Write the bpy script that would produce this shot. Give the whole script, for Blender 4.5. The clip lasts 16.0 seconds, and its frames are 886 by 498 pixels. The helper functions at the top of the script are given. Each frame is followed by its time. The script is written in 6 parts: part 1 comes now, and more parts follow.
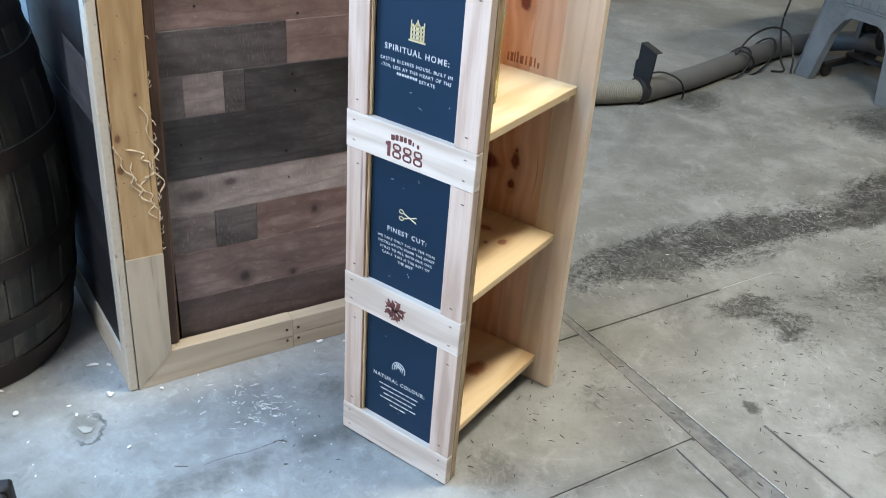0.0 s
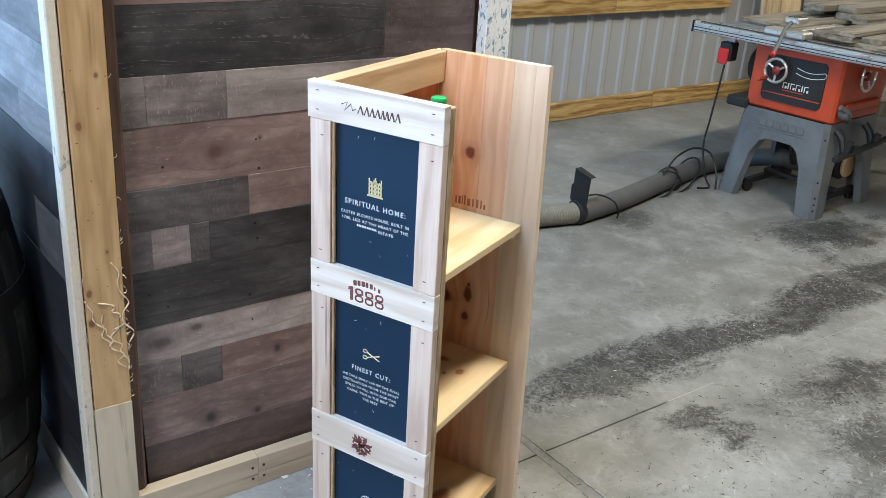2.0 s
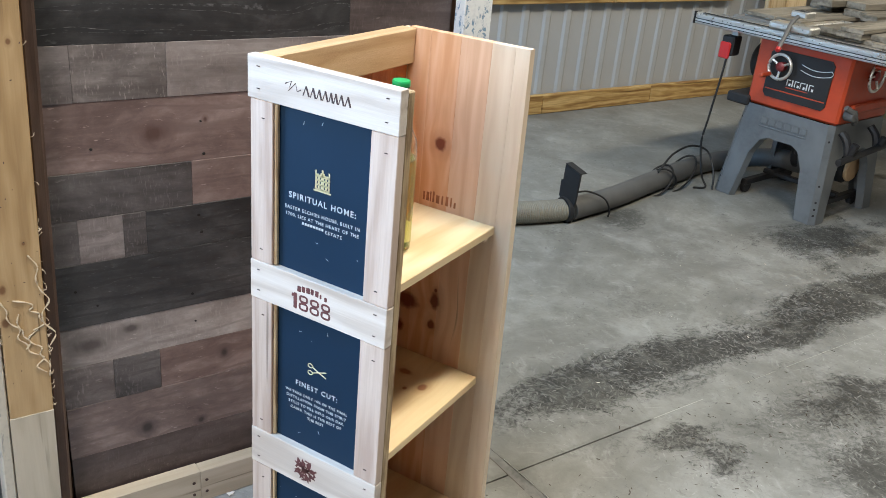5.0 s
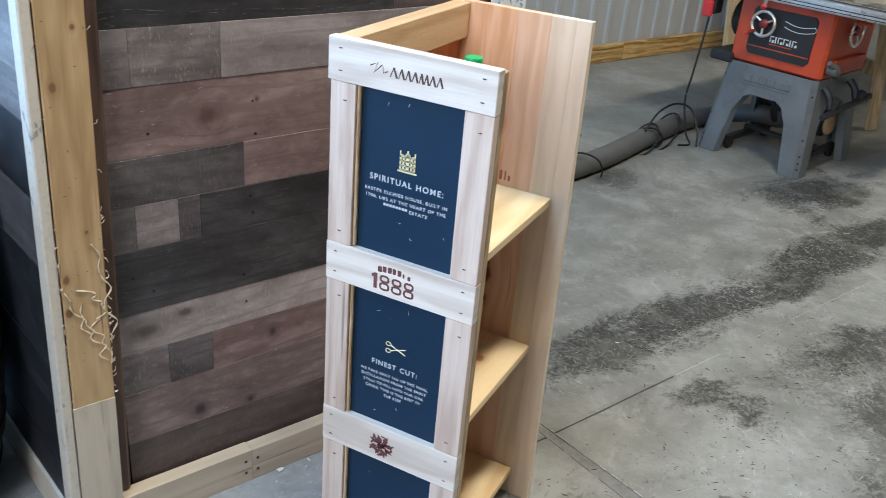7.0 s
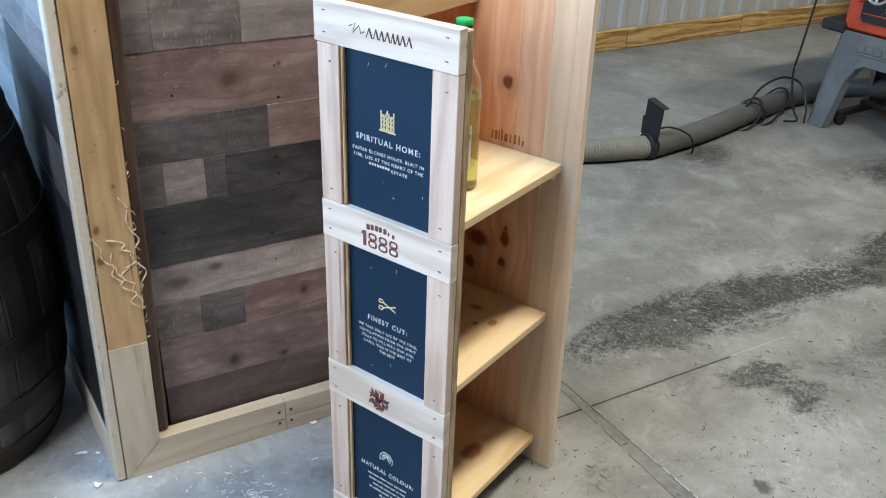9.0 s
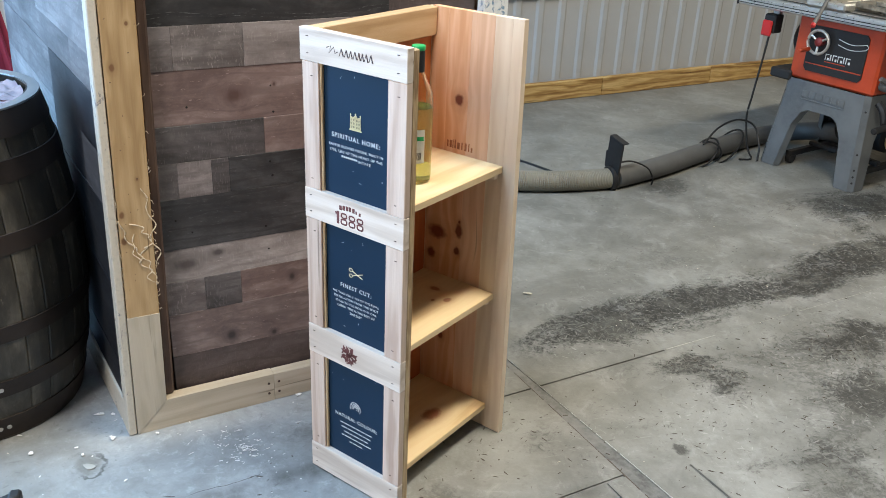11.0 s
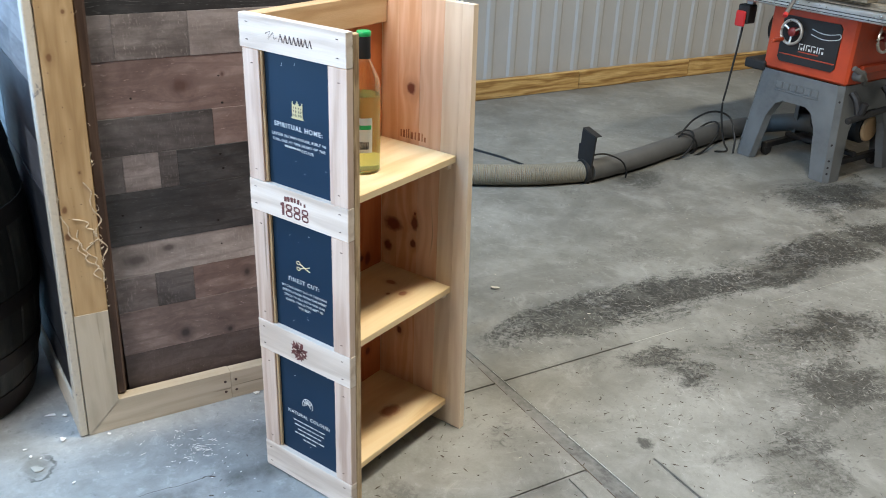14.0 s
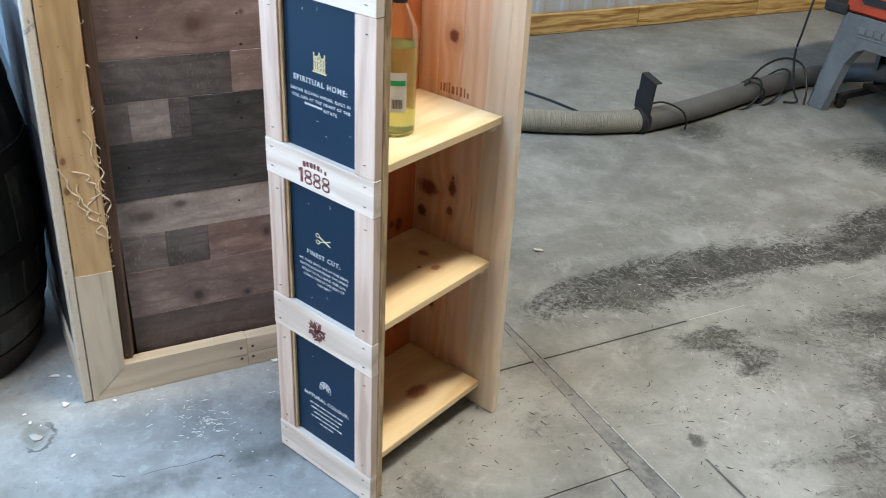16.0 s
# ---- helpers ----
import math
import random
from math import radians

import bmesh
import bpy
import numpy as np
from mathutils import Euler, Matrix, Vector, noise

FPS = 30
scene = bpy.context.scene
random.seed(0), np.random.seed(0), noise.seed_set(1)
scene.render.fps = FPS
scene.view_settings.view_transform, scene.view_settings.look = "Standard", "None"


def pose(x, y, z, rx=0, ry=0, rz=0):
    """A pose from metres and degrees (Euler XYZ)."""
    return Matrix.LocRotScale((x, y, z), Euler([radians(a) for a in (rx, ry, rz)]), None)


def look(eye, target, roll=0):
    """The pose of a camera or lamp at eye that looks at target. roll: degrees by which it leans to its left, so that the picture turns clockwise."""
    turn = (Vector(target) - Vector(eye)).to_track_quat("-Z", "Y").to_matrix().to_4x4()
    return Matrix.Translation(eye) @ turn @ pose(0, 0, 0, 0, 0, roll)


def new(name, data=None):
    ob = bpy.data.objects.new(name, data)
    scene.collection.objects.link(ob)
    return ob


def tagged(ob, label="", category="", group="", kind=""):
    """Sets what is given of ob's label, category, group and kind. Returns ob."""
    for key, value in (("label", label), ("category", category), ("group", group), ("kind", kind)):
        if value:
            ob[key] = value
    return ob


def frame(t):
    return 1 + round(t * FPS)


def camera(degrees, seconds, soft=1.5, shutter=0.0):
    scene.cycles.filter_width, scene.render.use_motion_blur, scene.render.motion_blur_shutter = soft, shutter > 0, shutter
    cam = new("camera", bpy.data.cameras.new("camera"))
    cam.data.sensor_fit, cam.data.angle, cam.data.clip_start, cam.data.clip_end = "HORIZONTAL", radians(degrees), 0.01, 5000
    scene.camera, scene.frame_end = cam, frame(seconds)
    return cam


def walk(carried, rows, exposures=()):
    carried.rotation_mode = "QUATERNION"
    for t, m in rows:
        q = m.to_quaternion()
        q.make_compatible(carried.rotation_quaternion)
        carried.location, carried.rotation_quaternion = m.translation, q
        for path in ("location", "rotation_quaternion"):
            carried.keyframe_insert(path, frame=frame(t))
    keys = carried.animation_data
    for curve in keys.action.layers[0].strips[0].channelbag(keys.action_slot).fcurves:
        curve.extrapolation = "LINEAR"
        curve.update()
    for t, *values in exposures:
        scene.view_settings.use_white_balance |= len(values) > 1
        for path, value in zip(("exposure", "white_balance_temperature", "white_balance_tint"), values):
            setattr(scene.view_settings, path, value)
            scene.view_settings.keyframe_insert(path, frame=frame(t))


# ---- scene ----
cam = camera(54.2, 16.0, soft=0.65, shutter=0.35)
PATH = [
    (0, (-0.019, 0.071, 1.426), (-0.958, 1.498, 0.385), 4.6),
    (0.5, (-0.016, -0.021, 1.48), (-0.948, 1.464, 0.517), 3.3),
    (1, (-0.004, -0.046, 1.525), (-0.925, 1.498, 0.65), 2.8),
    (1.5, (0.001, -0.038, 1.525), (-0.926, 1.536, 0.712), 2.8),
    (2, (0.002, -0.015, 1.521), (-0.913, 1.573, 0.721), 3.4),
    (2.5, (0.002, -0.003, 1.519), (-0.898, 1.596, 0.723), 4.1),
    (3, (0.001, 0.001, 1.517), (-0.882, 1.61, 0.723), 4.3),
    (5.3, (-0.051, 0.246, 1.465), (-0.96, 1.819, 0.628), 5.8),
    (5.5, (-0.052, 0.271, 1.471), (-1.002, 1.802, 0.605), 5.6),
    (6, (-0.111, 0.238, 1.473), (-1.072, 1.754, 0.59), 6.3),
    (6.5, (-0.194, 0.138, 1.481), (-1.071, 1.697, 0.586), 5.8),
    (7, (-0.243, 0.079, 1.483), (-1.012, 1.692, 0.585), 5.1),
    (7.5, (-0.24, 0.101, 1.486), (-0.951, 1.747, 0.6), 6.5),
    (8, (-0.166, 0.195, 1.488), (-0.854, 1.843, 0.587), 6.0),
    (8.5, (-0.074, 0.26, 1.479), (-0.994, 1.76, 0.529), 2.9),
    (9, (0.003, 0.191, 1.478), (-1.023, 1.616, 0.521), 2.1),
    (9.2, (0.03, 0.127, 1.483), (-0.986, 1.561, 0.529), 2.4),
    (11.3, (0.404, -0.09, 1.515), (-0.693, 1.367, 0.693), 2.3),
    (11.5, (0.441, -0.095, 1.506), (-0.717, 1.312, 0.684), 2.0),
    (12, (0.452, -0.122, 1.494), (-0.747, 1.236, 0.645), 1.8),
    (12.5, (0.415, -0.203, 1.505), (-0.751, 1.184, 0.658), 1.9),
    (13, (0.418, -0.261, 1.513), (-0.677, 1.189, 0.678), 3.0),
    (13.5, (0.427, -0.219, 1.511), (-0.62, 1.274, 0.691), 2.9),
    (14, (0.389, 0.003, 1.48), (-0.663, 1.479, 0.635), 2.2),
    (14.5, (0.349, 0.117, 1.468), (-0.751, 1.515, 0.554), 2.3),
    (15, (0.258, 0.153, 1.454), (-0.845, 1.514, 0.49), 2.6),
    (15.5, (0.207, 0.148, 1.459), (-0.872, 1.511, 0.47), 3.2),
    (16, (0.232, 0.217, 1.464), (-0.84, 1.579, 0.466), 3.4),
]
walk(cam, [(t, look(eye, target, roll)) for t, eye, target, roll in PATH],
     exposures=((0, 0.0, 6380, 10), (3.0, -0.02, 6420, 10), (5.5, -0.04, 6550, 10), (6.5, -0.16, 6280, 10), (8.5, -0.14, 6400, 10), (9.0, -0.09, 6450, 10), (11.5, -0.02, 6640, 10), (13.5, -0.01, 6580, 10), (16.0, 0.0, 6540, 10)))

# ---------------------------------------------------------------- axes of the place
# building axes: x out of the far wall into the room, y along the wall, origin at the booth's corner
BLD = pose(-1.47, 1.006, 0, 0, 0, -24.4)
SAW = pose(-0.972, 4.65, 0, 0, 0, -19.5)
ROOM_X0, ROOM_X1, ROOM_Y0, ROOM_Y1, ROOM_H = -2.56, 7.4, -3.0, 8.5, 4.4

# ---------------------------------------------------------------- world and light
world = bpy.data.worlds.new("sky")
world.use_nodes = True
scene.world = world
wn = world.node_tree.nodes
sky = wn.new("ShaderNodeTexSky")
sky.sky_type, sky.sun_disc = "NISHITA", False
sky.sun_elevation, sky.sun_rotation = radians(40), radians(160)
world.node_tree.links.new(sky.outputs[0], wn["Background"].inputs[0])
wn["Background"].inputs[1].default_value = 0.12


def area_lamp(name, m, sx, sy, power, color):
    data = bpy.data.lights.new(name, "AREA")
    data.shape, data.size, data.size_y, data.energy, data.color = "RECTANGLE", sx, sy, power, color
    ob = new(name, data)
    ob.matrix_world = m
    return ob


# daylight: an open door to the clear sky and a high window to the bright yard in the south wall, and a roof light
SKY_POWER, ROOF_POWER, YARD_POWER, LAMP_POWER = 250, 225, 178, 76
DOOR_X0, DOOR_X1, DOOR_TOP = -2.45, -1.0, 2.7
ROOF_X0, ROOF_X1, ROOF_Y0, ROOF_Y1 = -1.1, 0.6, -1.9, -0.2
area_lamp("roof_daylight", BLD @ pose((ROOF_X0 + ROOF_X1) / 2, (ROOF_Y0 + ROOF_Y1) / 2, ROOM_H - 0.02), ROOF_X1 - ROOF_X0, ROOF_Y1 - ROOF_Y0, ROOF_POWER, (0.36, 0.64, 1.0))
WIN_X0, WIN_X1, WIN_SILL, WIN_TOP = 1.4, 2.7, 1.5, 4.1
area_lamp("door_daylight", BLD @ pose((DOOR_X0 + DOOR_X1) / 2, ROOM_Y0 + 0.05, DOOR_TOP / 2 + 0.05, 90, 0, 0), DOOR_X1 - DOOR_X0, DOOR_TOP - 0.2, SKY_POWER, (0.30, 0.60, 1.0))
area_lamp("window_daylight", BLD @ pose((WIN_X0 + WIN_X1) / 2, ROOM_Y0 + 0.05, (WIN_SILL + WIN_TOP) / 2, 90, 0, 0), WIN_X1 - WIN_X0, WIN_TOP - WIN_SILL - 0.1, YARD_POWER, (1.0, 0.95, 0.92))
LAMP_SPOTS = [(0.9, 1.5, 2.3), (0.5, 4.6, 1.1), (0.3, 7.3, 0.8)]

# ---------------------------------------------------------------- materials


class Nodes:
    """A small helper to write node materials in few lines."""

    def __init__(self, name):
        self.mat = bpy.data.materials.new(name)
        self.mat.use_nodes = True
        self.t = self.mat.node_tree
        self.bsdf = self.t.nodes["Principled BSDF"]
        self.base = None

    def n(self, kind, **sets):
        node = self.t.nodes.new(kind)
        for k, v in sets.items():
            if k in node.inputs:
                self.put(node.inputs[k], v)
        return node

    def put(self, socket, v):
        if isinstance(v, bpy.types.NodeSocket):
            self.t.links.new(v, socket)
        else:
            socket.default_value = v

    def coords(self, scale=(1, 1, 1), spread=0.0):
        tc = self.base or self.t.nodes.new("ShaderNodeTexCoord").outputs["Object"]
        if spread:
            info = self.t.nodes.new("ShaderNodeObjectInfo")
            mul = self.n("ShaderNodeVectorMath")
            mul.operation = "SCALE"
            comb = self.t.nodes.new("ShaderNodeCombineXYZ")
            for i in range(3):
                self.t.links.new(info.outputs["Random"], comb.inputs[i])
            self.t.links.new(comb.outputs[0], mul.inputs[0])
            mul.inputs["Scale"].default_value = spread
            add = self.t.nodes.new("ShaderNodeVectorMath")
            self.t.links.new(tc, add.inputs[0])
            self.t.links.new(mul.outputs[0], add.inputs[1])
            tc = add.outputs[0]
        mp = self.t.nodes.new("ShaderNodeMapping")
        mp.inputs["Scale"].default_value = scale
        self.t.links.new(tc, mp.inputs[0])
        return mp.outputs[0]

    def vector(self, op, a, b, scale=None):
        m = self.t.nodes.new("ShaderNodeVectorMath")
        m.operation = op
        self.put(m.inputs[0], a)
        self.put(m.inputs[1], b)
        if scale is not None:
            self.put(m.inputs["Scale"], scale)
        return m.outputs["Value"] if op == "LENGTH" else m.outputs[0]

    def bend(self, spots, axis, pull=0.7):
        """Lets the grain part round each knot."""
        p = self.t.nodes.new("ShaderNodeTexCoord").outputs["Object"]
        moved = p
        across = [1.0, 1.0, 1.0]
        across[axis] = 0.0
        for centre, radii in spots:
            d = self.vector("SUBTRACT", p, centre)
            n = self.vector("LENGTH", self.vector("DIVIDE", d, tuple(2.6 * r for r in radii)), (0, 0, 0))
            w = self.math("MULTIPLY", self.math("POWER", 2.718, self.math("MULTIPLY", self.math("MULTIPLY", n, n), -1.0)), -pull)
            moved = self.vector("ADD", moved, self.vector("SCALE", self.vector("MULTIPLY", d, tuple(across)), (0, 0, 0), w))
        self.base = moved

    def noise(self, vec, scale, detail=4, rough=0.55, distort=0.0):
        return self.n("ShaderNodeTexNoise", Vector=vec, Scale=scale, Detail=detail, Roughness=rough, Distortion=distort).outputs["Fac"]

    def ramp(self, fac, stops):
        r = self.n("ShaderNodeValToRGB", Fac=fac)
        els = r.color_ramp.elements
        while len(els) < len(stops):
            els.new(0.5)
        for e, (p, c) in zip(els, stops):
            e.position = p
            e.color = (*c, 1) if len(c) == 3 else c
        return r.outputs["Color"]

    def step(self, fac, lo, hi):
        node = self.t.nodes.new("ShaderNodeMapRange")
        for key, v in (("Value", fac), ("From Min", lo), ("From Max", hi)):
            self.put(node.inputs[key], v)
        return node.outputs["Result"]

    def mix(self, fac, a, b, mode="MIX"):
        m = self.t.nodes.new("ShaderNodeMix")
        m.data_type, m.blend_type = "RGBA", mode
        self.put(m.inputs["Factor"], fac)
        for socket, v in ((m.inputs[6], a), (m.inputs[7], b)):
            self.put(socket, (*v, 1) if isinstance(v, tuple) and len(v) == 3 else v)
        return m.outputs[2]

    def math(self, op, a, b=0.0):
        m = self.t.nodes.new("ShaderNodeMath")
        m.operation = op
        self.put(m.inputs[0], a)
        self.put(m.inputs[1], b)
        return m.outputs[0]

    def done(self, color=None, rough=0.6, metal=0.0, bump=None, strength=0.3, dist=0.002):
        if color is not None:
            self.put(self.bsdf.inputs["Base Color"], (*color, 1) if isinstance(color, tuple) and len(color) == 3 else color)
        self.put(self.bsdf.inputs["Roughness"], rough)
        self.put(self.bsdf.inputs["Metallic"], metal)
        if bump is not None:
            b = self.n("ShaderNodeBump", Height=bump, Strength=strength, Distance=dist)
            self.t.links.new(b.outputs[0], self.bsdf.inputs["Normal"])
        return self.mat


def wood(name, dark, mid, light, axis=2, rough=0.6, knots=0.0, knot_color=(0.10, 0.03, 0.015), vary=0.12, grain=1.0, weather=None, fibre_mix=0.28, fleck=None, sawn=0.0, spots=(), streak=None, streak_mix=0.6):
    """Sawn wood with its grain along one axis: growth rings, fibre, cracks, knots and a tint for each piece."""
    k = Nodes(name)
    if spots:
        k.bend(spots, axis)

    def stretched(f, spread=7.0):
        s = [1.0, 1.0, 1.0]
        s[axis] = f
        return k.coords(tuple(s), spread=spread)
    wave = k.t.nodes.new("ShaderNodeTexWave")
    wave.wave_type, wave.bands_direction = "BANDS", ("Z", "Z", "X")[axis]
    k.put(wave.inputs["Vector"], stretched(0.16))
    for key, value in (("Scale", 7.0 * grain), ("Distortion", 11.0), ("Detail", 3.0), ("Detail Scale", 1.6), ("Detail Roughness", 0.6)):
        wave.inputs[key].default_value = value
    bands = k.noise(stretched(0.05), 30 * grain, 6, 0.68, 0.8)
    fibre = k.noise(stretched(0.025), 300 * grain, 5, 0.75)
    tone = k.math("ADD", k.math("MULTIPLY", bands, 0.72), k.math("MULTIPLY", wave.outputs["Fac"], 0.28))
    col = k.ramp(tone, [(0.30, dark), (0.49, mid), (0.68, light)])
    col = k.mix(k.math("MULTIPLY", k.step(fibre, 0.42, 0.62), fibre_mix), col, dark)
    big = k.noise(k.coords((1, 1, 1), spread=5.0), 3.2, 3)
    col = k.mix(k.math("MULTIPLY", k.step(big, 0.35, 0.7), 0.3), col, mid)
    if weather:
        w = k.noise(k.coords((1, 1, 1), spread=9.0), 8.0, 7, 0.72)
        col = k.mix(k.math("MULTIPLY", k.step(w, 0.46, 0.66), 0.55), col, weather)
        soot = k.noise(k.coords((1, 1, 1), spread=4.0), 6.0, 7, 0.75, 0.5)
        col = k.mix(k.math("MULTIPLY", k.step(soot, 0.56, 0.70), 0.5), col, dark)
    crack = k.ramp(k.noise(stretched(0.03, 8.0), 46 * grain, 3, 0.5), [(0.27, (1, 1, 1)), (0.31, (0, 0, 0))])
    col = k.mix(k.math("MULTIPLY", crack, 0.75), col, tuple(c * 0.45 for c in dark))
    if fleck:
        f = k.step(k.noise(stretched(0.08, 6.0), 120 * grain, 5, 0.7), 0.60, 0.68)
        f = k.math("MULTIPLY", f, k.step(k.noise(k.coords((1, 1, 1), spread=2.0), 7.0, 4, 0.6), 0.44, 0.58))
        col = k.mix(k.math("MULTIPLY", f, 0.75), col, fleck)
    if streak:
        lines = k.noise(stretched(0.045, 11.0), 14 * grain, 2, 0.4, 0.0)
        off = k.math("ABSOLUTE", k.math("SUBTRACT", k.math("FRACT", k.math("MULTIPLY", lines, 9.0)), 0.5))
        thin = k.ramp(off, [(0.02, (1, 1, 1)), (0.06, (0, 0, 0))])
        broken = k.step(k.noise(stretched(0.5, 3.0), 160, 4, 0.7), 0.42, 0.60)
        patch = k.step(k.noise(k.coords((1, 1, 1), spread=6.0), 6.0, 3), 0.40, 0.56)
        col = k.mix(k.math("MULTIPLY", k.math("MULTIPLY", thin, k.math("MULTIPLY", broken, patch)), streak_mix), col, streak)
    ridge = k.math("ADD", bands, k.math("MULTIPLY", fibre, 0.6))
    if sawn:
        cs = [75.0, 75.0, 75.0]
        cs[axis] = 240.0
        mark = k.noise(k.coords(tuple(cs), spread=6.0), 1.0, 2, 0.5)
        area = k.step(k.noise(k.coords((1, 1, 1), spread=8.0), 5.0, 3), *((0.10, 0.14) if sawn > 0.6 else (0.46, 0.56)))
        m = k.math("MULTIPLY", k.step(mark, 0.55, 0.70), area)
        col = k.mix(k.math("MULTIPLY", m, sawn), col, light)
        ridge = k.math("ADD", ridge, k.math("MULTIPLY", m, 0.4))
    if knots:
        ks = [1.0, 1.0, 1.0]
        ks[axis] = 0.55
        vo = k.n("ShaderNodeTexVoronoi", Vector=k.coords(tuple(ks), spread=3.0), Scale=knots, Randomness=1.0)
        wob = k.math("ADD", vo.outputs["Distance"], k.math("MULTIPLY", k.math("SUBTRACT", k.noise(k.coords((1, 1, 1)), 60, 3), 0.5), 0.06))
        near = k.ramp(wob, [(0.04, (1, 1, 1)), (0.12, (0, 0, 0))])
        halo = k.ramp(wob, [(0.05, (1, 1, 1)), (0.33, (0, 0, 0))])
        col = k.mix(k.math("MULTIPLY", halo, 0.35), col, knot_color)
        col = k.mix(near, col, knot_color)
    if spots:
        k.base = None
        tc = k.t.nodes.new("ShaderNodeTexCoord").outputs["Object"]
        wob = k.math("MULTIPLY", k.math("SUBTRACT", k.noise(k.coords((1, 1, 1)), 55, 4, 0.6), 0.5), 0.9)
        for centre, radii in spots:
            sub = k.t.nodes.new("ShaderNodeVectorMath")
            sub.operation = "SUBTRACT"
            k.t.links.new(tc, sub.inputs[0])
            sub.inputs[1].default_value = centre
            div = k.t.nodes.new("ShaderNodeVectorMath")
            div.operation = "DIVIDE"
            k.t.links.new(sub.outputs[0], div.inputs[0])
            div.inputs[1].default_value = radii
            size = k.t.nodes.new("ShaderNodeVectorMath")
            size.operation = "LENGTH"
            k.t.links.new(div.outputs[0], size.inputs[0])
            away = k.math("ADD", size.outputs["Value"], wob)
            col = k.mix(k.ramp(k.math("MULTIPLY", away, 0.25), [(0.20, (0.45, 0.45, 0.45)), (0.62, (0, 0, 0))]), col, tuple(0.5 * (a + b) for a, b in zip(dark, knot_color)))
            col = k.mix(k.ramp(k.math("MULTIPLY", away, 0.25), [(0.16, (0.92, 0.92, 0.92)), (0.29, (0, 0, 0))]), col, knot_color)
    info = k.t.nodes.new("ShaderNodeObjectInfo")
    shade = k.math("ADD", k.math("MULTIPLY", info.outputs["Random"], 2 * vary), 1.0 - vary)
    hsv = k.n("ShaderNodeHueSaturation", Value=shade, Color=col)
    return k.done(hsv.outputs[0], k.math("ADD", k.math("MULTIPLY", fibre, 0.2), rough - 0.1), 0, ridge, 0.6, 0.0015)


def plain(name, color, rough=0.5, metal=0.0, wear=0.12, bump=0.1, scale=40):
    k = Nodes(name)
    v = k.coords((1, 1, 1), spread=3.0)
    a = k.noise(v, scale, 5, 0.6)
    b = k.noise(v, scale * 0.13, 3)
    dark = tuple(c * (1 - 1.6 * wear) for c in color)
    light = tuple(min(1.0, c * (1 + wear) + 0.02 * wear) for c in color)
    col = k.mix(k.step(b, 0.3, 0.7), k.ramp(a, [(0.3, dark), (0.7, color)]), light)
    return k.done(col, k.math("ADD", k.math("MULTIPLY", a, 0.25), rough - 0.12), metal, a, bump, 0.001)


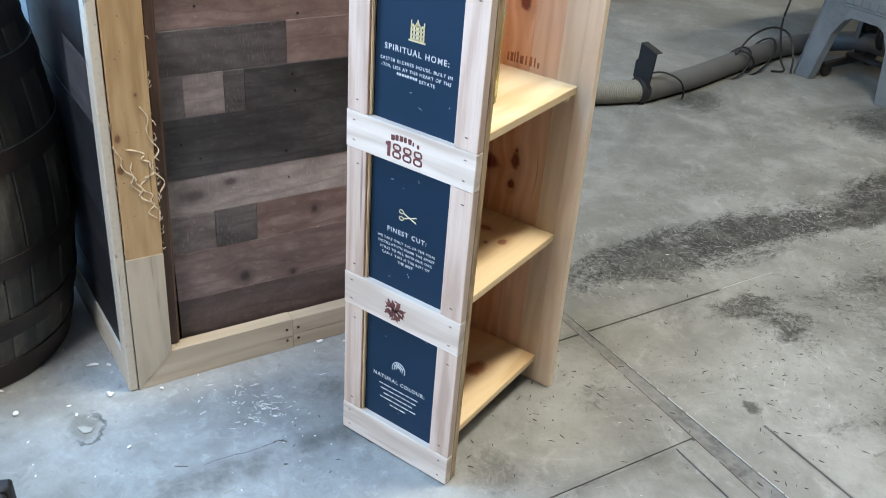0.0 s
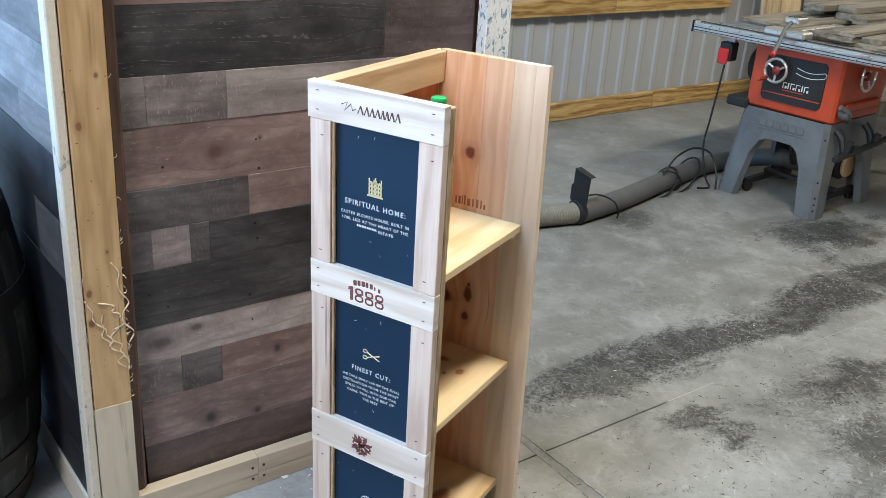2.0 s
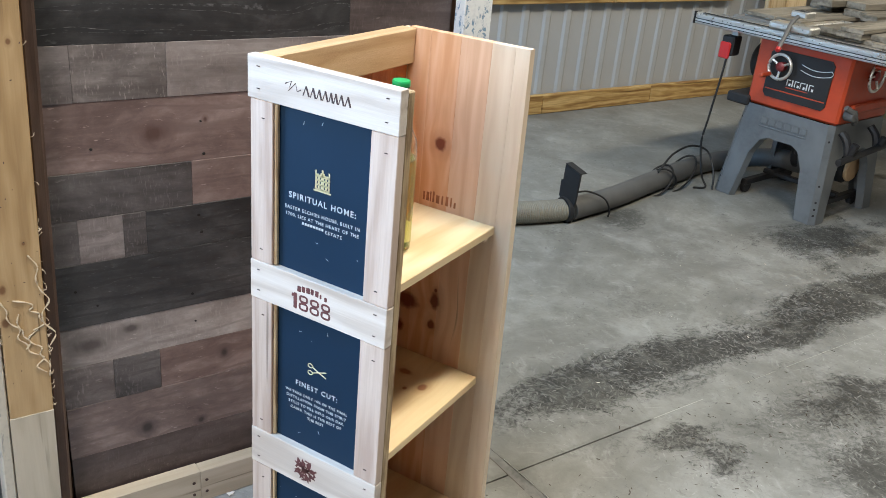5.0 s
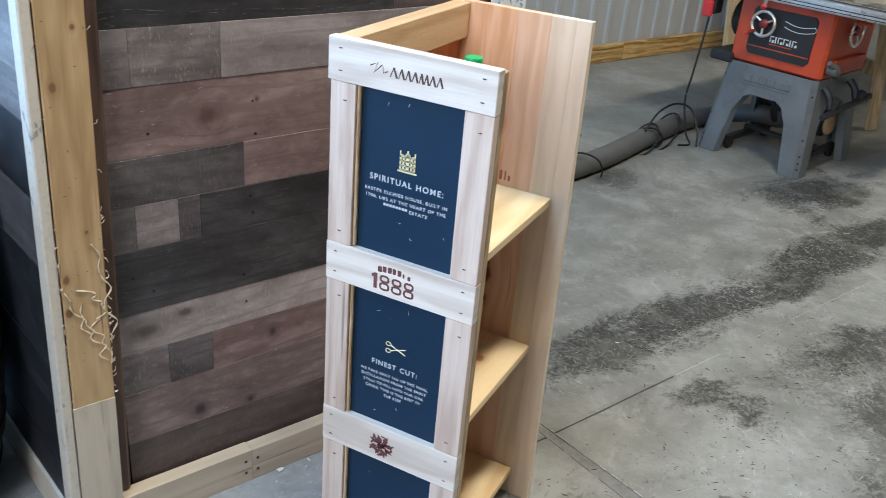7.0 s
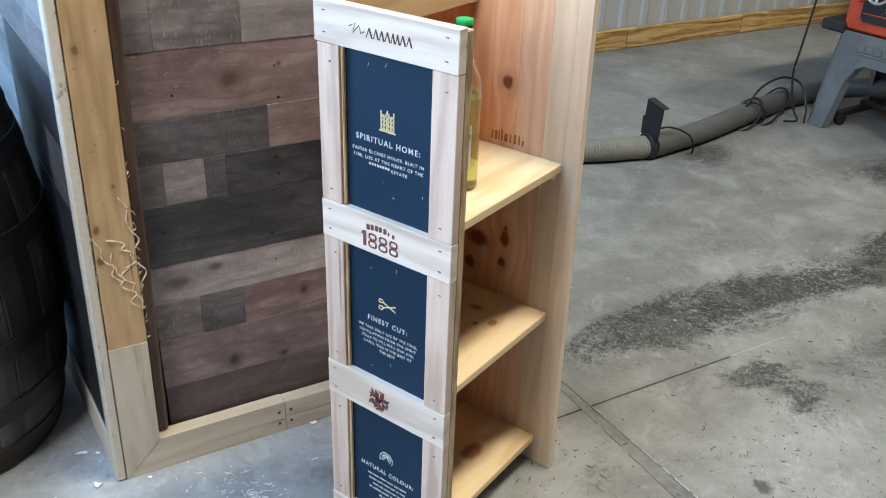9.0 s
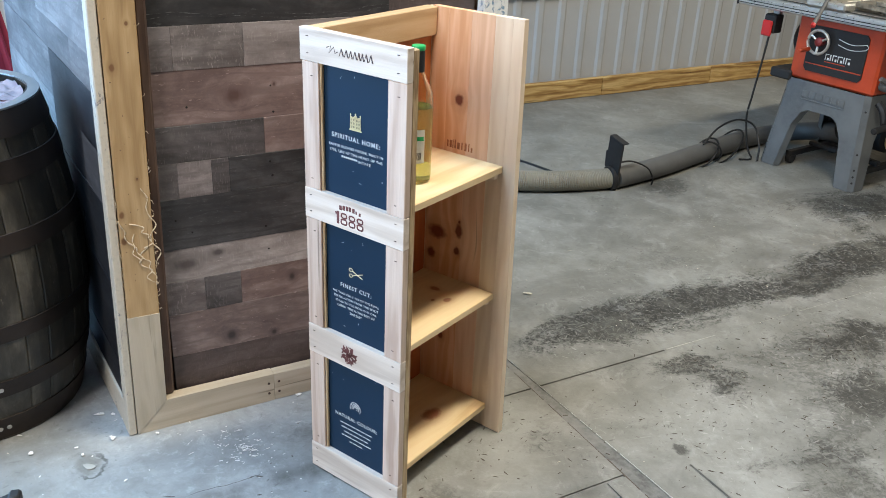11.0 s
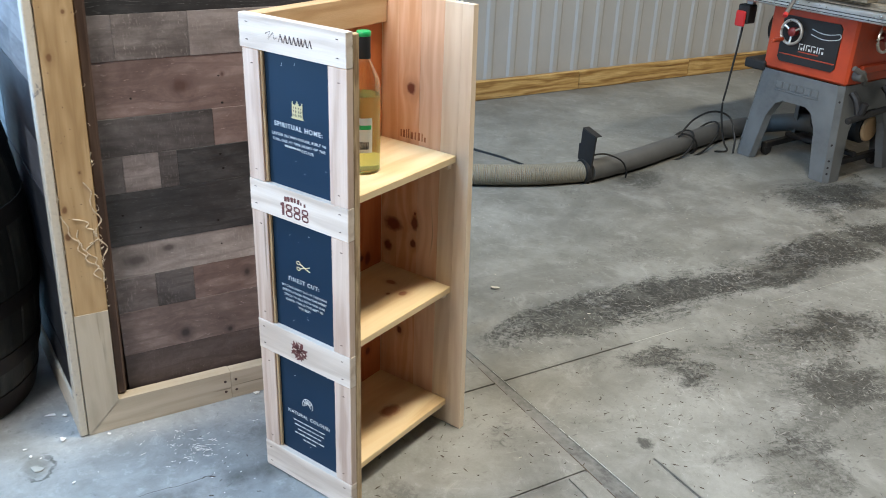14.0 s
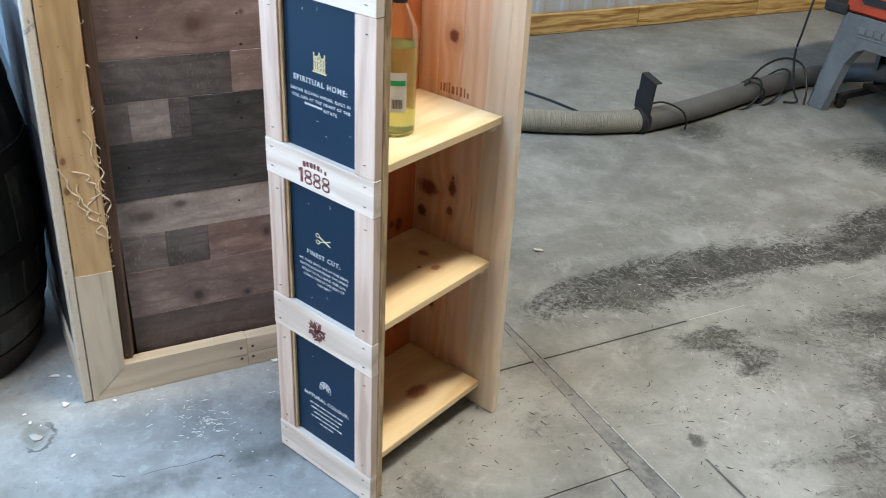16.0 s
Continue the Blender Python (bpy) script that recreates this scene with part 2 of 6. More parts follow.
def concrete():
    k = Nodes("worn_concrete")
    v = k.coords((1, 1, 1))
    sep = k.n("ShaderNodeSeparateXYZ", Vector=k.t.nodes.new("ShaderNodeTexCoord").outputs["Object"])
    fine = k.noise(v, 70, 6, 0.7)
    mid = k.noise(v, 3.4, 9, 0.66, 0.5)
    big = k.noise(v, 0.8, 4, 0.55)
    col = k.ramp(mid, [(0.30, (0.105, 0.106, 0.096)), (0.47, (0.170, 0.171, 0.157)), (0.64, (0.250, 0.252, 0.236))])
    col = k.mix(k.math("MULTIPLY", k.step(big, 0.4, 0.62), 0.35), col, (0.27, 0.27, 0.24))
    col = k.mix(k.math("MULTIPLY", k.step(fine, 0.50, 0.74), 0.22), col, (0.13, 0.13, 0.118))

    # short strokes in several directions, as dragged timber and brooms leave them
    def strokes(turns, sx, sy):
        out = None
        for turn in turns:
            mp = k.n("ShaderNodeMapping", Vector=k.t.nodes.new("ShaderNodeTexCoord").outputs["Object"])
            mp.vector_type = "TEXTURE"
            mp.inputs["Rotation"].default_value = (0, 0, radians(turn))
            mp.inputs["Location"].default_value = (turn * 0.037, turn * 0.011, 0)
            mp.inputs["Scale"].default_value = (1 / sx, 1 / sy, 1)
            one = k.noise(mp.outputs[0], 1.0, 2, 0.5)
            out = one if out is None else k.math("MAXIMUM", out, one)
        return out
    short = strokes((8, 41, 66, 97, 131, 158), 24, 100)
    longer = strokes((62, 78), 5, 130)
    dashes = strokes((20, 55, 85, 118, 150), 26, 80)
    dust = k.noise(v, 2.0, 7, 0.68, 0.6)
    col = k.mix(k.math("MULTIPLY", k.step(dust, 0.50, 0.68), 0.42), col, (0.38, 0.38, 0.36))
    # bluish daylight before the booth, put in as paler colour with fewer stains
    foot = k.step(k.math("ADD", sep.outputs[1], k.math("MULTIPLY", sep.outputs[0], 0.35)), 1.25, 0.45)
    foot = k.math("MULTIPLY", foot, k.step(k.math("SUBTRACT", sep.outputs[1], k.math("MULTIPLY", sep.outputs[0], 0.25)), -0.50, -0.02))
    daylit = k.math("MULTIPLY", foot, k.math("MULTIPLY", k.step(sep.outputs[0], 0.62, 0.38), k.step(k.noise(v, 3.4, 9, 0.72, 0.5), 0.40, 0.56)))
    col = k.mix(k.math("MULTIPLY", foot, 0.42), col, (0.40, 0.43, 0.445))
    col = k.mix(k.math("MULTIPLY", daylit, 0.42), col, (0.42, 0.447, 0.462))
    crumbs = k.noise(v, 24, 9, 0.76, 0.4)
    col = k.mix(k.math("MULTIPLY", k.math("MULTIPLY", k.step(crumbs, 0.56, 0.66), foot), 0.35), col, (0.17, 0.18, 0.185))
    col = k.mix(k.math("MULTIPLY", k.math("MULTIPLY", k.step(crumbs, 0.46, 0.37), foot), 0.40), col, (0.50, 0.53, 0.55))
    bare = k.math("SUBTRACT", 1.0, k.math("MULTIPLY", foot, 0.62))
    # brown dirt by the stand, spread wide to dim the window light there too
    earth_dim = k.math("MULTIPLY", k.step(k.math("SUBTRACT", sep.outputs[1], k.math("MULTIPLY", sep.outputs[0], 0.25)), -0.12, -0.50), k.step(k.noise(v, 2.6, 8, 0.7, 0.4), 0.30, 0.55))
    col = k.mix(k.math("MULTIPLY", earth_dim, 0.62), col, (0.150, 0.138, 0.115))
    damp = k.noise(k.coords((1.0, 0.7, 1)), 1.7, 8, 0.66, 0.9)
    col = k.mix(k.math("MULTIPLY", k.math("MULTIPLY", k.step(damp, 0.50, 0.60), 0.42), bare), col, (0.110, 0.109, 0.099))
    grit = k.math("MULTIPLY", k.step(k.noise(v, 34, 7, 0.72, 0.3), 0.56, 0.68), k.step(k.noise(v, 4.5, 6, 0.66, 0.5), 0.42, 0.58))
    col = k.mix(k.math("MULTIPLY", k.math("MULTIPLY", grit, 0.50), bare), col, (0.085, 0.084, 0.076))
    # dark trodden lanes along the wall's direction, ragged and combed through by pale strokes
    blot = k.noise(k.coords((1.0, 0.55, 1)), 4.2, 6, 0.66, 0.7)
    ragged = k.math("ADD", blot, k.math("ADD", k.math("MULTIPLY", k.math("SUBTRACT", dashes, 0.62), 0.55), k.math("MULTIPLY", k.math("SUBTRACT", fine, 0.5), 0.18)))
    combed = k.math("SUBTRACT", 1.0, k.math("MULTIPLY", k.step(short, 0.61, 0.70), 0.72))
    start = k.ramp(k.math("MULTIPLY", sep.outputs[1], 0.1), [(0.09, (0, 0, 0)), (0.135, (1, 1, 1))])
    # (centre x, y, half width, half length, strength, threshold) of the trodden lane and the single dark patches
    for cx, cy, rx, ry, power, lo in (
            (0.06, 2.75, 0.17, 1.60, 0.95, 0.36), (0.47, 1.66, 0.20, 0.20, 0.90, 0.40), (0.50, 2.40, 0.15, 0.36, 0.88, 0.40), (0.76, 2.13, 0.17, 0.24, 0.80, 0.42),
            (0.75, 2.3, 0.95, 1.3, 0.50, 0.52),
            (0.98, 1.62, 0.18, 0.30, 0.75, 0.46), (0.62, 3.1, 0.24, 0.6, 0.7, 0.45), (-0.32, 3.50, 0.36, 0.62, 0.85, 0.42), (-0.93, 2.74, 0.16, 0.24, 0.6, 0.44),
            (-0.93, 2.33, 0.13, 0.16, 0.6, 0.45), (0.50, 1.00, 0.09, 0.10, 0.62, 0.45), (0.71, 1.335, 0.035, 0.03, 0.8, 0.36), (0.077, -0.142, 0.055, 0.040, 0.5, 0.40), (0.20, 0.42, 0.10, 0.14, 0.30, 0.46), (0.62, 0.62, 0.12, 0.10, 0.4, 0.47), (1.25, 2.6, 0.35, 0.7, 0.5, 0.50), (-0.30, 2.1, 0.20, 0.35, 0.35, 0.50)):
        dx = k.math("DIVIDE", k.math("SUBTRACT", sep.outputs[0], cx), rx)
        dy = k.math("DIVIDE", k.math("SUBTRACT", sep.outputs[1], cy), ry)
        if ry > 1.5:
            dy = k.math("MULTIPLY", k.math("MAXIMUM", k.math("SUBTRACT", k.math("ABSOLUTE", dy), 0.7), 0.0), 3.3)
        away = k.math("SQRT", k.math("ADD", k.math("MULTIPLY", dx, dx), k.math("MULTIPLY", dy, dy)))
        lane = k.step(away, 1.0, 0.25)
        body = k.step(k.math("ADD", ragged, k.math("MULTIPLY", k.math("SUBTRACT", lane, 0.6), 0.24)), lo + 0.01, lo + 0.15)
        m = k.math("MULTIPLY", k.math("MULTIPLY", body, k.step(lane, 0.0, 0.3)), combed)
        soft = k.math("MULTIPLY", k.step(k.math("ADD", blot, k.math("MULTIPLY", k.math("SUBTRACT", lane, 0.5), 0.3)), lo + 0.02, lo + 0.30), k.step(lane, 0.0, 0.5))
        col = k.mix(k.math("MULTIPLY", soft, 0.50 * power), col, (0.060, 0.060, 0.054))
        col = k.mix(k.math("MULTIPLY", m, power), col, (0.020, 0.020, 0.018))
    # dirt packed along the cuts, soft shade painted along the step at x 0.735, and a brownish drag mark before the
    # booth
    cloudy = k.step(k.noise(v, 11, 5, 0.6), 0.30, 0.62)
    for axis, at, half, other, lo, hi, power in ((0, 0.735, 0.030, 1, 0.30, 1.12, 0.62), (1, 1.145, 0.045, 0, -0.2, 3.0, 0.30), (0, 0.275, 0.020, 1, 0.80, 1.75, 0.40), (0, 0.35, 0.065, 1, -0.22, 0.62, 0.75), (0, 0.215, 0.08, 1, 0.06, 0.50, 0.50), (1, 1.313, 0.014, 0, 0.77, 3.0, 0.5), (1, 1.055, 0.016, 0, 0.74, 3.0, 0.4)):
        off = k.math("DIVIDE", k.math("ABSOLUTE", k.math("SUBTRACT", sep.outputs[axis], at)), half)
        near = k.step(off, 1.0, 0.15)
        span = k.math("MULTIPLY", k.step(sep.outputs[other], lo - 0.02, lo + 0.16), k.step(sep.outputs[other], hi + 0.02, hi - 0.10))
        col = k.mix(k.math("MULTIPLY", k.math("MULTIPLY", near, k.math("MULTIPLY", cloudy, span)), power), col, (0.060, 0.058, 0.052))
    # a flaked pit with a dark broken rim, and a thin crack beside the drag mark
    px = k.math("DIVIDE", k.math("SUBTRACT", sep.outputs[0], 0.077), 0.058)
    py = k.math("DIVIDE", k.math("SUBTRACT", sep.outputs[1], -0.142), 0.042)
    away = k.math("ADD", k.math("SQRT", k.math("ADD", k.math("MULTIPLY", px, px), k.math("MULTIPLY", py, py))), k.math("MULTIPLY", k.math("SUBTRACT", k.noise(v, 22, 4, 0.6), 0.5), 1.1))
    col = k.mix(k.math("MULTIPLY", k.step(away, 0.95, 0.60), 0.55), col, (0.25, 0.25, 0.225))
    rimside = k.step(k.math("ADD", px, py), -0.7, 0.5)
    rim = k.step(k.math("ABSOLUTE", k.math("SUBTRACT", away, 0.95)), 0.13, 0.04)
    col = k.mix(k.math("MULTIPLY", rim, k.math("MULTIPLY", k.math("MULTIPLY", k.step(k.noise(v, 9, 3, 0.5), 0.36, 0.48), rimside), 0.8)), col, (0.045, 0.045, 0.042))
    wander = k.math("MULTIPLY", k.math("SUBTRACT", k.noise(v, 9, 5, 0.6), 0.5), 0.035)
    gap = k.math("ABSOLUTE", k.math("ADD", wander, k.math("SUBTRACT", sep.outputs[0], 0.304)))
    reach = k.math("MULTIPLY", k.math("GREATER_THAN", sep.outputs[1], 0.06), k.math("LESS_THAN", sep.outputs[1], 0.245))
    col = k.mix(k.math("MULTIPLY", k.math("MULTIPLY", k.step(gap, 0.004, 0.002), reach), 0.25), col, (0.48, 0.50, 0.49))
    col = k.mix(k.math("MULTIPLY", k.math("MULTIPLY", k.step(gap, 0.0022, 0.0008), reach), 0.75), col, (0.05, 0.05, 0.046))
    mottle = k.noise(v, 13, 8, 0.68, 0.4)
    col = k.mix(k.math("MULTIPLY", k.step(mottle, 0.50, 0.64), 0.26), col, (0.125, 0.125, 0.11))
    col = k.mix(k.math("MULTIPLY", k.step(k.noise(v, 9, 8, 0.72, 0.8), 0.56, 0.68), 0.38), col, (0.39, 0.39, 0.375))
    # greenish brown haze of old dirt, and small scuffs
    scuff = k.noise(k.coords((0.6, 1.0, 1)), 5.0, 7, 0.70, 0.8)
    col = k.mix(k.math("MULTIPLY", k.math("MULTIPLY", k.step(scuff, 0.52, 0.64), 0.42), bare), col, (0.16, 0.16, 0.14))
    tick = k.math("MULTIPLY", k.step(dashes, 0.69, 0.73), k.math("MULTIPLY", k.step(k.noise(v, 2.7, 4, 0.6), 0.44, 0.60), k.math("ADD", k.math("MULTIPLY", start, 0.5), 0.5)))
    col = k.mix(k.math("MULTIPLY", tick, 0.7), col, (0.07, 0.07, 0.065))
    # pale scratches
    patchy = k.math("MULTIPLY", k.step(k.noise(v, 2.1, 4, 0.6), 0.46, 0.60), k.math("ADD", k.math("MULTIPLY", start, 0.22), 0.12))
    col = k.mix(k.math("MULTIPLY", k.step(short, 0.68, 0.74), patchy), col, (0.50, 0.50, 0.47))
    col = k.mix(k.math("MULTIPLY", k.step(longer, 0.70, 0.75), 0.2), col, (0.46, 0.46, 0.43))
    rough = k.math("ADD", k.math("MULTIPLY", mid, 0.35), 0.36)
    h = k.math("ADD", k.math("MULTIPLY", mid, 0.6), k.math("ADD", k.math("MULTIPLY", fine, 0.25), k.math("MULTIPLY", mottle, 0.3)))
    return k.done(col, rough, 0, h, 0.5, 0.005)


def glass(name, color, rough=0.02):
    k = Nodes(name)
    k.bsdf.inputs["Transmission Weight"].default_value = 1.0
    k.bsdf.inputs["IOR"].default_value = 1.45
    return k.done(color, rough)


def lamp_glow(name, color, strength):
    k = Nodes(name)
    k.bsdf.inputs["Emission Color"].default_value = (*color, 1)
    k.bsdf.inputs["Emission Strength"].default_value = strength
    return k.done(color, 0.4)


M_CONCRETE = concrete()
M_JOINT = plain("joint_filler", (0.150, 0.150, 0.142), 0.85, wear=0.5, bump=0.4, scale=60)
M_DUST = plain("pale_dust", (0.36, 0.36, 0.33), 0.9)
M_CHALK = plain("white_caulk", (0.44, 0.45, 0.44), 0.8)
M_WALL = plain("painted_metal_panel", (0.39, 0.39, 0.38), 0.62, wear=0.07, bump=0.03, scale=6)
M_WALL.node_tree.nodes["Principled BSDF"].inputs["Specular IOR Level"].default_value = 0.2
M_CEIL = plain("liner_panel", (0.20, 0.20, 0.20), 0.6, wear=0.05)
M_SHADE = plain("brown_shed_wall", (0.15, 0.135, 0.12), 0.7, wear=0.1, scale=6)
M_GIRT = wood("treated_pine", (0.20, 0.09, 0.02), (0.46, 0.28, 0.09), (0.62, 0.42, 0.17), axis=1, knots=2.2, knot_color=(0.16, 0.07, 0.02), grain=0.9, fibre_mix=0.4)
M_RAIL = wood("bleached_rail_wood", (0.46, 0.375, 0.31), (0.63, 0.545, 0.47), (0.71, 0.64, 0.57), axis=0, vary=0.04, rough=0.65, grain=0.8, fibre_mix=0.2)
M_STILE = wood("pale_stile_wood", (0.40, 0.285, 0.225), (0.55, 0.43, 0.355), (0.63, 0.515, 0.435), axis=2, vary=0.06, rough=0.65)
END_KNOTS = [((x, 1.657, z), (rx, 0.05, rz)) for x, z, rx, rz in ((-0.904, 0.934, 0.0135, 0.0155), (-0.956, 0.558, 0.030, 0.020), (-0.885, 0.580, 0.012, 0.022), (-0.889, 0.519, 0.010, 0.013), (-0.975, 0.49, 0.014, 0.017), (-0.884, 0.606, 0.004, 0.005), (-0.93, 0.24, 0.009, 0.011))]
SIDE_KNOTS = [((-0.998, y, z), (0.05, ry, rz)) for y, z, ry, rz in ((1.600, 0.462, 0.012, 0.019), (1.575, 0.470, 0.008, 0.009), (1.60, 0.17, 0.010, 0.012), (1.35, 0.60, 0.010, 0.014))]
SHELF_KNOTS = [((x, y, z), (rx, ry, 0.03)) for x, y, z, rx, ry in ((-0.832, 1.545, 0.434, 0.010, 0.013), (-0.895, 1.575, 0.434, 0.018, 0.010), (-0.86, 1.52, 0.434, 0.005, 0.006), (-0.845, 1.516, 0.081, 0.022, 0.034))]
RED_KNOT = (0.13, 0.022, 0.010)
M_PINE_PALE = wood("pale_pine_board", (0.68, 0.53, 0.385), (0.75, 0.61, 0.46), (0.80, 0.67, 0.52), axis=2, vary=0.04, rough=0.5, fibre_mix=0.12)
# inner strips deepened to orange for the shade and bounce between the shelves
M_PINE_PINK = wood("pink_pine_board", (0.60, 0.305, 0.155), (0.685, 0.39, 0.225), (0.74, 0.475, 0.305), axis=2, vary=0.04, rough=0.5, grain=1.2, fibre_mix=0.10, spots=END_KNOTS, knot_color=RED_KNOT)
M_PINE_PINK2 = wood("rosy_pine_board", (0.65, 0.395, 0.245), (0.72, 0.47, 0.315), (0.78, 0.545, 0.385), axis=2, vary=0.04, rough=0.5, fibre_mix=0.12, spots=END_KNOTS, knot_color=RED_KNOT)
M_PINE_KNOTTY = wood("knotty_pale_pine", (0.62, 0.335, 0.18), (0.69, 0.405, 0.24), (0.75, 0.485, 0.315), axis=2, vary=0.04, rough=0.5, fibre_mix=0.12, spots=END_KNOTS, knot_color=RED_KNOT)
M_CEDAR = wood("knotty_cedar_board", (0.40, 0.095, 0.026), (0.46, 0.125, 0.036), (0.51, 0.16, 0.050), axis=2, rough=0.5, spots=SIDE_KNOTS, knot_color=RED_KNOT, fibre_mix=0.15)
M_SHELF = wood("yellow_plywood", (0.68, 0.48, 0.25), (0.78, 0.60, 0.35), (0.82, 0.66, 0.42), axis=1, vary=0.03, rough=0.5, grain=0.7, fibre_mix=0.12, spots=SHELF_KNOTS, knot_color=(0.30, 0.10, 0.04))
# side rail wood, darkened because its inner face lies in shade
M_SIDERAIL = wood("shaded_side_rail", (0.46, 0.29, 0.15), (0.54, 0.36, 0.20), (0.60, 0.42, 0.25), axis=1, vary=0.04, rough=0.5, fibre_mix=0.15)
M_PLYEDGE = wood("plywood_edge", (0.24, 0.15, 0.08), (0.45, 0.32, 0.18), (0.60, 0.46, 0.28), axis=2, vary=0.05, grain=3.0)
M_STAMP = plain("faded_stamp_ink", (0.30, 0.11, 0.045), 0.6, wear=0.35, scale=120)
M_NAVY = plain("navy_printed_panel", (0.006, 0.023, 0.051), 0.55, wear=0.15, bump=0.02, scale=9)
M_NAVY.node_tree.nodes["Principled BSDF"].inputs["Specular IOR Level"].default_value = 0.18
M_PRINT = plain("white_print", (0.58, 0.61, 0.62), 0.5, wear=0.04)
M_GOLD = plain("gold_print", (0.70, 0.61, 0.36), 0.45, wear=0.06)
M_BRAND = plain("burnt_mark", (0.060, 0.032, 0.027), 0.7, wear=0.3)
M_SCORCH = plain("maroon_scorch", (0.105, 0.030, 0.028), 0.7, wear=0.4, scale=220)
M_TRIM_RAW = wood("raw_trim_board", (0.30, 0.19, 0.085), (0.41, 0.275, 0.135), (0.50, 0.355, 0.19), axis=2, knots=0, vary=0.03, fibre_mix=0.16, spots=[((0.0, y, z), (0.05, ry, rz)) for y, z, ry, rz in ((0.012, 0.585, 0.007, 0.011), (0.012, 0.655, 0.006, 0.010), (0.055, 0.745, 0.003, 0.004), (0.02, 1.02, 0.006, 0.010), (0.06, 1.12, 0.004, 0.005))], knot_color=(0.16, 0.075, 0.03))
M_TRIM_GREY = wood("greyed_trim_board", (0.385, 0.34, 0.265), (0.45, 0.40, 0.315), (0.51, 0.46, 0.37), axis=2, vary=0.04, fibre_mix=0.12)
M_TRIM_BASE = wood("base_trim_board", (0.42, 0.36, 0.275), (0.485, 0.425, 0.33), (0.54, 0.48, 0.385), axis=1, vary=0.05, fibre_mix=0.12)


def peeling(name, coat, under, lo, hi, scale=22.0):
    """Old paint that has come off in ragged patches and shows another coat below."""
    k = Nodes(name)
    n = k.noise(k.coords((1, 1, 0.55)), scale, 8, 0.72, 0.5)
    m = k.step(n, lo, hi)
    fine = k.noise(k.coords((1, 1, 1)), 90, 4, 0.6)
    col = k.mix(m, tuple(0.94 * c for c in coat), under)
    col = k.mix(k.math("MULTIPLY", k.step(fine, 0.5, 0.75), 0.25), col, tuple(0.6 * c for c in under))
    return k.done(col, k.math("ADD", k.math("MULTIPLY", m, 0.15), 0.5), 0, k.math("SUBTRACT", 1.0, m), 0.5, 0.0015)


M_TRIM_BLUE = peeling("peeling_blue_trim", (0.74, 0.77, 0.78), (0.18, 0.29, 0.40), 0.55, 0.58, 60.0)
M_TRIM_WHITE = peeling("peeling_white_trim", (0.56, 0.52, 0.44), (0.26, 0.25, 0.25), 0.60, 0.63, 30.0)
M_GLUE = plain("dried_glue", (0.60, 0.50, 0.36), 0.35)
M_STRIP = wood("dark_edge_strip", (0.06, 0.03, 0.018), (0.12, 0.062, 0.038), (0.19, 0.11, 0.07), axis=2)
M_HOLE = plain("dark_hole", (0.012, 0.010, 0.009), 0.9)
M_EDGE = wood("brown_edge_strip", (0.040, 0.021, 0.014), (0.078, 0.045, 0.032), (0.13, 0.085, 0.062), axis=2, weather=(0.09, 0.052, 0.034))
RED_BOARD = ((0.088, 0.058, 0.053), (0.150, 0.105, 0.097), (0.225, 0.172, 0.160))


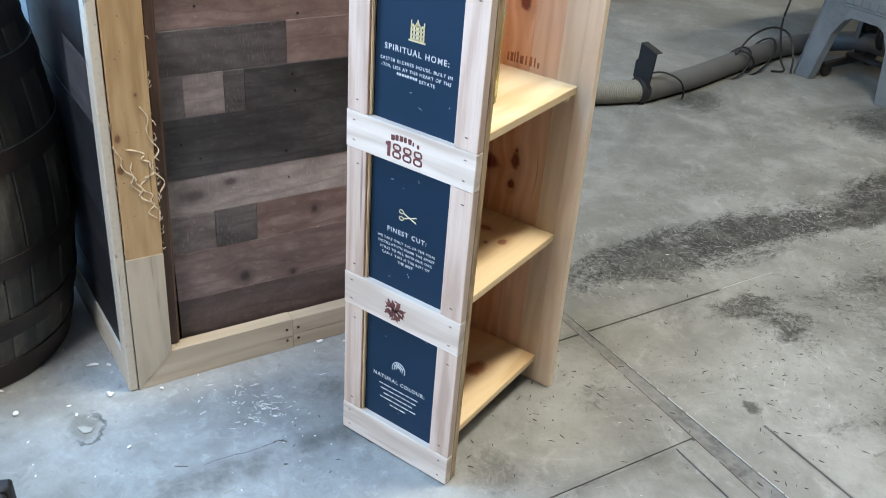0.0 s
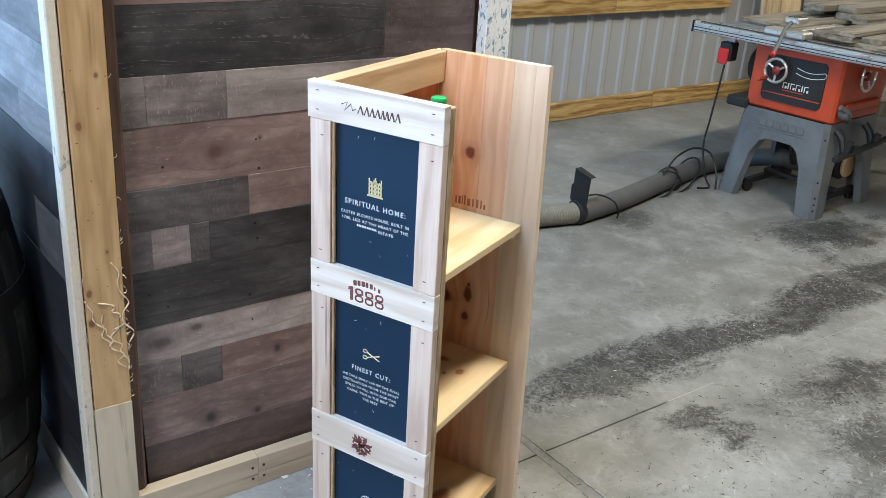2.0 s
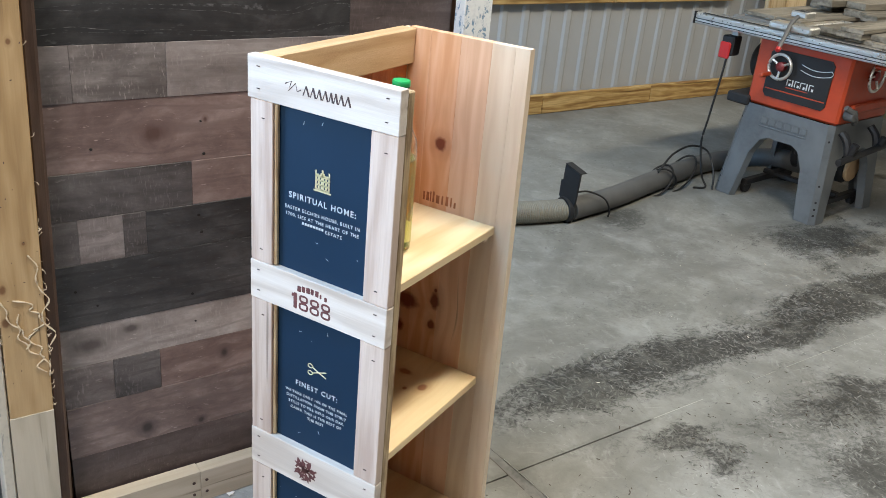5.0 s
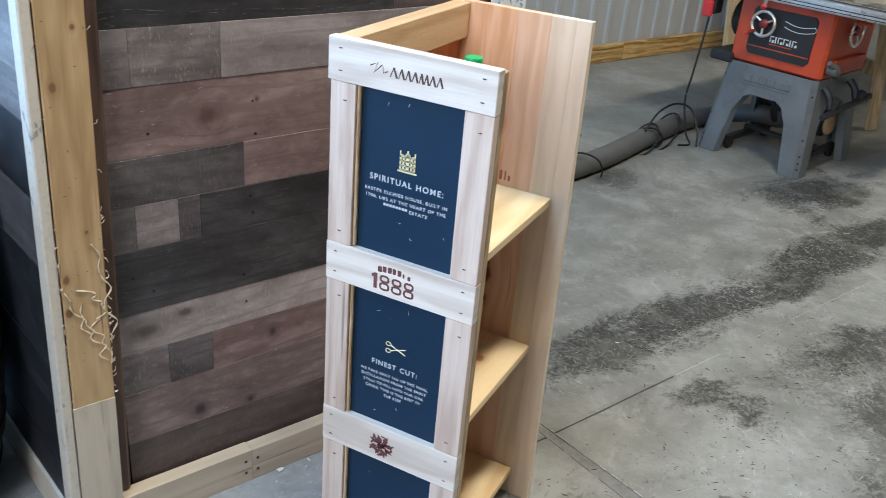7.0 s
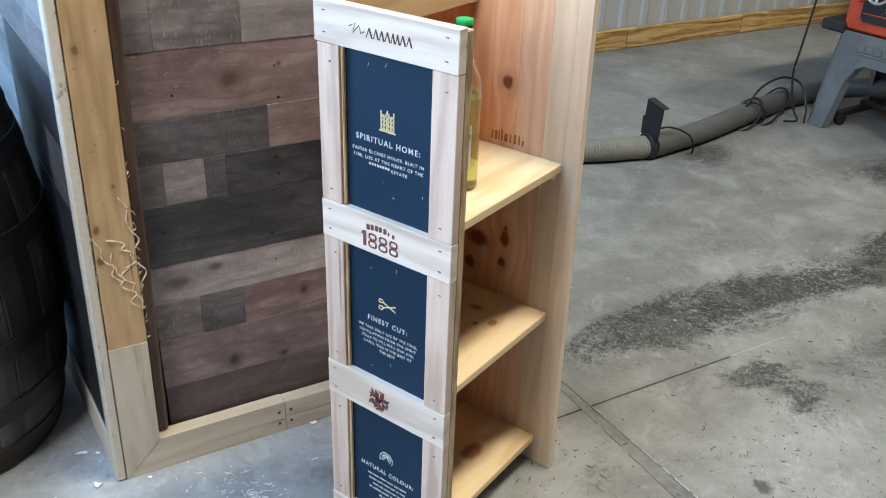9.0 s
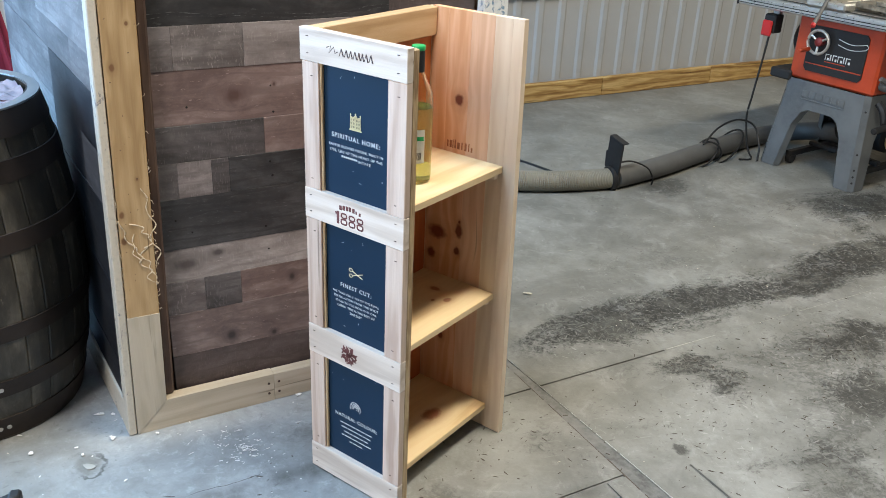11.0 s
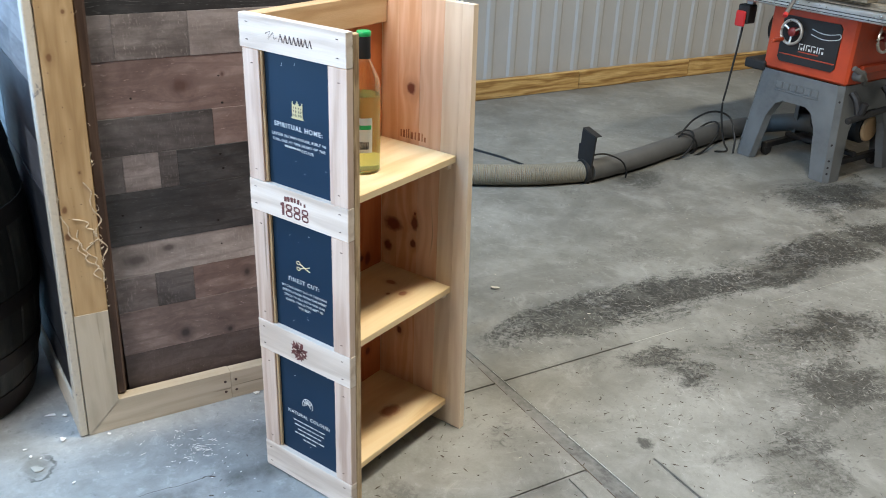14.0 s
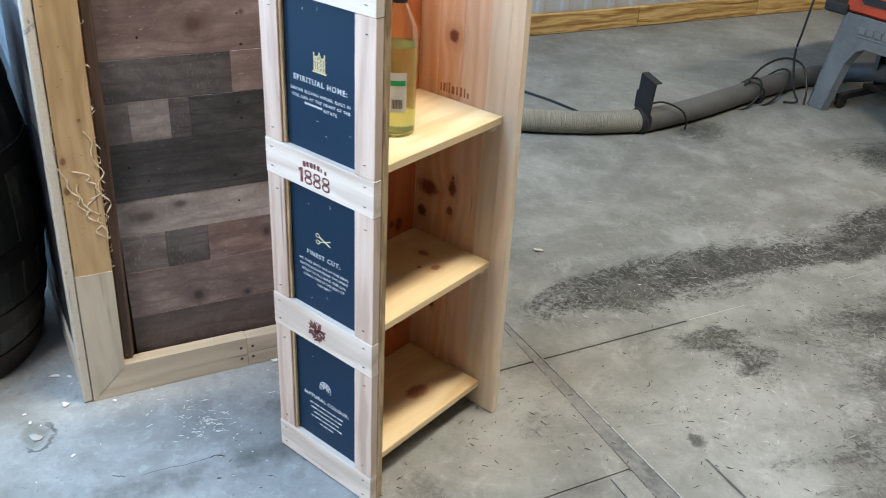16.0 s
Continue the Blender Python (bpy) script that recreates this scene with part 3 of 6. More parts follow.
def barn(name, dark, mid, light, axis=1, vary=0.12, rough=0.6, knots=2.4, spots=(), knot_color=(0.030, 0.020, 0.018), sawn=0.0, lines=0.0, contrast=1.35):
    """Weathered board: cloudy stains drawn out along the grain, soft knots, faint growth lines, pale nicks."""
    k = Nodes(name)
    if spots:
        k.bend(spots, axis)

    def stretched(f, spread=7.0):
        q = [1.0, 1.0, 1.0]
        q[axis] = f
        return k.coords(tuple(q), spread=spread)
    cloud = k.noise(stretched(0.34), 8.0, 8, 0.62, 0.7)
    patch = k.noise(stretched(0.7, 4.0), 24.0, 7, 0.70, 0.4)
    grain = k.noise(stretched(0.05), 42, 5, 0.66, 1.0)
    fibre = k.noise(stretched(0.03), 280, 4, 0.75)
    tone = k.math("ADD", k.math("MULTIPLY", cloud, 0.55), k.math("ADD", k.math("MULTIPLY", patch, 0.30), k.math("MULTIPLY", grain, 0.15)))
    h = 0.13 / contrast
    col = k.ramp(tone, [(0.5 - h, dark), (0.5, mid), (0.5 + h, light)])
    stain = k.step(k.noise(k.coords((1, 1, 1), spread=3.0), 5.0, 6, 0.7, 0.6), 0.54, 0.68)
    col = k.mix(k.math("MULTIPLY", stain, 0.55), col, dark)
    col = k.mix(k.math("MULTIPLY", k.step(grain, 0.52, 0.72), 0.30), col, dark)
    col = k.mix(k.math("MULTIPLY", k.step(fibre, 0.46, 0.70), 0.16), col, dark)
    wave = k.t.nodes.new("ShaderNodeTexWave")
    wave.wave_type, wave.bands_direction = "BANDS", ("Z", "Z", "X")[axis]
    k.put(wave.inputs["Vector"], stretched(0.14, 5.0))
    for key, value in (("Scale", 9.0), ("Distortion", 9.0), ("Detail", 3.0), ("Detail Scale", 1.3), ("Detail Roughness", 0.6)):
        wave.inputs[key].default_value = value
    ring = k.math("MULTIPLY", k.step(wave.outputs["Fac"], 0.72, 0.98), k.step(patch, 0.40, 0.56))
    col = k.mix(k.math("MULTIPLY", ring, 0.5), col, dark)
    if lines:
        thin = k.math("MULTIPLY", k.ramp(wave.outputs["Fac"], [(0.80, (0, 0, 0)), (0.86, (1, 1, 1)), (0.93, (0, 0, 0))]), k.step(k.noise(stretched(0.6, 3.0), 120, 4, 0.7), 0.48, 0.66))
        col = k.mix(k.math("MULTIPLY", thin, lines), col, tuple(min(1.0, 2.6 * c + 0.03) for c in light))
    nick = k.math("MULTIPLY", k.step(k.noise(stretched(0.25, 6.0), 150, 4, 0.7), 0.63, 0.70), k.step(k.noise(k.coords((1, 1, 1), spread=2.0), 8.0, 4, 0.6), 0.44, 0.58))
    col = k.mix(k.math("MULTIPLY", nick, 0.7), col, tuple(min(1.0, 1.5 * c + 0.02) for c in light))
    relief = k.math("ADD", k.math("MULTIPLY", grain, 0.7), k.math("MULTIPLY", fibre, 0.5))
    if sawn:
        cs = [70.0, 70.0, 70.0]
        cs[axis] = 230.0
        cross = k.noise(k.coords(tuple(cs), spread=6.0), 1.0, 2, 0.5)
        m = k.math("MULTIPLY", k.step(cross, 0.56, 0.70), k.step(k.noise(k.coords((1, 1, 1), spread=8.0), 14.0, 4, 0.6), 0.42, 0.56))
        col = k.mix(k.math("MULTIPLY", m, sawn), col, tuple(1.35 * c for c in light))
        relief = k.math("ADD", relief, k.math("MULTIPLY", m, 0.4))
    wob = k.math("MULTIPLY", k.math("SUBTRACT", k.noise(k.coords((1, 1, 1), spread=2.0), 50, 4, 0.6), 0.5), 0.10)
    if knots:
        ks = [1.0, 1.0, 1.0]
        ks[axis] = 0.7
        vo = k.n("ShaderNodeTexVoronoi", Vector=k.coords(tuple(ks), spread=3.0), Scale=knots, Randomness=1.0)
        away = k.math("ADD", vo.outputs["Distance"], wob)
        col = k.mix(k.ramp(away, [(0.05, (0.85, 0.85, 0.85)), (0.11, (0.3, 0.3, 0.3)), (0.22, (0, 0, 0))]), col, knot_color)
    if spots:
        k.base = None
        tc = k.t.nodes.new("ShaderNodeTexCoord").outputs["Object"]
        for centre, radii in spots:
            n = k.vector("LENGTH", k.vector("DIVIDE", k.vector("SUBTRACT", tc, centre), radii), (0, 0, 0))
            away = k.math("MULTIPLY", k.math("ADD", n, k.math("MULTIPLY", wob, 8.0)), 0.25)
            col = k.mix(k.ramp(away, [(0.12, (0.9, 0.9, 0.9)), (0.30, (0.35, 0.35, 0.35)), (0.60, (0, 0, 0))]), col, knot_color)
    info = k.t.nodes.new("ShaderNodeObjectInfo")
    hsv = k.n("ShaderNodeHueSaturation", Value=k.math("ADD", k.math("MULTIPLY", info.outputs["Random"], 2 * vary), 1.0 - vary), Color=col)
    return k.done(hsv.outputs[0], k.math("ADD", k.math("MULTIPLY", patch, 0.25), rough - 0.12), 0, relief, 0.5, 0.0012)


BIG_KNOT = [((-0.045, 0.335, 0.918), (0.05, 0.022, 0.017)), ((-0.045, 0.44, 0.938), (0.05, 0.004, 0.005))]
CHAR_KNOT = [((-0.045, 0.60, 1.175), (0.05, 0.040, 0.015)), ((-0.045, 0.145, 1.185), (0.05, 0.008, 0.006))]
LOW_KNOT = [((-0.045, 0.262, 0.348), (0.05, 0.010, 0.012)), ((-0.045, 0.47, 0.375), (0.05, 0.009, 0.012))]
LOWER_KNOT = [((-0.045, 0.286, 0.225), (0.05, 0.014, 0.015)), ((-0.045, 0.41, 0.205), (0.05, 0.008, 0.008))]
PALE_KNOT = [((-0.045, 0.18, 0.470), (0.05, 0.030, 0.016)), ((-0.045, 0.265, 0.490), (0.05, 0.016, 0.010))]


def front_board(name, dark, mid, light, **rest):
    """Boards of the front: its stronger light is put in as a lighter colour than the side's."""
    lit_gain = 1.28 if max(mid) > 0.04 else 1.0
    return barn(name, *(tuple(lit_gain * c for c in tone) for tone in (dark, mid, light)), **rest)


BARN = {
    "char": front_board("charcoal_barn_board", (0.014, 0.0135, 0.0145), (0.034, 0.033, 0.035), (0.070, 0.068, 0.071), vary=0.1, knots=0, lines=0.22),
    "charknot": front_board("knotty_charcoal_board", (0.010, 0.010, 0.011), (0.027, 0.026, 0.027), (0.058, 0.056, 0.058), vary=0.03, spots=CHAR_KNOT, knots=0, knot_color=(0.010, 0.010, 0.011), lines=0.85),
    "grey": front_board("grey_barn_board", (0.062, 0.050, 0.049), (0.112, 0.096, 0.095), (0.190, 0.168, 0.165), vary=0.12, sawn=0.3),
    "dim": front_board("dim_grey_board", (0.030, 0.026, 0.026), (0.062, 0.055, 0.056), (0.105, 0.095, 0.096), vary=0.05, knots=0, sawn=0.4),
    "grid": front_board("saw_marked_board", (0.058, 0.048, 0.046), (0.100, 0.086, 0.083), (0.175, 0.155, 0.150), vary=0.03, knots=0, sawn=1.0),
    "pale": front_board("pale_barn_board", (0.125, 0.108, 0.104), (0.215, 0.190, 0.184), (0.310, 0.280, 0.272), vary=0.05, knots=0, spots=PALE_KNOT, knot_color=(0.060, 0.048, 0.047), sawn=0.2),
    "paler": front_board("light_barn_board", (0.105, 0.088, 0.084), (0.170, 0.146, 0.140), (0.250, 0.222, 0.214), vary=0.05, knots=1.6, sawn=0.2),
    "red": front_board("reddish_barn_board", *RED_BOARD, vary=0.10, spots=LOW_KNOT, knot_color=(0.030, 0.022, 0.022)),
    "redlow": front_board("reddish_grey_board", (0.070, 0.050, 0.048), (0.128, 0.096, 0.091), (0.200, 0.160, 0.152), vary=0.04, spots=LOWER_KNOT, knots=0, knot_color=(0.022, 0.017, 0.018)),
    "redknot": front_board("knotty_reddish_board", *RED_BOARD, vary=0.03, knots=0, spots=BIG_KNOT, knot_color=(0.072, 0.036, 0.030)),
    "brown": front_board("brown_barn_board", (0.034, 0.025, 0.024), (0.066, 0.050, 0.048), (0.110, 0.089, 0.086), vary=0.08, sawn=0.2),
}
M_STAVE = barn("oak_stave", (0.008, 0.0065, 0.0045), (0.038, 0.032, 0.023), (0.110, 0.098, 0.076), axis=2, vary=0.30, rough=0.48, knots=0, knot_color=(0.01, 0.008, 0.006), contrast=1.15)
M_HOOP = plain("rusty_hoop_iron", (0.030, 0.021, 0.017), 0.5, 0.55, wear=0.4)
M_RIVET = plain("bright_rivet", (0.42, 0.40, 0.37), 0.4, 0.8, wear=0.35, scale=160)
M_BUNG = plain("dull_zinc", (0.30, 0.31, 0.31), 0.4, 0.85, wear=0.3, scale=120)
M_ZINC = plain("zinc_steel", (0.50, 0.52, 0.53), 0.35, 0.9)
M_BLACK = plain("black_plastic", (0.010, 0.010, 0.011), 0.6)
M_RUBBER = plain("black_cable", (0.012, 0.012, 0.012), 0.55)
M_HOSE = plain("grey_hose_plastic", (0.24, 0.215, 0.165), 0.5, wear=0.15)
M_DUCT = plain("grey_duct", (0.085, 0.085, 0.082), 0.5, wear=0.22)
M_ORANGE = plain("orange_powder_coat", (0.40, 0.047, 0.012), 0.42, wear=0.16)
M_SAWGREY = plain("grey_powder_coat", (0.115, 0.125, 0.130), 0.45, wear=0.2)
M_ALU = plain("brushed_aluminium", (0.62, 0.61, 0.57), 0.30, 0.8, wear=0.10, bump=0.03)
M_IRON = plain("cast_iron_top", (0.33, 0.32, 0.30), 0.4, 0.7)
M_REDPLASTIC = plain("red_plastic", (0.50, 0.02, 0.02), 0.4)
M_REDDARK = plain("dark_red_plastic", (0.16, 0.015, 0.015), 0.45)
M_OLDWOOD_Y = wood("greyed_lumber_long", (0.085, 0.075, 0.056), (0.165, 0.147, 0.115), (0.25, 0.225, 0.18), axis=1, vary=0.2)
M_LUMBER = wood("stored_lumber", (0.36, 0.24, 0.12), (0.54, 0.40, 0.22), (0.66, 0.52, 0.33), axis=2, vary=0.25)
M_GLASS = glass("clear_bottle_glass", (0.97, 0.99, 0.93))
M_WINE = glass("pale_wine", (0.66, 0.76, 0.32))
M_WINE.node_tree.nodes["Principled BSDF"].inputs["Transmission Weight"].default_value = 0.84
M_LABEL = plain("paper_label", (0.70, 0.71, 0.66), 0.6, wear=0.05)
M_GREEN = plain("green_cap", (0.015, 0.36, 0.10), 0.35)
M_BLUE = plain("blue_powder_coat", (0.012, 0.10, 0.36), 0.3)
M_GREYTUBE = plain("grey_steel_tube", (0.40, 0.40, 0.38), 0.4, 0.3)
M_REDCLOTH = plain("red_cloth", (0.27, 0.010, 0.022), 0.85, wear=0.35)
M_CANVAS = plain("dark_red_canvas", (0.060, 0.004, 0.008), 0.85, wear=0.35)
M_CRIMSON = plain("crimson_canvas", (0.20, 0.006, 0.022), 0.8, wear=0.3)
M_ORANGEPL = plain("orange_plastic", (0.62, 0.10, 0.02), 0.4)
M_PAPER = plain("white_paper", (0.78, 0.77, 0.75), 0.7, wear=0.06)
M_DRUM = plain("dull_metal_drum", (0.13, 0.125, 0.11), 0.45, 0.5, wear=0.25)
M_WRAP = plain("plastic_film", (0.40, 0.33, 0.36), 0.2, 0.1, wear=0.25)
M_TAN = plain("tan_tape", (0.50, 0.33, 0.18), 0.5)
M_CHIP = plain("wood_chip", (0.50, 0.46, 0.38), 0.7)
M_DARKCHIP = plain("bark_chip", (0.07, 0.055, 0.04), 0.8)
M_TUBE = lamp_glow("lamp_tube", (1.0, 0.93, 0.80), 6.0)

# ---------------------------------------------------------------- mesh helpers


def cbox(bm, lo, hi, c=0.002, m=None):
    """A box with chamfered edges, straight into bm."""
    lo, hi = Vector(lo), Vector(hi)
    c = min(c, 0.45 * min(hi - lo))
    mid, half = (lo + hi) / 2, (hi - lo) / 2
    v = {}
    for sx in (-1, 1):
        for sy in (-1, 1):
            for sz in (-1, 1):
                s = (sx, sy, sz)
                for a in range(3):
                    p = [mid[i] + s[i] * (half[i] - (0 if i == a else c)) for i in range(3)]
                    p = Vector(p)
                    v[s, a] = bm.verts.new(m @ p if m else p)
    fs = []
    for a in range(3):
        b, d = [i for i in range(3) if i != a]
        for s in (-1, 1):
            ring = []
            for sb, sd in ((-1, -1), (1, -1), (1, 1), (-1, 1)):
                k = [0, 0, 0]
                k[a], k[b], k[d] = s, sb, sd
                ring.append(v[tuple(k), a])
            fs.append(ring)
        for sb in (-1, 1):
            for sd in (-1, 1):
                k0, k1 = [0, 0, 0], [0, 0, 0]
                k0[a], k1[a] = -1, 1
                k0[b] = k1[b] = sb
                k0[d] = k1[d] = sd
                k0, k1 = tuple(k0), tuple(k1)
                fs.append([v[k0, b], v[k1, b], v[k1, d], v[k0, d]])
    for sx in (-1, 1):
        for sy in (-1, 1):
            for sz in (-1, 1):
                fs.append([v[(sx, sy, sz), a] for a in range(3)])
    for f in fs:
        bm.faces.new(f)
    return bm


def lathe(bm, profile, segs=32, m=None, cap0=True, cap1=True):
    rings = []
    for r, z in profile:
        ring = []
        for i in range(segs):
            a = 2 * math.pi * i / segs
            p = Vector((r * math.cos(a), r * math.sin(a), z))
            ring.append(bm.verts.new(m @ p if m else p))
        rings.append(ring)
    for r0, r1 in zip(rings, rings[1:]):
        for i in range(segs):
            bm.faces.new((r0[i], r0[(i + 1) % segs], r1[(i + 1) % segs], r1[i]))
    if cap0:
        bm.faces.new(rings[0][::-1])
    if cap1:
        bm.faces.new(rings[-1])
    return bm


def along(p0, p1):
    p0, p1 = Vector(p0), Vector(p1)
    d = p1 - p0
    return Matrix.Translation(p0) @ d.to_track_quat("Z", "Y").to_matrix().to_4x4(), d.length


def rod(bm, p0, p1, r, segs=16, c=0.0015):
    m, n = along(p0, p1)
    c = min(c, r * 0.4)
    return lathe(bm, [(r - c, 0), (r, c), (r, n - c), (r - c, n)], segs, m)


def smooth_path(pts, per=8):
    """A Catmull-Rom line through the points."""
    p = [Vector(q) for q in pts]
    p = [2 * p[0] - p[1], *p, 2 * p[-1] - p[-2]]
    out = []
    for i in range(1, len(p) - 2):
        for j in range(per):
            t = j / per
            out.append(0.5 * (2 * p[i] + (p[i + 1] - p[i - 1]) * t + (2 * p[i - 1] - 5 * p[i] + 4 * p[i + 1] - p[i + 2]) * t * t
                              + (3 * p[i] - p[i - 1] - 3 * p[i + 1] + p[i + 2]) * t ** 3))
    out.append(p[-2])
    return out


def tube(bm, pts, r, segs=10, radius=None):
    rings, n = [], len(pts)
    up = Vector((0, 0, 1))
    for i, p in enumerate(pts):
        d = (pts[min(i + 1, n - 1)] - pts[max(i - 1, 0)]).normalized()
        side = d.cross(up)
        if side.length < 0.05:
            side = d.cross(Vector((1, 0, 0)))
        side.normalize()
        top = side.cross(d).normalized()
        rr = radius(i / (n - 1)) if radius else r
        rings.append([bm.verts.new(p + rr * (math.cos(a) * side + math.sin(a) * top)) for a in (2 * math.pi * j / segs for j in range(segs))])
    for a, b in zip(rings, rings[1:]):
        for j in range(segs):
            bm.faces.new((a[j], a[(j + 1) % segs], b[(j + 1) % segs], b[j]))
    bm.faces.new(rings[0][::-1])
    bm.faces.new(rings[-1])
    return bm


def prism(bm, outline, y0, y1, m=None):
    """An x-z outline pushed from y0 to y1."""
    a = [bm.verts.new((m @ Vector((x, y0, z))) if m else (x, y0, z)) for x, z in outline]
    b = [bm.verts.new((m @ Vector((x, y1, z))) if m else (x, y1, z)) for x, z in outline]
    bm.faces.new(a)
    bm.faces.new(b[::-1])
    for i in range(len(a)):
        j = (i + 1) % len(a)
        bm.faces.new((a[i], b[i], b[j], a[j]))
    return bm


def to_mesh(name, bm, material, smooth=False):
    bmesh.ops.recalc_face_normals(bm, faces=bm.faces[:])
    me = bpy.data.meshes.new(name)
    bm.to_mesh(me)
    bm.free()
    me.materials.append(material)
    if smooth:
        for p in me.polygons:
            p.use_smooth = True
        me.set_sharp_from_angle(angle=radians(40))
    return me


def thing(name, label, category, m=None, group="", kind=""):
    ob = new(name)
    ob.empty_display_size = 0.1
    if m is not None:
        ob.matrix_world = m
    return tagged(ob, label, category, group, kind)


def part(name, bm, material, parent, label="", smooth=False, m=None):
    ob = new(name, to_mesh(name, bm, material, smooth))
    if parent is not None:
        ob.parent = parent
    if m is not None:
        ob.matrix_basis = m
    return tagged(ob, label)


def solo(name, bm, material, label, category, m=None, group="", kind="", smooth=False):
    ob = new(name, to_mesh(name, bm, material, smooth))
    if m is not None:
        ob.matrix_world = m
    return tagged(ob, label, category, group, kind)


def shared(name, me, parent, m):
    ob = new(name, me)
    ob.parent = parent
    ob.matrix_basis = m
    return ob


def B():
    return bmesh.new()


def box(name, lo, hi, material, parent, label="", c=0.002, m=None):
    return part(name, cbox(B(), lo, hi, c), material, parent, label, m=m)


def lettering(name, text, size, material, parent, m, spacing=1.0, width=0.1, bold=0.0):
    """Flat raised letters in the built-in font, centred."""
    cu = bpy.data.curves.new(name, "FONT")
    cu.body, cu.size, cu.align_x, cu.align_y = text, size, "CENTER", "CENTER"
    cu.space_character, cu.extrude, cu.offset, cu.resolution_u = spacing, 0.0002, bold, 3
    tmp = new(name + "_outline", cu)
    bpy.context.view_layer.update()
    me = bpy.data.meshes.new_from_object(tmp.evaluated_get(bpy.context.evaluated_depsgraph_get()))
    bpy.data.objects.remove(tmp)
    bpy.data.curves.remove(cu)
    me.name = name
    xs = [v.co.x for v in me.vertices]
    me.transform(Matrix.Diagonal((width / (max(xs) - min(xs)), 1, 1, 1)))
    me.materials.clear()
    me.materials.append(material)
    ob = new(name, me)
    ob.parent = parent
    ob.matrix_basis = m
    return ob


rng = random.Random(4)

# ---------------------------------------------------------------- the shell of the building


def build_floor():
    xs = [ROOM_X0 - 0.3, 0.10, 0.272, 0.278, 0.722, 0.732, 0.77, 0.95, ROOM_X1]
    ys = [ROOM_Y0 - 4.0, 0.30, 0.85, 1.052, 1.058, 1.118, 1.142, 1.309, 1.317, 1.66, ROOM_Y1]
    cuts_x = sorted(xs)
    bm = B()

    def level(i, j):
        x, y = (cuts_x[i] + cuts_x[i + 1]) / 2, (ys[j] + ys[j + 1]) / 2
        if 1.118 < y < 1.142:
            return -0.0015
        if (0.272 < x < 0.278 and 0.85 < y < 1.66) or (0.722 < x < 0.732 and 0.3 < y < 1.118):
            return -0.005
        if (x > 0.732 and 1.052 < y < 1.058) or (x > 0.77 and 1.309 < y < 1.317):
            return -0.005
        return 0.0

    def skew(x, y):
        """The wide joint opens towards the room."""
        return y + min(max(0.0, (x - 0.10) * 0.042), 0.036) if y == 1.142 else y

    nx, ny = len(cuts_x) - 1, len(ys) - 1
    lv = [[level(i, j) for j in range(ny)] for i in range(nx)]
    for i in range(nx):
        for j in range(ny):
            x0, x1, y0, y1, z = cuts_x[i], cuts_x[i + 1], ys[j], ys[j + 1], lv[i][j]
            f = bm.faces.new([bm.verts.new(p) for p in ((x0, skew(x0, y0), z), (x1, skew(x1, y0), z), (x1, skew(x1, y1), z), (x0, skew(x0, y1), z))])
            f.material_index = 0 if z == 0 else 1
            if i + 1 < nx and lv[i + 1][j] != z:
                bm.faces.new([bm.verts.new(p) for p in ((x1, skew(x1, y0), z), (x1, skew(x1, y1), z), (x1, skew(x1, y1), lv[i + 1][j]), (x1, skew(x1, y0), lv[i + 1][j]))])
            if j + 1 < ny and lv[i][j + 1] != z:
                bm.faces.new([bm.verts.new(p) for p in ((x0, skew(x0, y1), z), (x1, skew(x1, y1), z), (x1, skew(x1, y1), lv[i][j + 1]), (x0, skew(x0, y1), lv[i][j + 1]))])
    me = bpy.data.meshes.new("floor")
    bm.to_mesh(me)
    bm.free()
    me.materials.append(M_CONCRETE)
    me.materials.append(M_JOINT)
    ob = new("floor", me)
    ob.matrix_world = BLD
    tagged(ob, "worn grey concrete shop floor with saw-cut joints", "floor", kind="structure")
    # chipped white caulk along one joint
    bm = B()
    x = 0.12
    r = random.Random(8)
    while x < 3.0:
        n = r.uniform(0.02, 0.11)
        y = skew(x, 1.142)
        turn = math.degrees(math.atan2(skew(x + n, 1.142) - y, n))
        wide = 0.0010 if x < 0.4 else 0.0017
        cbox(bm, (0, -wide * r.uniform(0.5, 1.0), 0.0003), (n, wide * r.uniform(0.6, 1.2), 0.0035), 0.0008, pose(x, y, 0, 0, 0, turn))
        x += n + r.uniform(0.0, 0.02 if x > 0.42 else 0.08)
    part("joint_caulk", bm, M_CHALK, ob, "chipped white caulk line")
    bm = B()
    x = -0.1
    while x < 3.0:
        n = r.uniform(0.04, 0.2)
        cbox(bm, (x, 1.1182, -0.0014), (x + n, 1.1182 + r.uniform(0.002, 0.0045), -0.0002), 0.0003)
        x += n + r.uniform(0.0, 0.03)
    part("joint_dirt", bm, M_DARKCHIP, ob, "dark dirt packed along the joint")
    bm = B()
    y = 1.67
    while y < 5.0:
        n = r.uniform(0.05, 0.3)
        cbox(bm, (0.2735 + r.uniform(-0.001, 0.001), y, 0.0003), (0.2758 + r.uniform(-0.001, 0.001), y + n, 0.0012), 0.0003)
        y += n + r.uniform(0.0, 0.1)
    part("dust_line", bm, M_DUST, ob, "pale dust packed in the joint")
    return ob


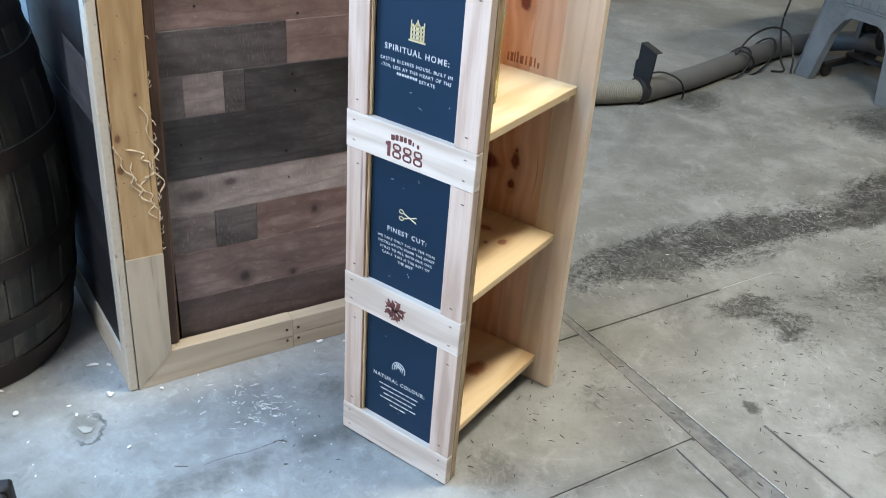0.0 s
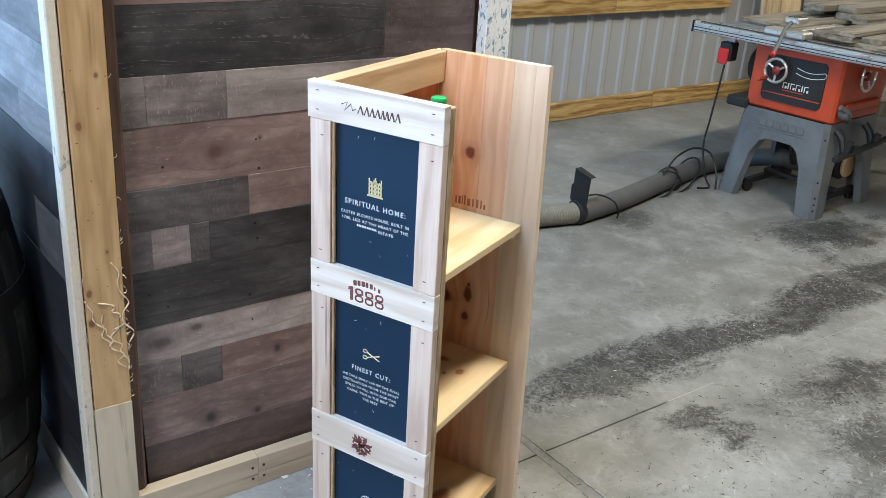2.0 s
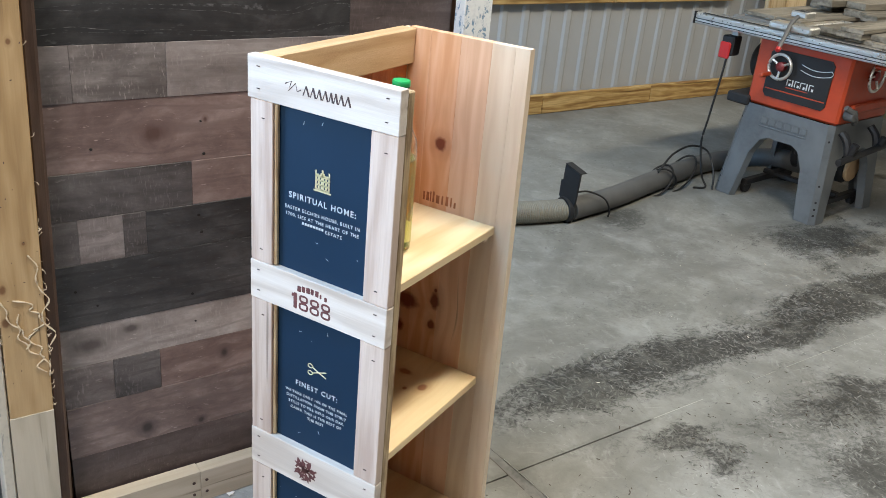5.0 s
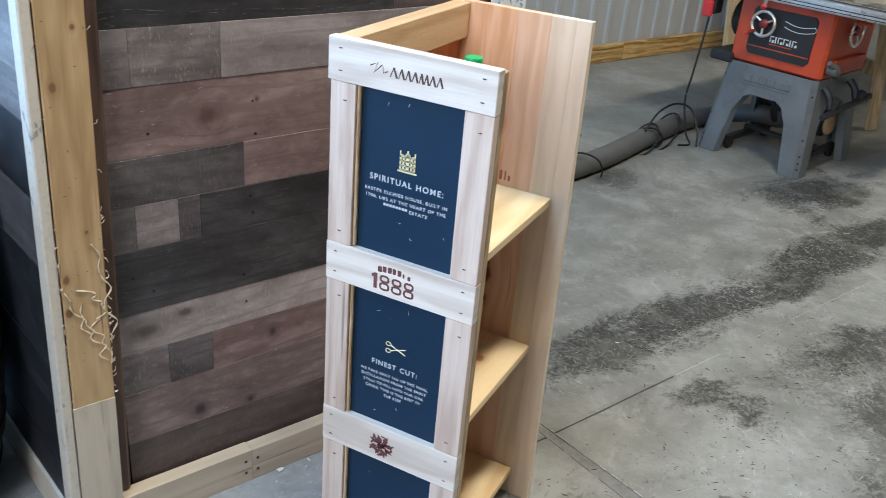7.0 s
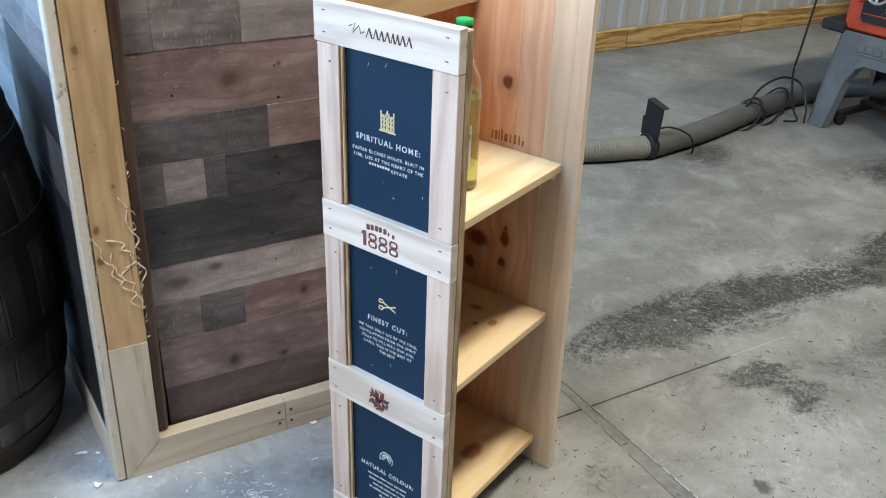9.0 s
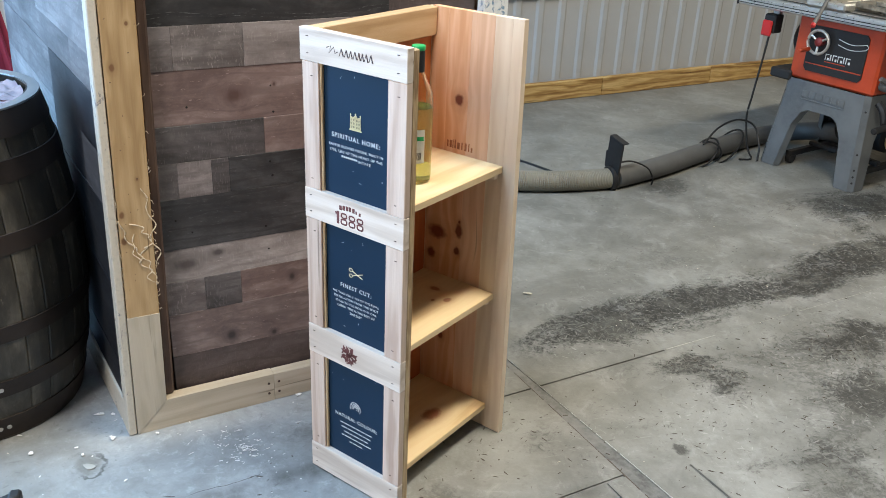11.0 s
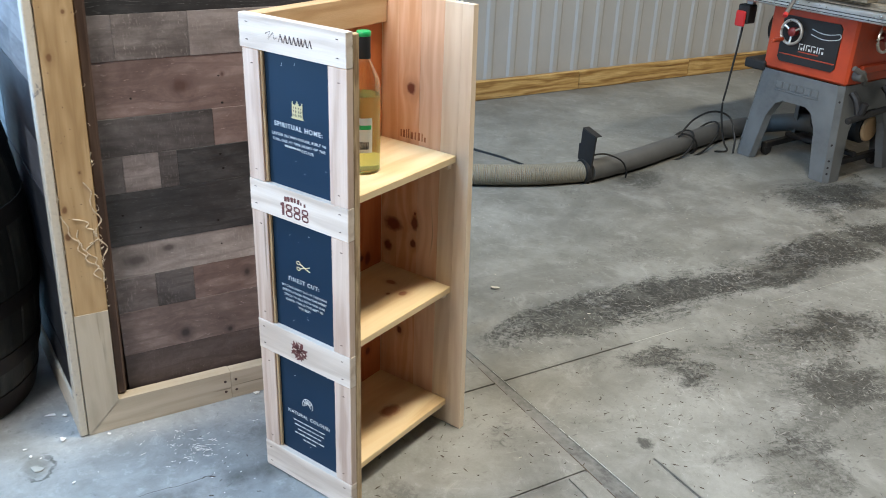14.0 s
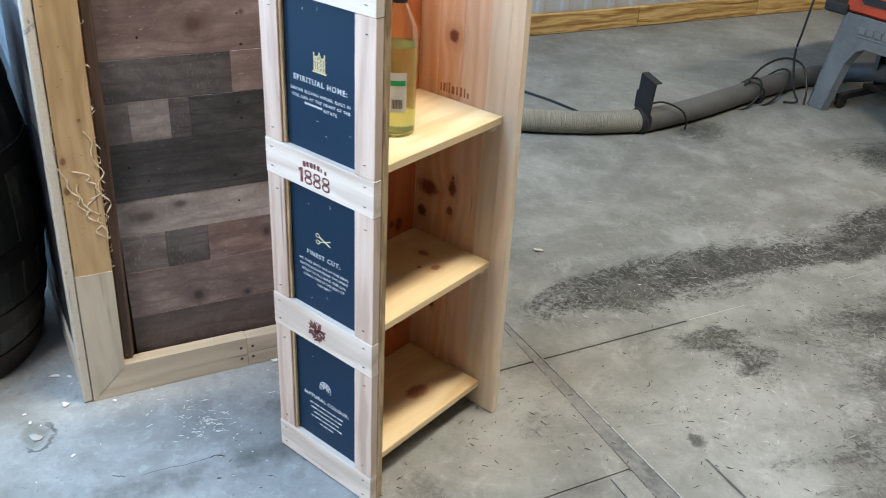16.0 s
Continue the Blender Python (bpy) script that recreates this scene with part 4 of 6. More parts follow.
def build_shell():
    # ribbed metal wall behind the saw
    bm = B()
    y, pitch = ROOM_Y0, 0.173
    prof = []
    while y < ROOM_Y1:
        prof += [(y, 0.0), (y + pitch * 0.60, 0.0), (y + pitch * 0.70, 0.010), (y + pitch * 0.90, 0.010)]
        y += pitch
    lo = [bm.verts.new((ROOM_X0 + d, yy, 0.0)) for yy, d in prof]
    hi = [bm.verts.new((ROOM_X0 + d, yy, ROOM_H)) for yy, d in prof]
    back_lo = [bm.verts.new((ROOM_X0 - 0.08, yy, 0.0)) for yy, d in prof]
    back_hi = [bm.verts.new((ROOM_X0 - 0.08, yy, ROOM_H)) for yy, d in prof]
    for i in range(len(prof) - 1):
        bm.faces.new((lo[i], lo[i + 1], hi[i + 1], hi[i]))
        bm.faces.new((back_lo[i + 1], back_lo[i], back_hi[i], back_hi[i + 1]))
        bm.faces.new((hi[i], hi[i + 1], back_hi[i + 1], back_hi[i]))
    wall = solo("wall_west", bm, M_WALL, "ribbed light grey painted metal wall panel", "wall", BLD, kind="structure")
    # timber girts over the panel: splash board at the floor, and one at hip height
    for z0, z1, cuts in ((0.0, 0.125, (-2.95, -0.83, 1.7, 3.55, 4.55, 6.3, 8.3)), (0.70, 0.805, (0.6, 4.05, 5.25))):
        for a, b in zip(cuts, cuts[1:]):
            bm = cbox(B(), (ROOM_X0 + 0.019, a + 0.002, z0 + 0.001), (ROOM_X0 + 0.057, b - 0.002, z1), 0.004)
            part("girt", bm, M_GIRT, wall, "yellow treated pine board")
    t = 0.12
    # plain closing walls, with the doorway and the high window in the south one
    bm = B()
    cbox(bm, (ROOM_X0 - 0.08, ROOM_Y0 - t, 0), (DOOR_X0, ROOM_Y0, ROOM_H), 0.002)
    cbox(bm, (DOOR_X0, ROOM_Y0 - t, DOOR_TOP), (DOOR_X1, ROOM_Y0, ROOM_H), 0.002)
    cbox(bm, (DOOR_X1, ROOM_Y0 - t, 0), (WIN_X0, ROOM_Y0, ROOM_H), 0.002)
    cbox(bm, (WIN_X0, ROOM_Y0 - t, 0), (WIN_X1, ROOM_Y0, WIN_SILL), 0.002)
    cbox(bm, (WIN_X0, ROOM_Y0 - t, WIN_TOP), (WIN_X1, ROOM_Y0, ROOM_H), 0.002)
    cbox(bm, (WIN_X1, ROOM_Y0 - t, 0), (ROOM_X1, ROOM_Y0, ROOM_H), 0.002)
    solo("wall_south", bm, M_SHADE, "plain brown metal wall with a doorway and a high window opening", "wall", BLD, kind="structure")
    solo("wall_east", cbox(B(), (ROOM_X1, ROOM_Y0 - t, 0), (ROOM_X1 + t, ROOM_Y1 + t, ROOM_H)), M_SHADE, "plain brown metal wall", "wall", BLD, kind="structure")
    solo("wall_north", cbox(B(), (ROOM_X0 - 0.08, ROOM_Y1, 0), (ROOM_X1, ROOM_Y1 + t, ROOM_H)), M_WALL, "plain light grey metal wall", "wall", BLD, kind="structure")
    bm = B()
    cx0, cx1, cy0, cy1 = ROOM_X0 - 0.08, ROOM_X1 + t, ROOM_Y0 - t, ROOM_Y1 + t
    for x0, x1, y0, y1 in ((cx0, ROOF_X0, cy0, cy1), (ROOF_X1, cx1, cy0, cy1), (ROOF_X0, ROOF_X1, cy0, ROOF_Y0), (ROOF_X0, ROOF_X1, ROOF_Y1, cy1)):
        cbox(bm, (x0, y0, ROOM_H), (x1, y1, ROOM_H + 0.1), 0.001)
    solo("ceiling", bm, M_CEIL, "plain grey ceiling liner with a roof light opening", "ceiling", BLD, kind="structure")
    # shop lamps
    for x, y, level in LAMP_SPOTS:
        lamp = thing("ceiling_light", "long white ceiling strip light, switched on", "light", BLD @ pose(x, y, ROOM_H), group="ceiling strip lights")
        box("housing", (-0.09, -0.65, -0.07), (0.09, 0.65, -0.001), M_CEIL, lamp)
        part("tube", rod(B(), (0, -0.6, -0.09), (0, 0.6, -0.09), 0.016), M_TUBE, lamp, "glowing lamp tube")
        area_lamp("strip_light", BLD @ pose(x, y, ROOM_H - 0.13), 0.2, 1.3, LAMP_POWER * level, (1.0, 0.92, 0.77))


build_floor()
build_shell()

# ---------------------------------------------------------------- the display shelf
SX0, SX1 = -1.016, -0.722
SY0, SY1 = 1.222, 1.676
PANEL_X0, PANEL_X1 = -0.967, -0.772
RAILS = ((1.086, 1.156), (0.722, 0.796), (0.358, 0.438), (0.004, 0.080))


def nail_bits(parent, spots, material):
    bm = B()
    for x, y, z in spots:
        cbox(bm, (x - 0.003, y - 0.0006, z - 0.0007), (x + 0.003, y + 0.001, z + 0.0007), 0.0003)
    tagged(part("staple_marks", bm, material, parent, "small dark staple marks"), kind="stuff")


def build_display():
    d = thing("display_shelf", "pale wooden three-tier display shelf with navy printed front panels", "display shelf", pose(0, 0, 0))
    yf = SY0
    spots = []
    for i, (z0, z1) in enumerate(RAILS):
        x0 = SX0 - (0.004 if i == 0 else 0.0)
        rail = box("rail", (x0, yf - 0.0008, z0), (SX1 + 0.0006, yf + 0.019, z1), M_RAIL, d, "whitish bleached wooden rail", 0.0012)
        for x in (SX0 + 0.02, SX1 - 0.022):
            for z in (z0 + 0.018, z1 - 0.016):
                spots.append((x, yf - 0.002, z))
    for (a0, a1), (b0, b1) in zip(RAILS, RAILS[1:]):
        for x0, x1 in ((SX0 + 0.001, PANEL_X0), (PANEL_X1, SX1)):
            box("stile", (x0, yf + 0.0005, b1 + 0.0006), (x1, yf + 0.019, a0 - 0.0006), M_STILE, d, "pinkish pale wooden stile", 0.0010)
            spots.append(((x0 + x1) / 2, yf - 0.0003, b1 + 0.025))
            spots.append(((x0 + x1) / 2 + 0.004, yf - 0.0003, a0 - 0.03))
    nail_bits(d, spots, M_BRAND)
    # backing board behind the frame
    box("front_board", (SX0 + 0.002, yf + 0.0192, 0.004), (SX1, yf + 0.038, 1.150), M_PLYEDGE, d, "plywood backing board")
    # far end board, glued up of strips
    x = SX0 + 0.018
    for w, mat in ((0.052, M_PINE_KNOTTY), (0.068, M_PINE_PINK), (0.068, M_PINE_PINK2), (0.050, M_PINE_PALE)):
        x1 = min(x + w, -0.716)
        box("end_strip", (x, SY1 - 0.019, 0.002), (x1, SY1, 1.157), mat, d, "vertical glued pine strip", 0.0008)
        x = x1
    bm = B()
    prism(bm, [(x + 0.0002, 0.002), (-0.710, 0.002), (-0.730, 1.157), (x + 0.0002, 1.157)], SY1 - 0.019, SY1)
    part("end_strip", bm, M_PINE_PALE, d, "outer pine strip, tapering upwards")
    # closed long side: boards with a rail inside at the top
    y = yf + 0.0385
    for w in (0.135, 0.14, 0.1215):
        y1 = min(y + w, SY1 - 0.0195)
        box("side_board", (SX0 + 0.003, y, 0.002), (SX0 + 0.018, y1, 1.085), M_CEDAR, d, "orange knotty cedar side board", 0.001)
        y = y1
    box("side_rail", (SX0, yf + 0.019, 1.086), (SX0 + 0.034, SY1 - 0.0195, 1.1555), M_SIDERAIL, d, "tan top rail of the closed side, with its inner shade in the colour", 0.002)
    box("corner_post", (SX0 + 0.0005, SY1 - 0.0193, 0.002), (SX0 + 0.0175, SY1 - 0.0005, 1.154), M_PINE_PALE, d)
    for z in (0.794, 0.434, 0.081):
        box("shelf", (SX0 + 0.0185, yf + 0.0385, z - 0.018), (-0.760, SY1 - 0.0195, z), M_SHELF, d, "yellow plywood shelf board", 0.0015)
        box("cleat", (-0.86, SY1 - 0.036, z - 0.036), (-0.772, SY1 - 0.0197, z - 0.0185), M_PINE_PALE, d)
    # marks burnt into the end board
    stamp = B()
    r = random.Random(3)
    x = -0.936
    while x < -0.85:
        w = r.uniform(0.003, 0.009)
        cbox(stamp, (x, SY1 - 0.0195, 0.806), (x + w, SY1 - 0.0188, 0.806 + r.uniform(0.012, 0.024)), 0.0002)
        x += w + r.uniform(0.002, 0.007)
    part("stamp_bars", stamp, M_STAMP, d, "illegible stamped dark marks")
    # printed panels
    spans = [(RAILS[i + 1][1], RAILS[i][0]) for i in range(3)]
    for i, (z0, z1) in enumerate(spans):
        p = box("printed_panel", (PANEL_X0 - 0.004, yf + 0.0128, z0 - 0.003), (PANEL_X1 + 0.004, yf + 0.0188, z1 + 0.003), M_NAVY, d, "navy blue printed panel", 0.0008)
        box("panel_bead", (PANEL_X0 + 0.0004, yf + 0.004, z0 + 0.0008), (PANEL_X0 + 0.0065, yf + 0.0125, z1 - 0.0008), M_PLYEDGE, d)
        face = lambda x, z, o=0.0: pose(x, yf + 0.0124 - o, z, 90, 0, 0)
        cx = -0.871
        print_panel(i, p, cx, z0, z1, face)
        # scuffs
        sc = B()
        for _ in range(5):
            x, z, a = r.uniform(PANEL_X0 + 0.01, PANEL_X1 - 0.01), r.choice((r.uniform(z0 + 0.01, z0 + 0.07), r.uniform(z1 - 0.07, z1 - 0.01))), r.uniform(0, 3.1)
            n = r.uniform(0.0006, 0.004)
            cbox(sc, (-n, -0.0003, 0), (n, 0.0003, 0.0002), 0.00005, face(x, z) @ pose(0, 0, 0, 0, 0, math.degrees(a)))
        tagged(part("scratches", sc, M_PRINT, p, "pale scratches"), kind="stuff")
    brand_marks(d, yf - 0.0010)
    return d


def bars(bm, face, cx, z, widths, h):
    """A line of small bars standing for a line of unreadable words."""
    gap = 0.003 if max(widths) > 0.006 else 0.0017
    total = sum(widths) + gap * (len(widths) - 1)
    x = cx - total / 2
    for w in widths:
        cbox(bm, (0, -h / 2, 0), (w, h / 2, 0.0003), 0.0001, face(x, z))
        x += w + gap


def print_panel(i, p, cx, z0, z1, face):
    if i == 0:
        # little gold house
        bm = B()
        s = 0.001
        f = face(cx, 0.957)
        flat = lambda a, b: cbox(bm, (a[0] * s, a[1] * s, 0), (b[0] * s, b[1] * s, 0.0004), 0.0001, f)
        for x0, x1 in ((-15, -11.4), (-9.2, -5.6), (-3.2, 3.2), (5.6, 9.2), (11.4, 15)):
            flat((x0, 0), (x1, 24 if abs(x0 + x1) < 20 else 26))
        for z in (0, 8, 16, 23):
            flat((-15, z), (15, z + 3.2))
        flat((-18, -2.5), (18, 0.4))
        for x in (-15, 12.5):
            flat((x, 24), (x + 2.5, 34))
        flat((-1.5, 24), (1.5, 36))
        flat((-6, 24), (6, 28))
        flat((-4, 27), (4, 31))
        flat((-13, 25), (-8, 28))
        flat((8, 25), (13, 28))
        part("house_emblem", bm, M_GOLD, p, "small gold house picture")
        lettering("heading", "SPIRITUAL HOME:", 0.0150, M_PRINT, p, face(cx, 0.9335), 1.25, 0.139, 0.00012)
        for k, line in enumerate(("EASTER ELCHIES HOUSE, BUILT IN", "1700, LIES AT THE HEART OF THE")):
            lettering("line", line, 0.0085, M_PRINT, p, face(cx, 0.9110 - 0.0122 * k), 1.2, (0.156, 0.152)[k], 0.00004)
        lettering("line", "ESTATE", 0.0085, M_PRINT, p, face(cx + 0.026, 0.8866), 1.2, 0.034, 0.00004)
        bm = B()
        bars(bm, face, cx - 0.018, 0.8892, [0.0042] * 8, 0.0045)
        part("bar", bm, M_PRINT, p)
    elif i == 1:
        bm = B()
        f = face(cx + 0.002, 0.612)
        for s in (-1, 1):
            pts = [Vector((-0.0165 + 0.0052 * math.cos(a), s * 0.0072 + 0.0040 * math.sin(a), 0.0003)) for a in (2 * math.pi * j / 14 for j in range(15))]
            tube(bm, [f @ q for q in pts], 0.0009, 5)
            tube(bm, [f @ Vector(q) for q in ((-0.012, s * 0.006, 0.0003), (0.0, s * 0.001, 0.0003), (0.019, -s * 0.006, 0.0003))], 0.0011, 5)
        part("scissors_emblem", bm, M_GOLD, p, "small pale gold scissors picture")
        lettering("heading", "FINEST CUT:", 0.0145, M_PRINT, p, face(cx, 0.571), 1.25, 0.095, 0.00012)
        for k, line in enumerate(("WE TAKE ONLY 16% OF THE FINAL", "DISTILLATION FROM THE SPIRIT", "STILLS TO FILL INTO OUR OAK", "CASKS. THIS IS THE BEST OF", "THE BEST")):
            lettering("line", line, 0.0083, M_PRINT, p, face(cx, 0.5487 - 0.0115 * k), 1.15, (0.143, 0.138, 0.128, 0.118, 0.038)[k], 0.00004)
    else:
        bm = B()
        f = face(cx - 0.002, 0.240)
        for r in (0.017, 0.011, 0.006):
            pts = [f @ Vector((r * math.cos(a), r * math.sin(a) - 0.002, 0.0003)) for a in (math.pi * (j / 16 * 1.3 - 0.15) for j in range(17))]
            tube(bm, pts, 0.0009, 5)
        for a in (0.5, 1.1, 1.57, 2.0, 2.6):
            tube(bm, [f @ Vector((0.004 * math.cos(a), 0.004 * math.sin(a) - 0.002, 0.0003)), f @ Vector((0.016 * math.cos(a), 0.016 * math.sin(a) - 0.002, 0.0003))], 0.0007, 5)
        part("tree_emblem", bm, M_PRINT, p, "small pale round emblem")
        lettering("heading", "NATURAL COLOUR:", 0.0138, M_PRINT, p, face(cx, 0.1985), 1.2, 0.139, 0.00012)
        bm = B()
        r = random.Random(21)
        for k, n in enumerate((6, 6, 5, 5, 3)):
            bars(bm, face, cx, 0.178 - 0.0125 * k, [r.uniform(0.008, 0.022) for _ in range(n)], 0.0030)
        part("bar", bm, M_PRINT, p)


def brand_marks(d, y):
    """Burnt-in marks on the rails, as plain shapes."""
    face = lambda x, z: pose(x, y, z, 90, 0, 0)
    cx = (SX0 + SX1) / 2
    flat = Matrix.Diagonal((1, 1, 0.12, 1))

    def mark(bm, m, mat=M_BRAND, label="dark burnt-in mark"):
        bmesh.ops.transform(bm, matrix=m @ flat, verts=bm.verts[:])
        part("burnt_mark", bm, mat, d, label)
    # slanted strokes along the top rail
    bm = B()
    tube(bm, [Vector(q) for q in ((-0.062, 0.004, 0), (-0.050, 0.010, 0), (-0.056, -0.006, 0), (-0.043, 0.008, 0), (-0.040, -0.004, 0), (-0.034, 0.000, 0))], 0.0011, 5)
    x = -0.030
    for w in (0.013, 0.011, 0.010, 0.011, 0.008, 0.008, 0.011, 0.011):
        tube(bm, [Vector((x, -0.0076, 0)), Vector((x + 0.42 * w, 0.0076, 0))], 0.0009, 5)
        tube(bm, [Vector((x + 0.42 * w, 0.0076, 0)), Vector((x + 0.84 * w, -0.0076, 0))], 0.0017, 5)
        x += w
    mark(bm, face(cx - 0.001, 1.119) @ Matrix.Diagonal((1.14, 1.05, 1, 1)))
    # broad figures of the year, with an arched row of bars over them
    f = face(cx - 0.006, 0.748)
    bm = B()
    cbox(bm, (-0.0445, -0.018, -0.003), (-0.0365, 0.018, 0.003), 0.001)
    cbox(bm, (-0.0490, 0.008, -0.003), (-0.0446, 0.0155, 0.003), 0.001)
    for i in range(3):
        x = -0.0205 + i * 0.0262
        for z, rx, rz in ((-0.0088, 0.0092, 0.0072), (0.0088, 0.0084, 0.0066)):
            ring = [Vector((x + rx * math.copysign(abs(math.cos(a)) ** 0.7, math.cos(a)), z + rz * math.copysign(abs(math.sin(a)) ** 0.7, math.sin(a)), 0)) for a in (2 * math.pi * j / 20 for j in range(21))]
            tube(bm, ring, 0.0024, 6)
    mark(bm, f @ Matrix.Diagonal((0.92, 0.84, 1, 1)), M_SCORCH, "broad burnt-in year")
    bm = B()
    for i, w in enumerate((0.009, 0.008, 0.009, 0.007, 0.008, 0.004, 0.006)):
        x = -0.033 + 0.0098 * i
        cbox(bm, (x, 0.0225 - 0.00035 * (i - 3) ** 2, -0.003), (x + w * 0.9, 0.0335 - 0.00035 * (i - 3) ** 2 - (0.003 if i > 4 else 0), 0.003), 0.001)
    mark(bm, f, M_SCORCH, "row of small burnt-in bars")
    # leafy emblem: pointed leaves round a ragged middle
    bm = B()
    r = random.Random(5)
    for i in range(8):
        a = 2 * math.pi * i / 8 + 0.3
        q, n, g = r.uniform(0.014, 0.016), r.uniform(0.007, 0.009), r.uniform(0.0035, 0.0050)
        prism(bm, [(-n, 0), (-0.2 * n, -g), (n, 0), (-0.2 * n, g)], -0.003, 0.003, pose(q * math.cos(a), q * math.sin(a), 0, 0, 0, math.degrees(a)) @ pose(0, 0, 0, -90, 0, 0))
    for _ in range(48):
        a, q = r.uniform(0, 6.28), r.uniform(0.002, 0.020)
        n, g = r.uniform(0.002, 0.006), r.uniform(0.0008, 0.0018)
        cbox(bm, (-n, -g, -0.004), (n, g, 0.004), 0.0003, pose(q * math.cos(a), q * math.sin(a), 0, 0, 0, r.uniform(0, 180)))
    mark(bm, face(cx - 0.012, 0.395) @ Matrix.Diagonal((1.22, 1.16, 1, 1)), M_SCORCH, "leafy burnt-in emblem")


build_display()


def build_bottle(x, y, z):
    b = thing("wine_bottle", "clear bottle of pale wine with a black neck and green cap", "bottle", pose(x, y, z + 0.0005, 0, 0, 20))
    full = [(0.030, 0.0), (0.036, 0.004), (0.037, 0.02), (0.037, 0.178)]
    part("body", lathe(B(), full, 40), M_WINE, b, "clear glass filled with pale yellow-green wine", smooth=True)
    rise = [(0.037, 0.1784), (0.037, 0.19), (0.034, 0.212), (0.022, 0.238), (0.0150, 0.255), (0.0140, 0.30), (0.0145, 0.312)]
    shell = rise + [(r - 0.0022, z) for r, z in rise[::-1]] + rise[:1]
    part("neck", lathe(B(), shell, 40, cap0=False, cap1=False), M_GLASS, b, "clear empty shoulder and neck", smooth=True)
    part("capsule", lathe(B(), [(0.0150, 0.258), (0.0152, 0.259), (0.0150, 0.305), (0.0150, 0.306)], 28), M_BLACK, b, "black neck capsule", smooth=True)
    part("cap", lathe(B(), [(0.0155, 0.3062), (0.016, 0.307), (0.016, 0.3150), (0.015, 0.3165), (0.008, 0.317)], 28), M_GREEN, b, "bright green screw cap", smooth=True)

    def patch(z0, z1, a0, a1, r=0.0374):
        bm = B()
        n = 14
        lo = [bm.verts.new((r * math.cos(radians(a0 + (a1 - a0) * i / n)), r * math.sin(radians(a0 + (a1 - a0) * i / n)), z0)) for i in range(n + 1)]
        hi = [bm.verts.new((v.co.x, v.co.y, z1)) for v in lo]
        for i in range(n):
            bm.faces.new((lo[i], lo[i + 1], hi[i + 1], hi[i]))
        return bm
    label = part("label", patch(0.052, 0.132, -150, -40), M_LABEL, b, "white paper label")
    part("label_band", patch(0.106, 0.116, -95, -44, 0.0377), M_GREEN, label)
    code = B()
    for i in range(11):
        a = radians(-84 + 3.0 * i)
        cbox(code, (-0.0004, -0.0003 - 0.0002 * (i % 3), 0.060), (0.0004, 0.0003 + 0.0002 * (i % 3), 0.078), 0.0001, pose(0, 0, 0, 0, 0, math.degrees(a)) @ pose(0.0376, 0, 0))
    part("code_bars", code, M_BLACK, label)
    return b


build_bottle(-0.861, 1.431, 0.7945)

# ---------------------------------------------------------------- the plank-clad booth
ROWS = (0.055, 0.192, 0.322, 0.422, 0.516, 0.659, 0.755, 0.852, 0.990, 1.098, 1.242, 1.36, 1.49, 1.62, 1.74, 1.88, 2.02, 2.16)


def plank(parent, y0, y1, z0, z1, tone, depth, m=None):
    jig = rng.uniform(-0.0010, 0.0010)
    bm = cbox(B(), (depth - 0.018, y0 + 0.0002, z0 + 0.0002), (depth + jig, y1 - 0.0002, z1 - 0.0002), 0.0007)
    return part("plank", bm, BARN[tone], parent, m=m)


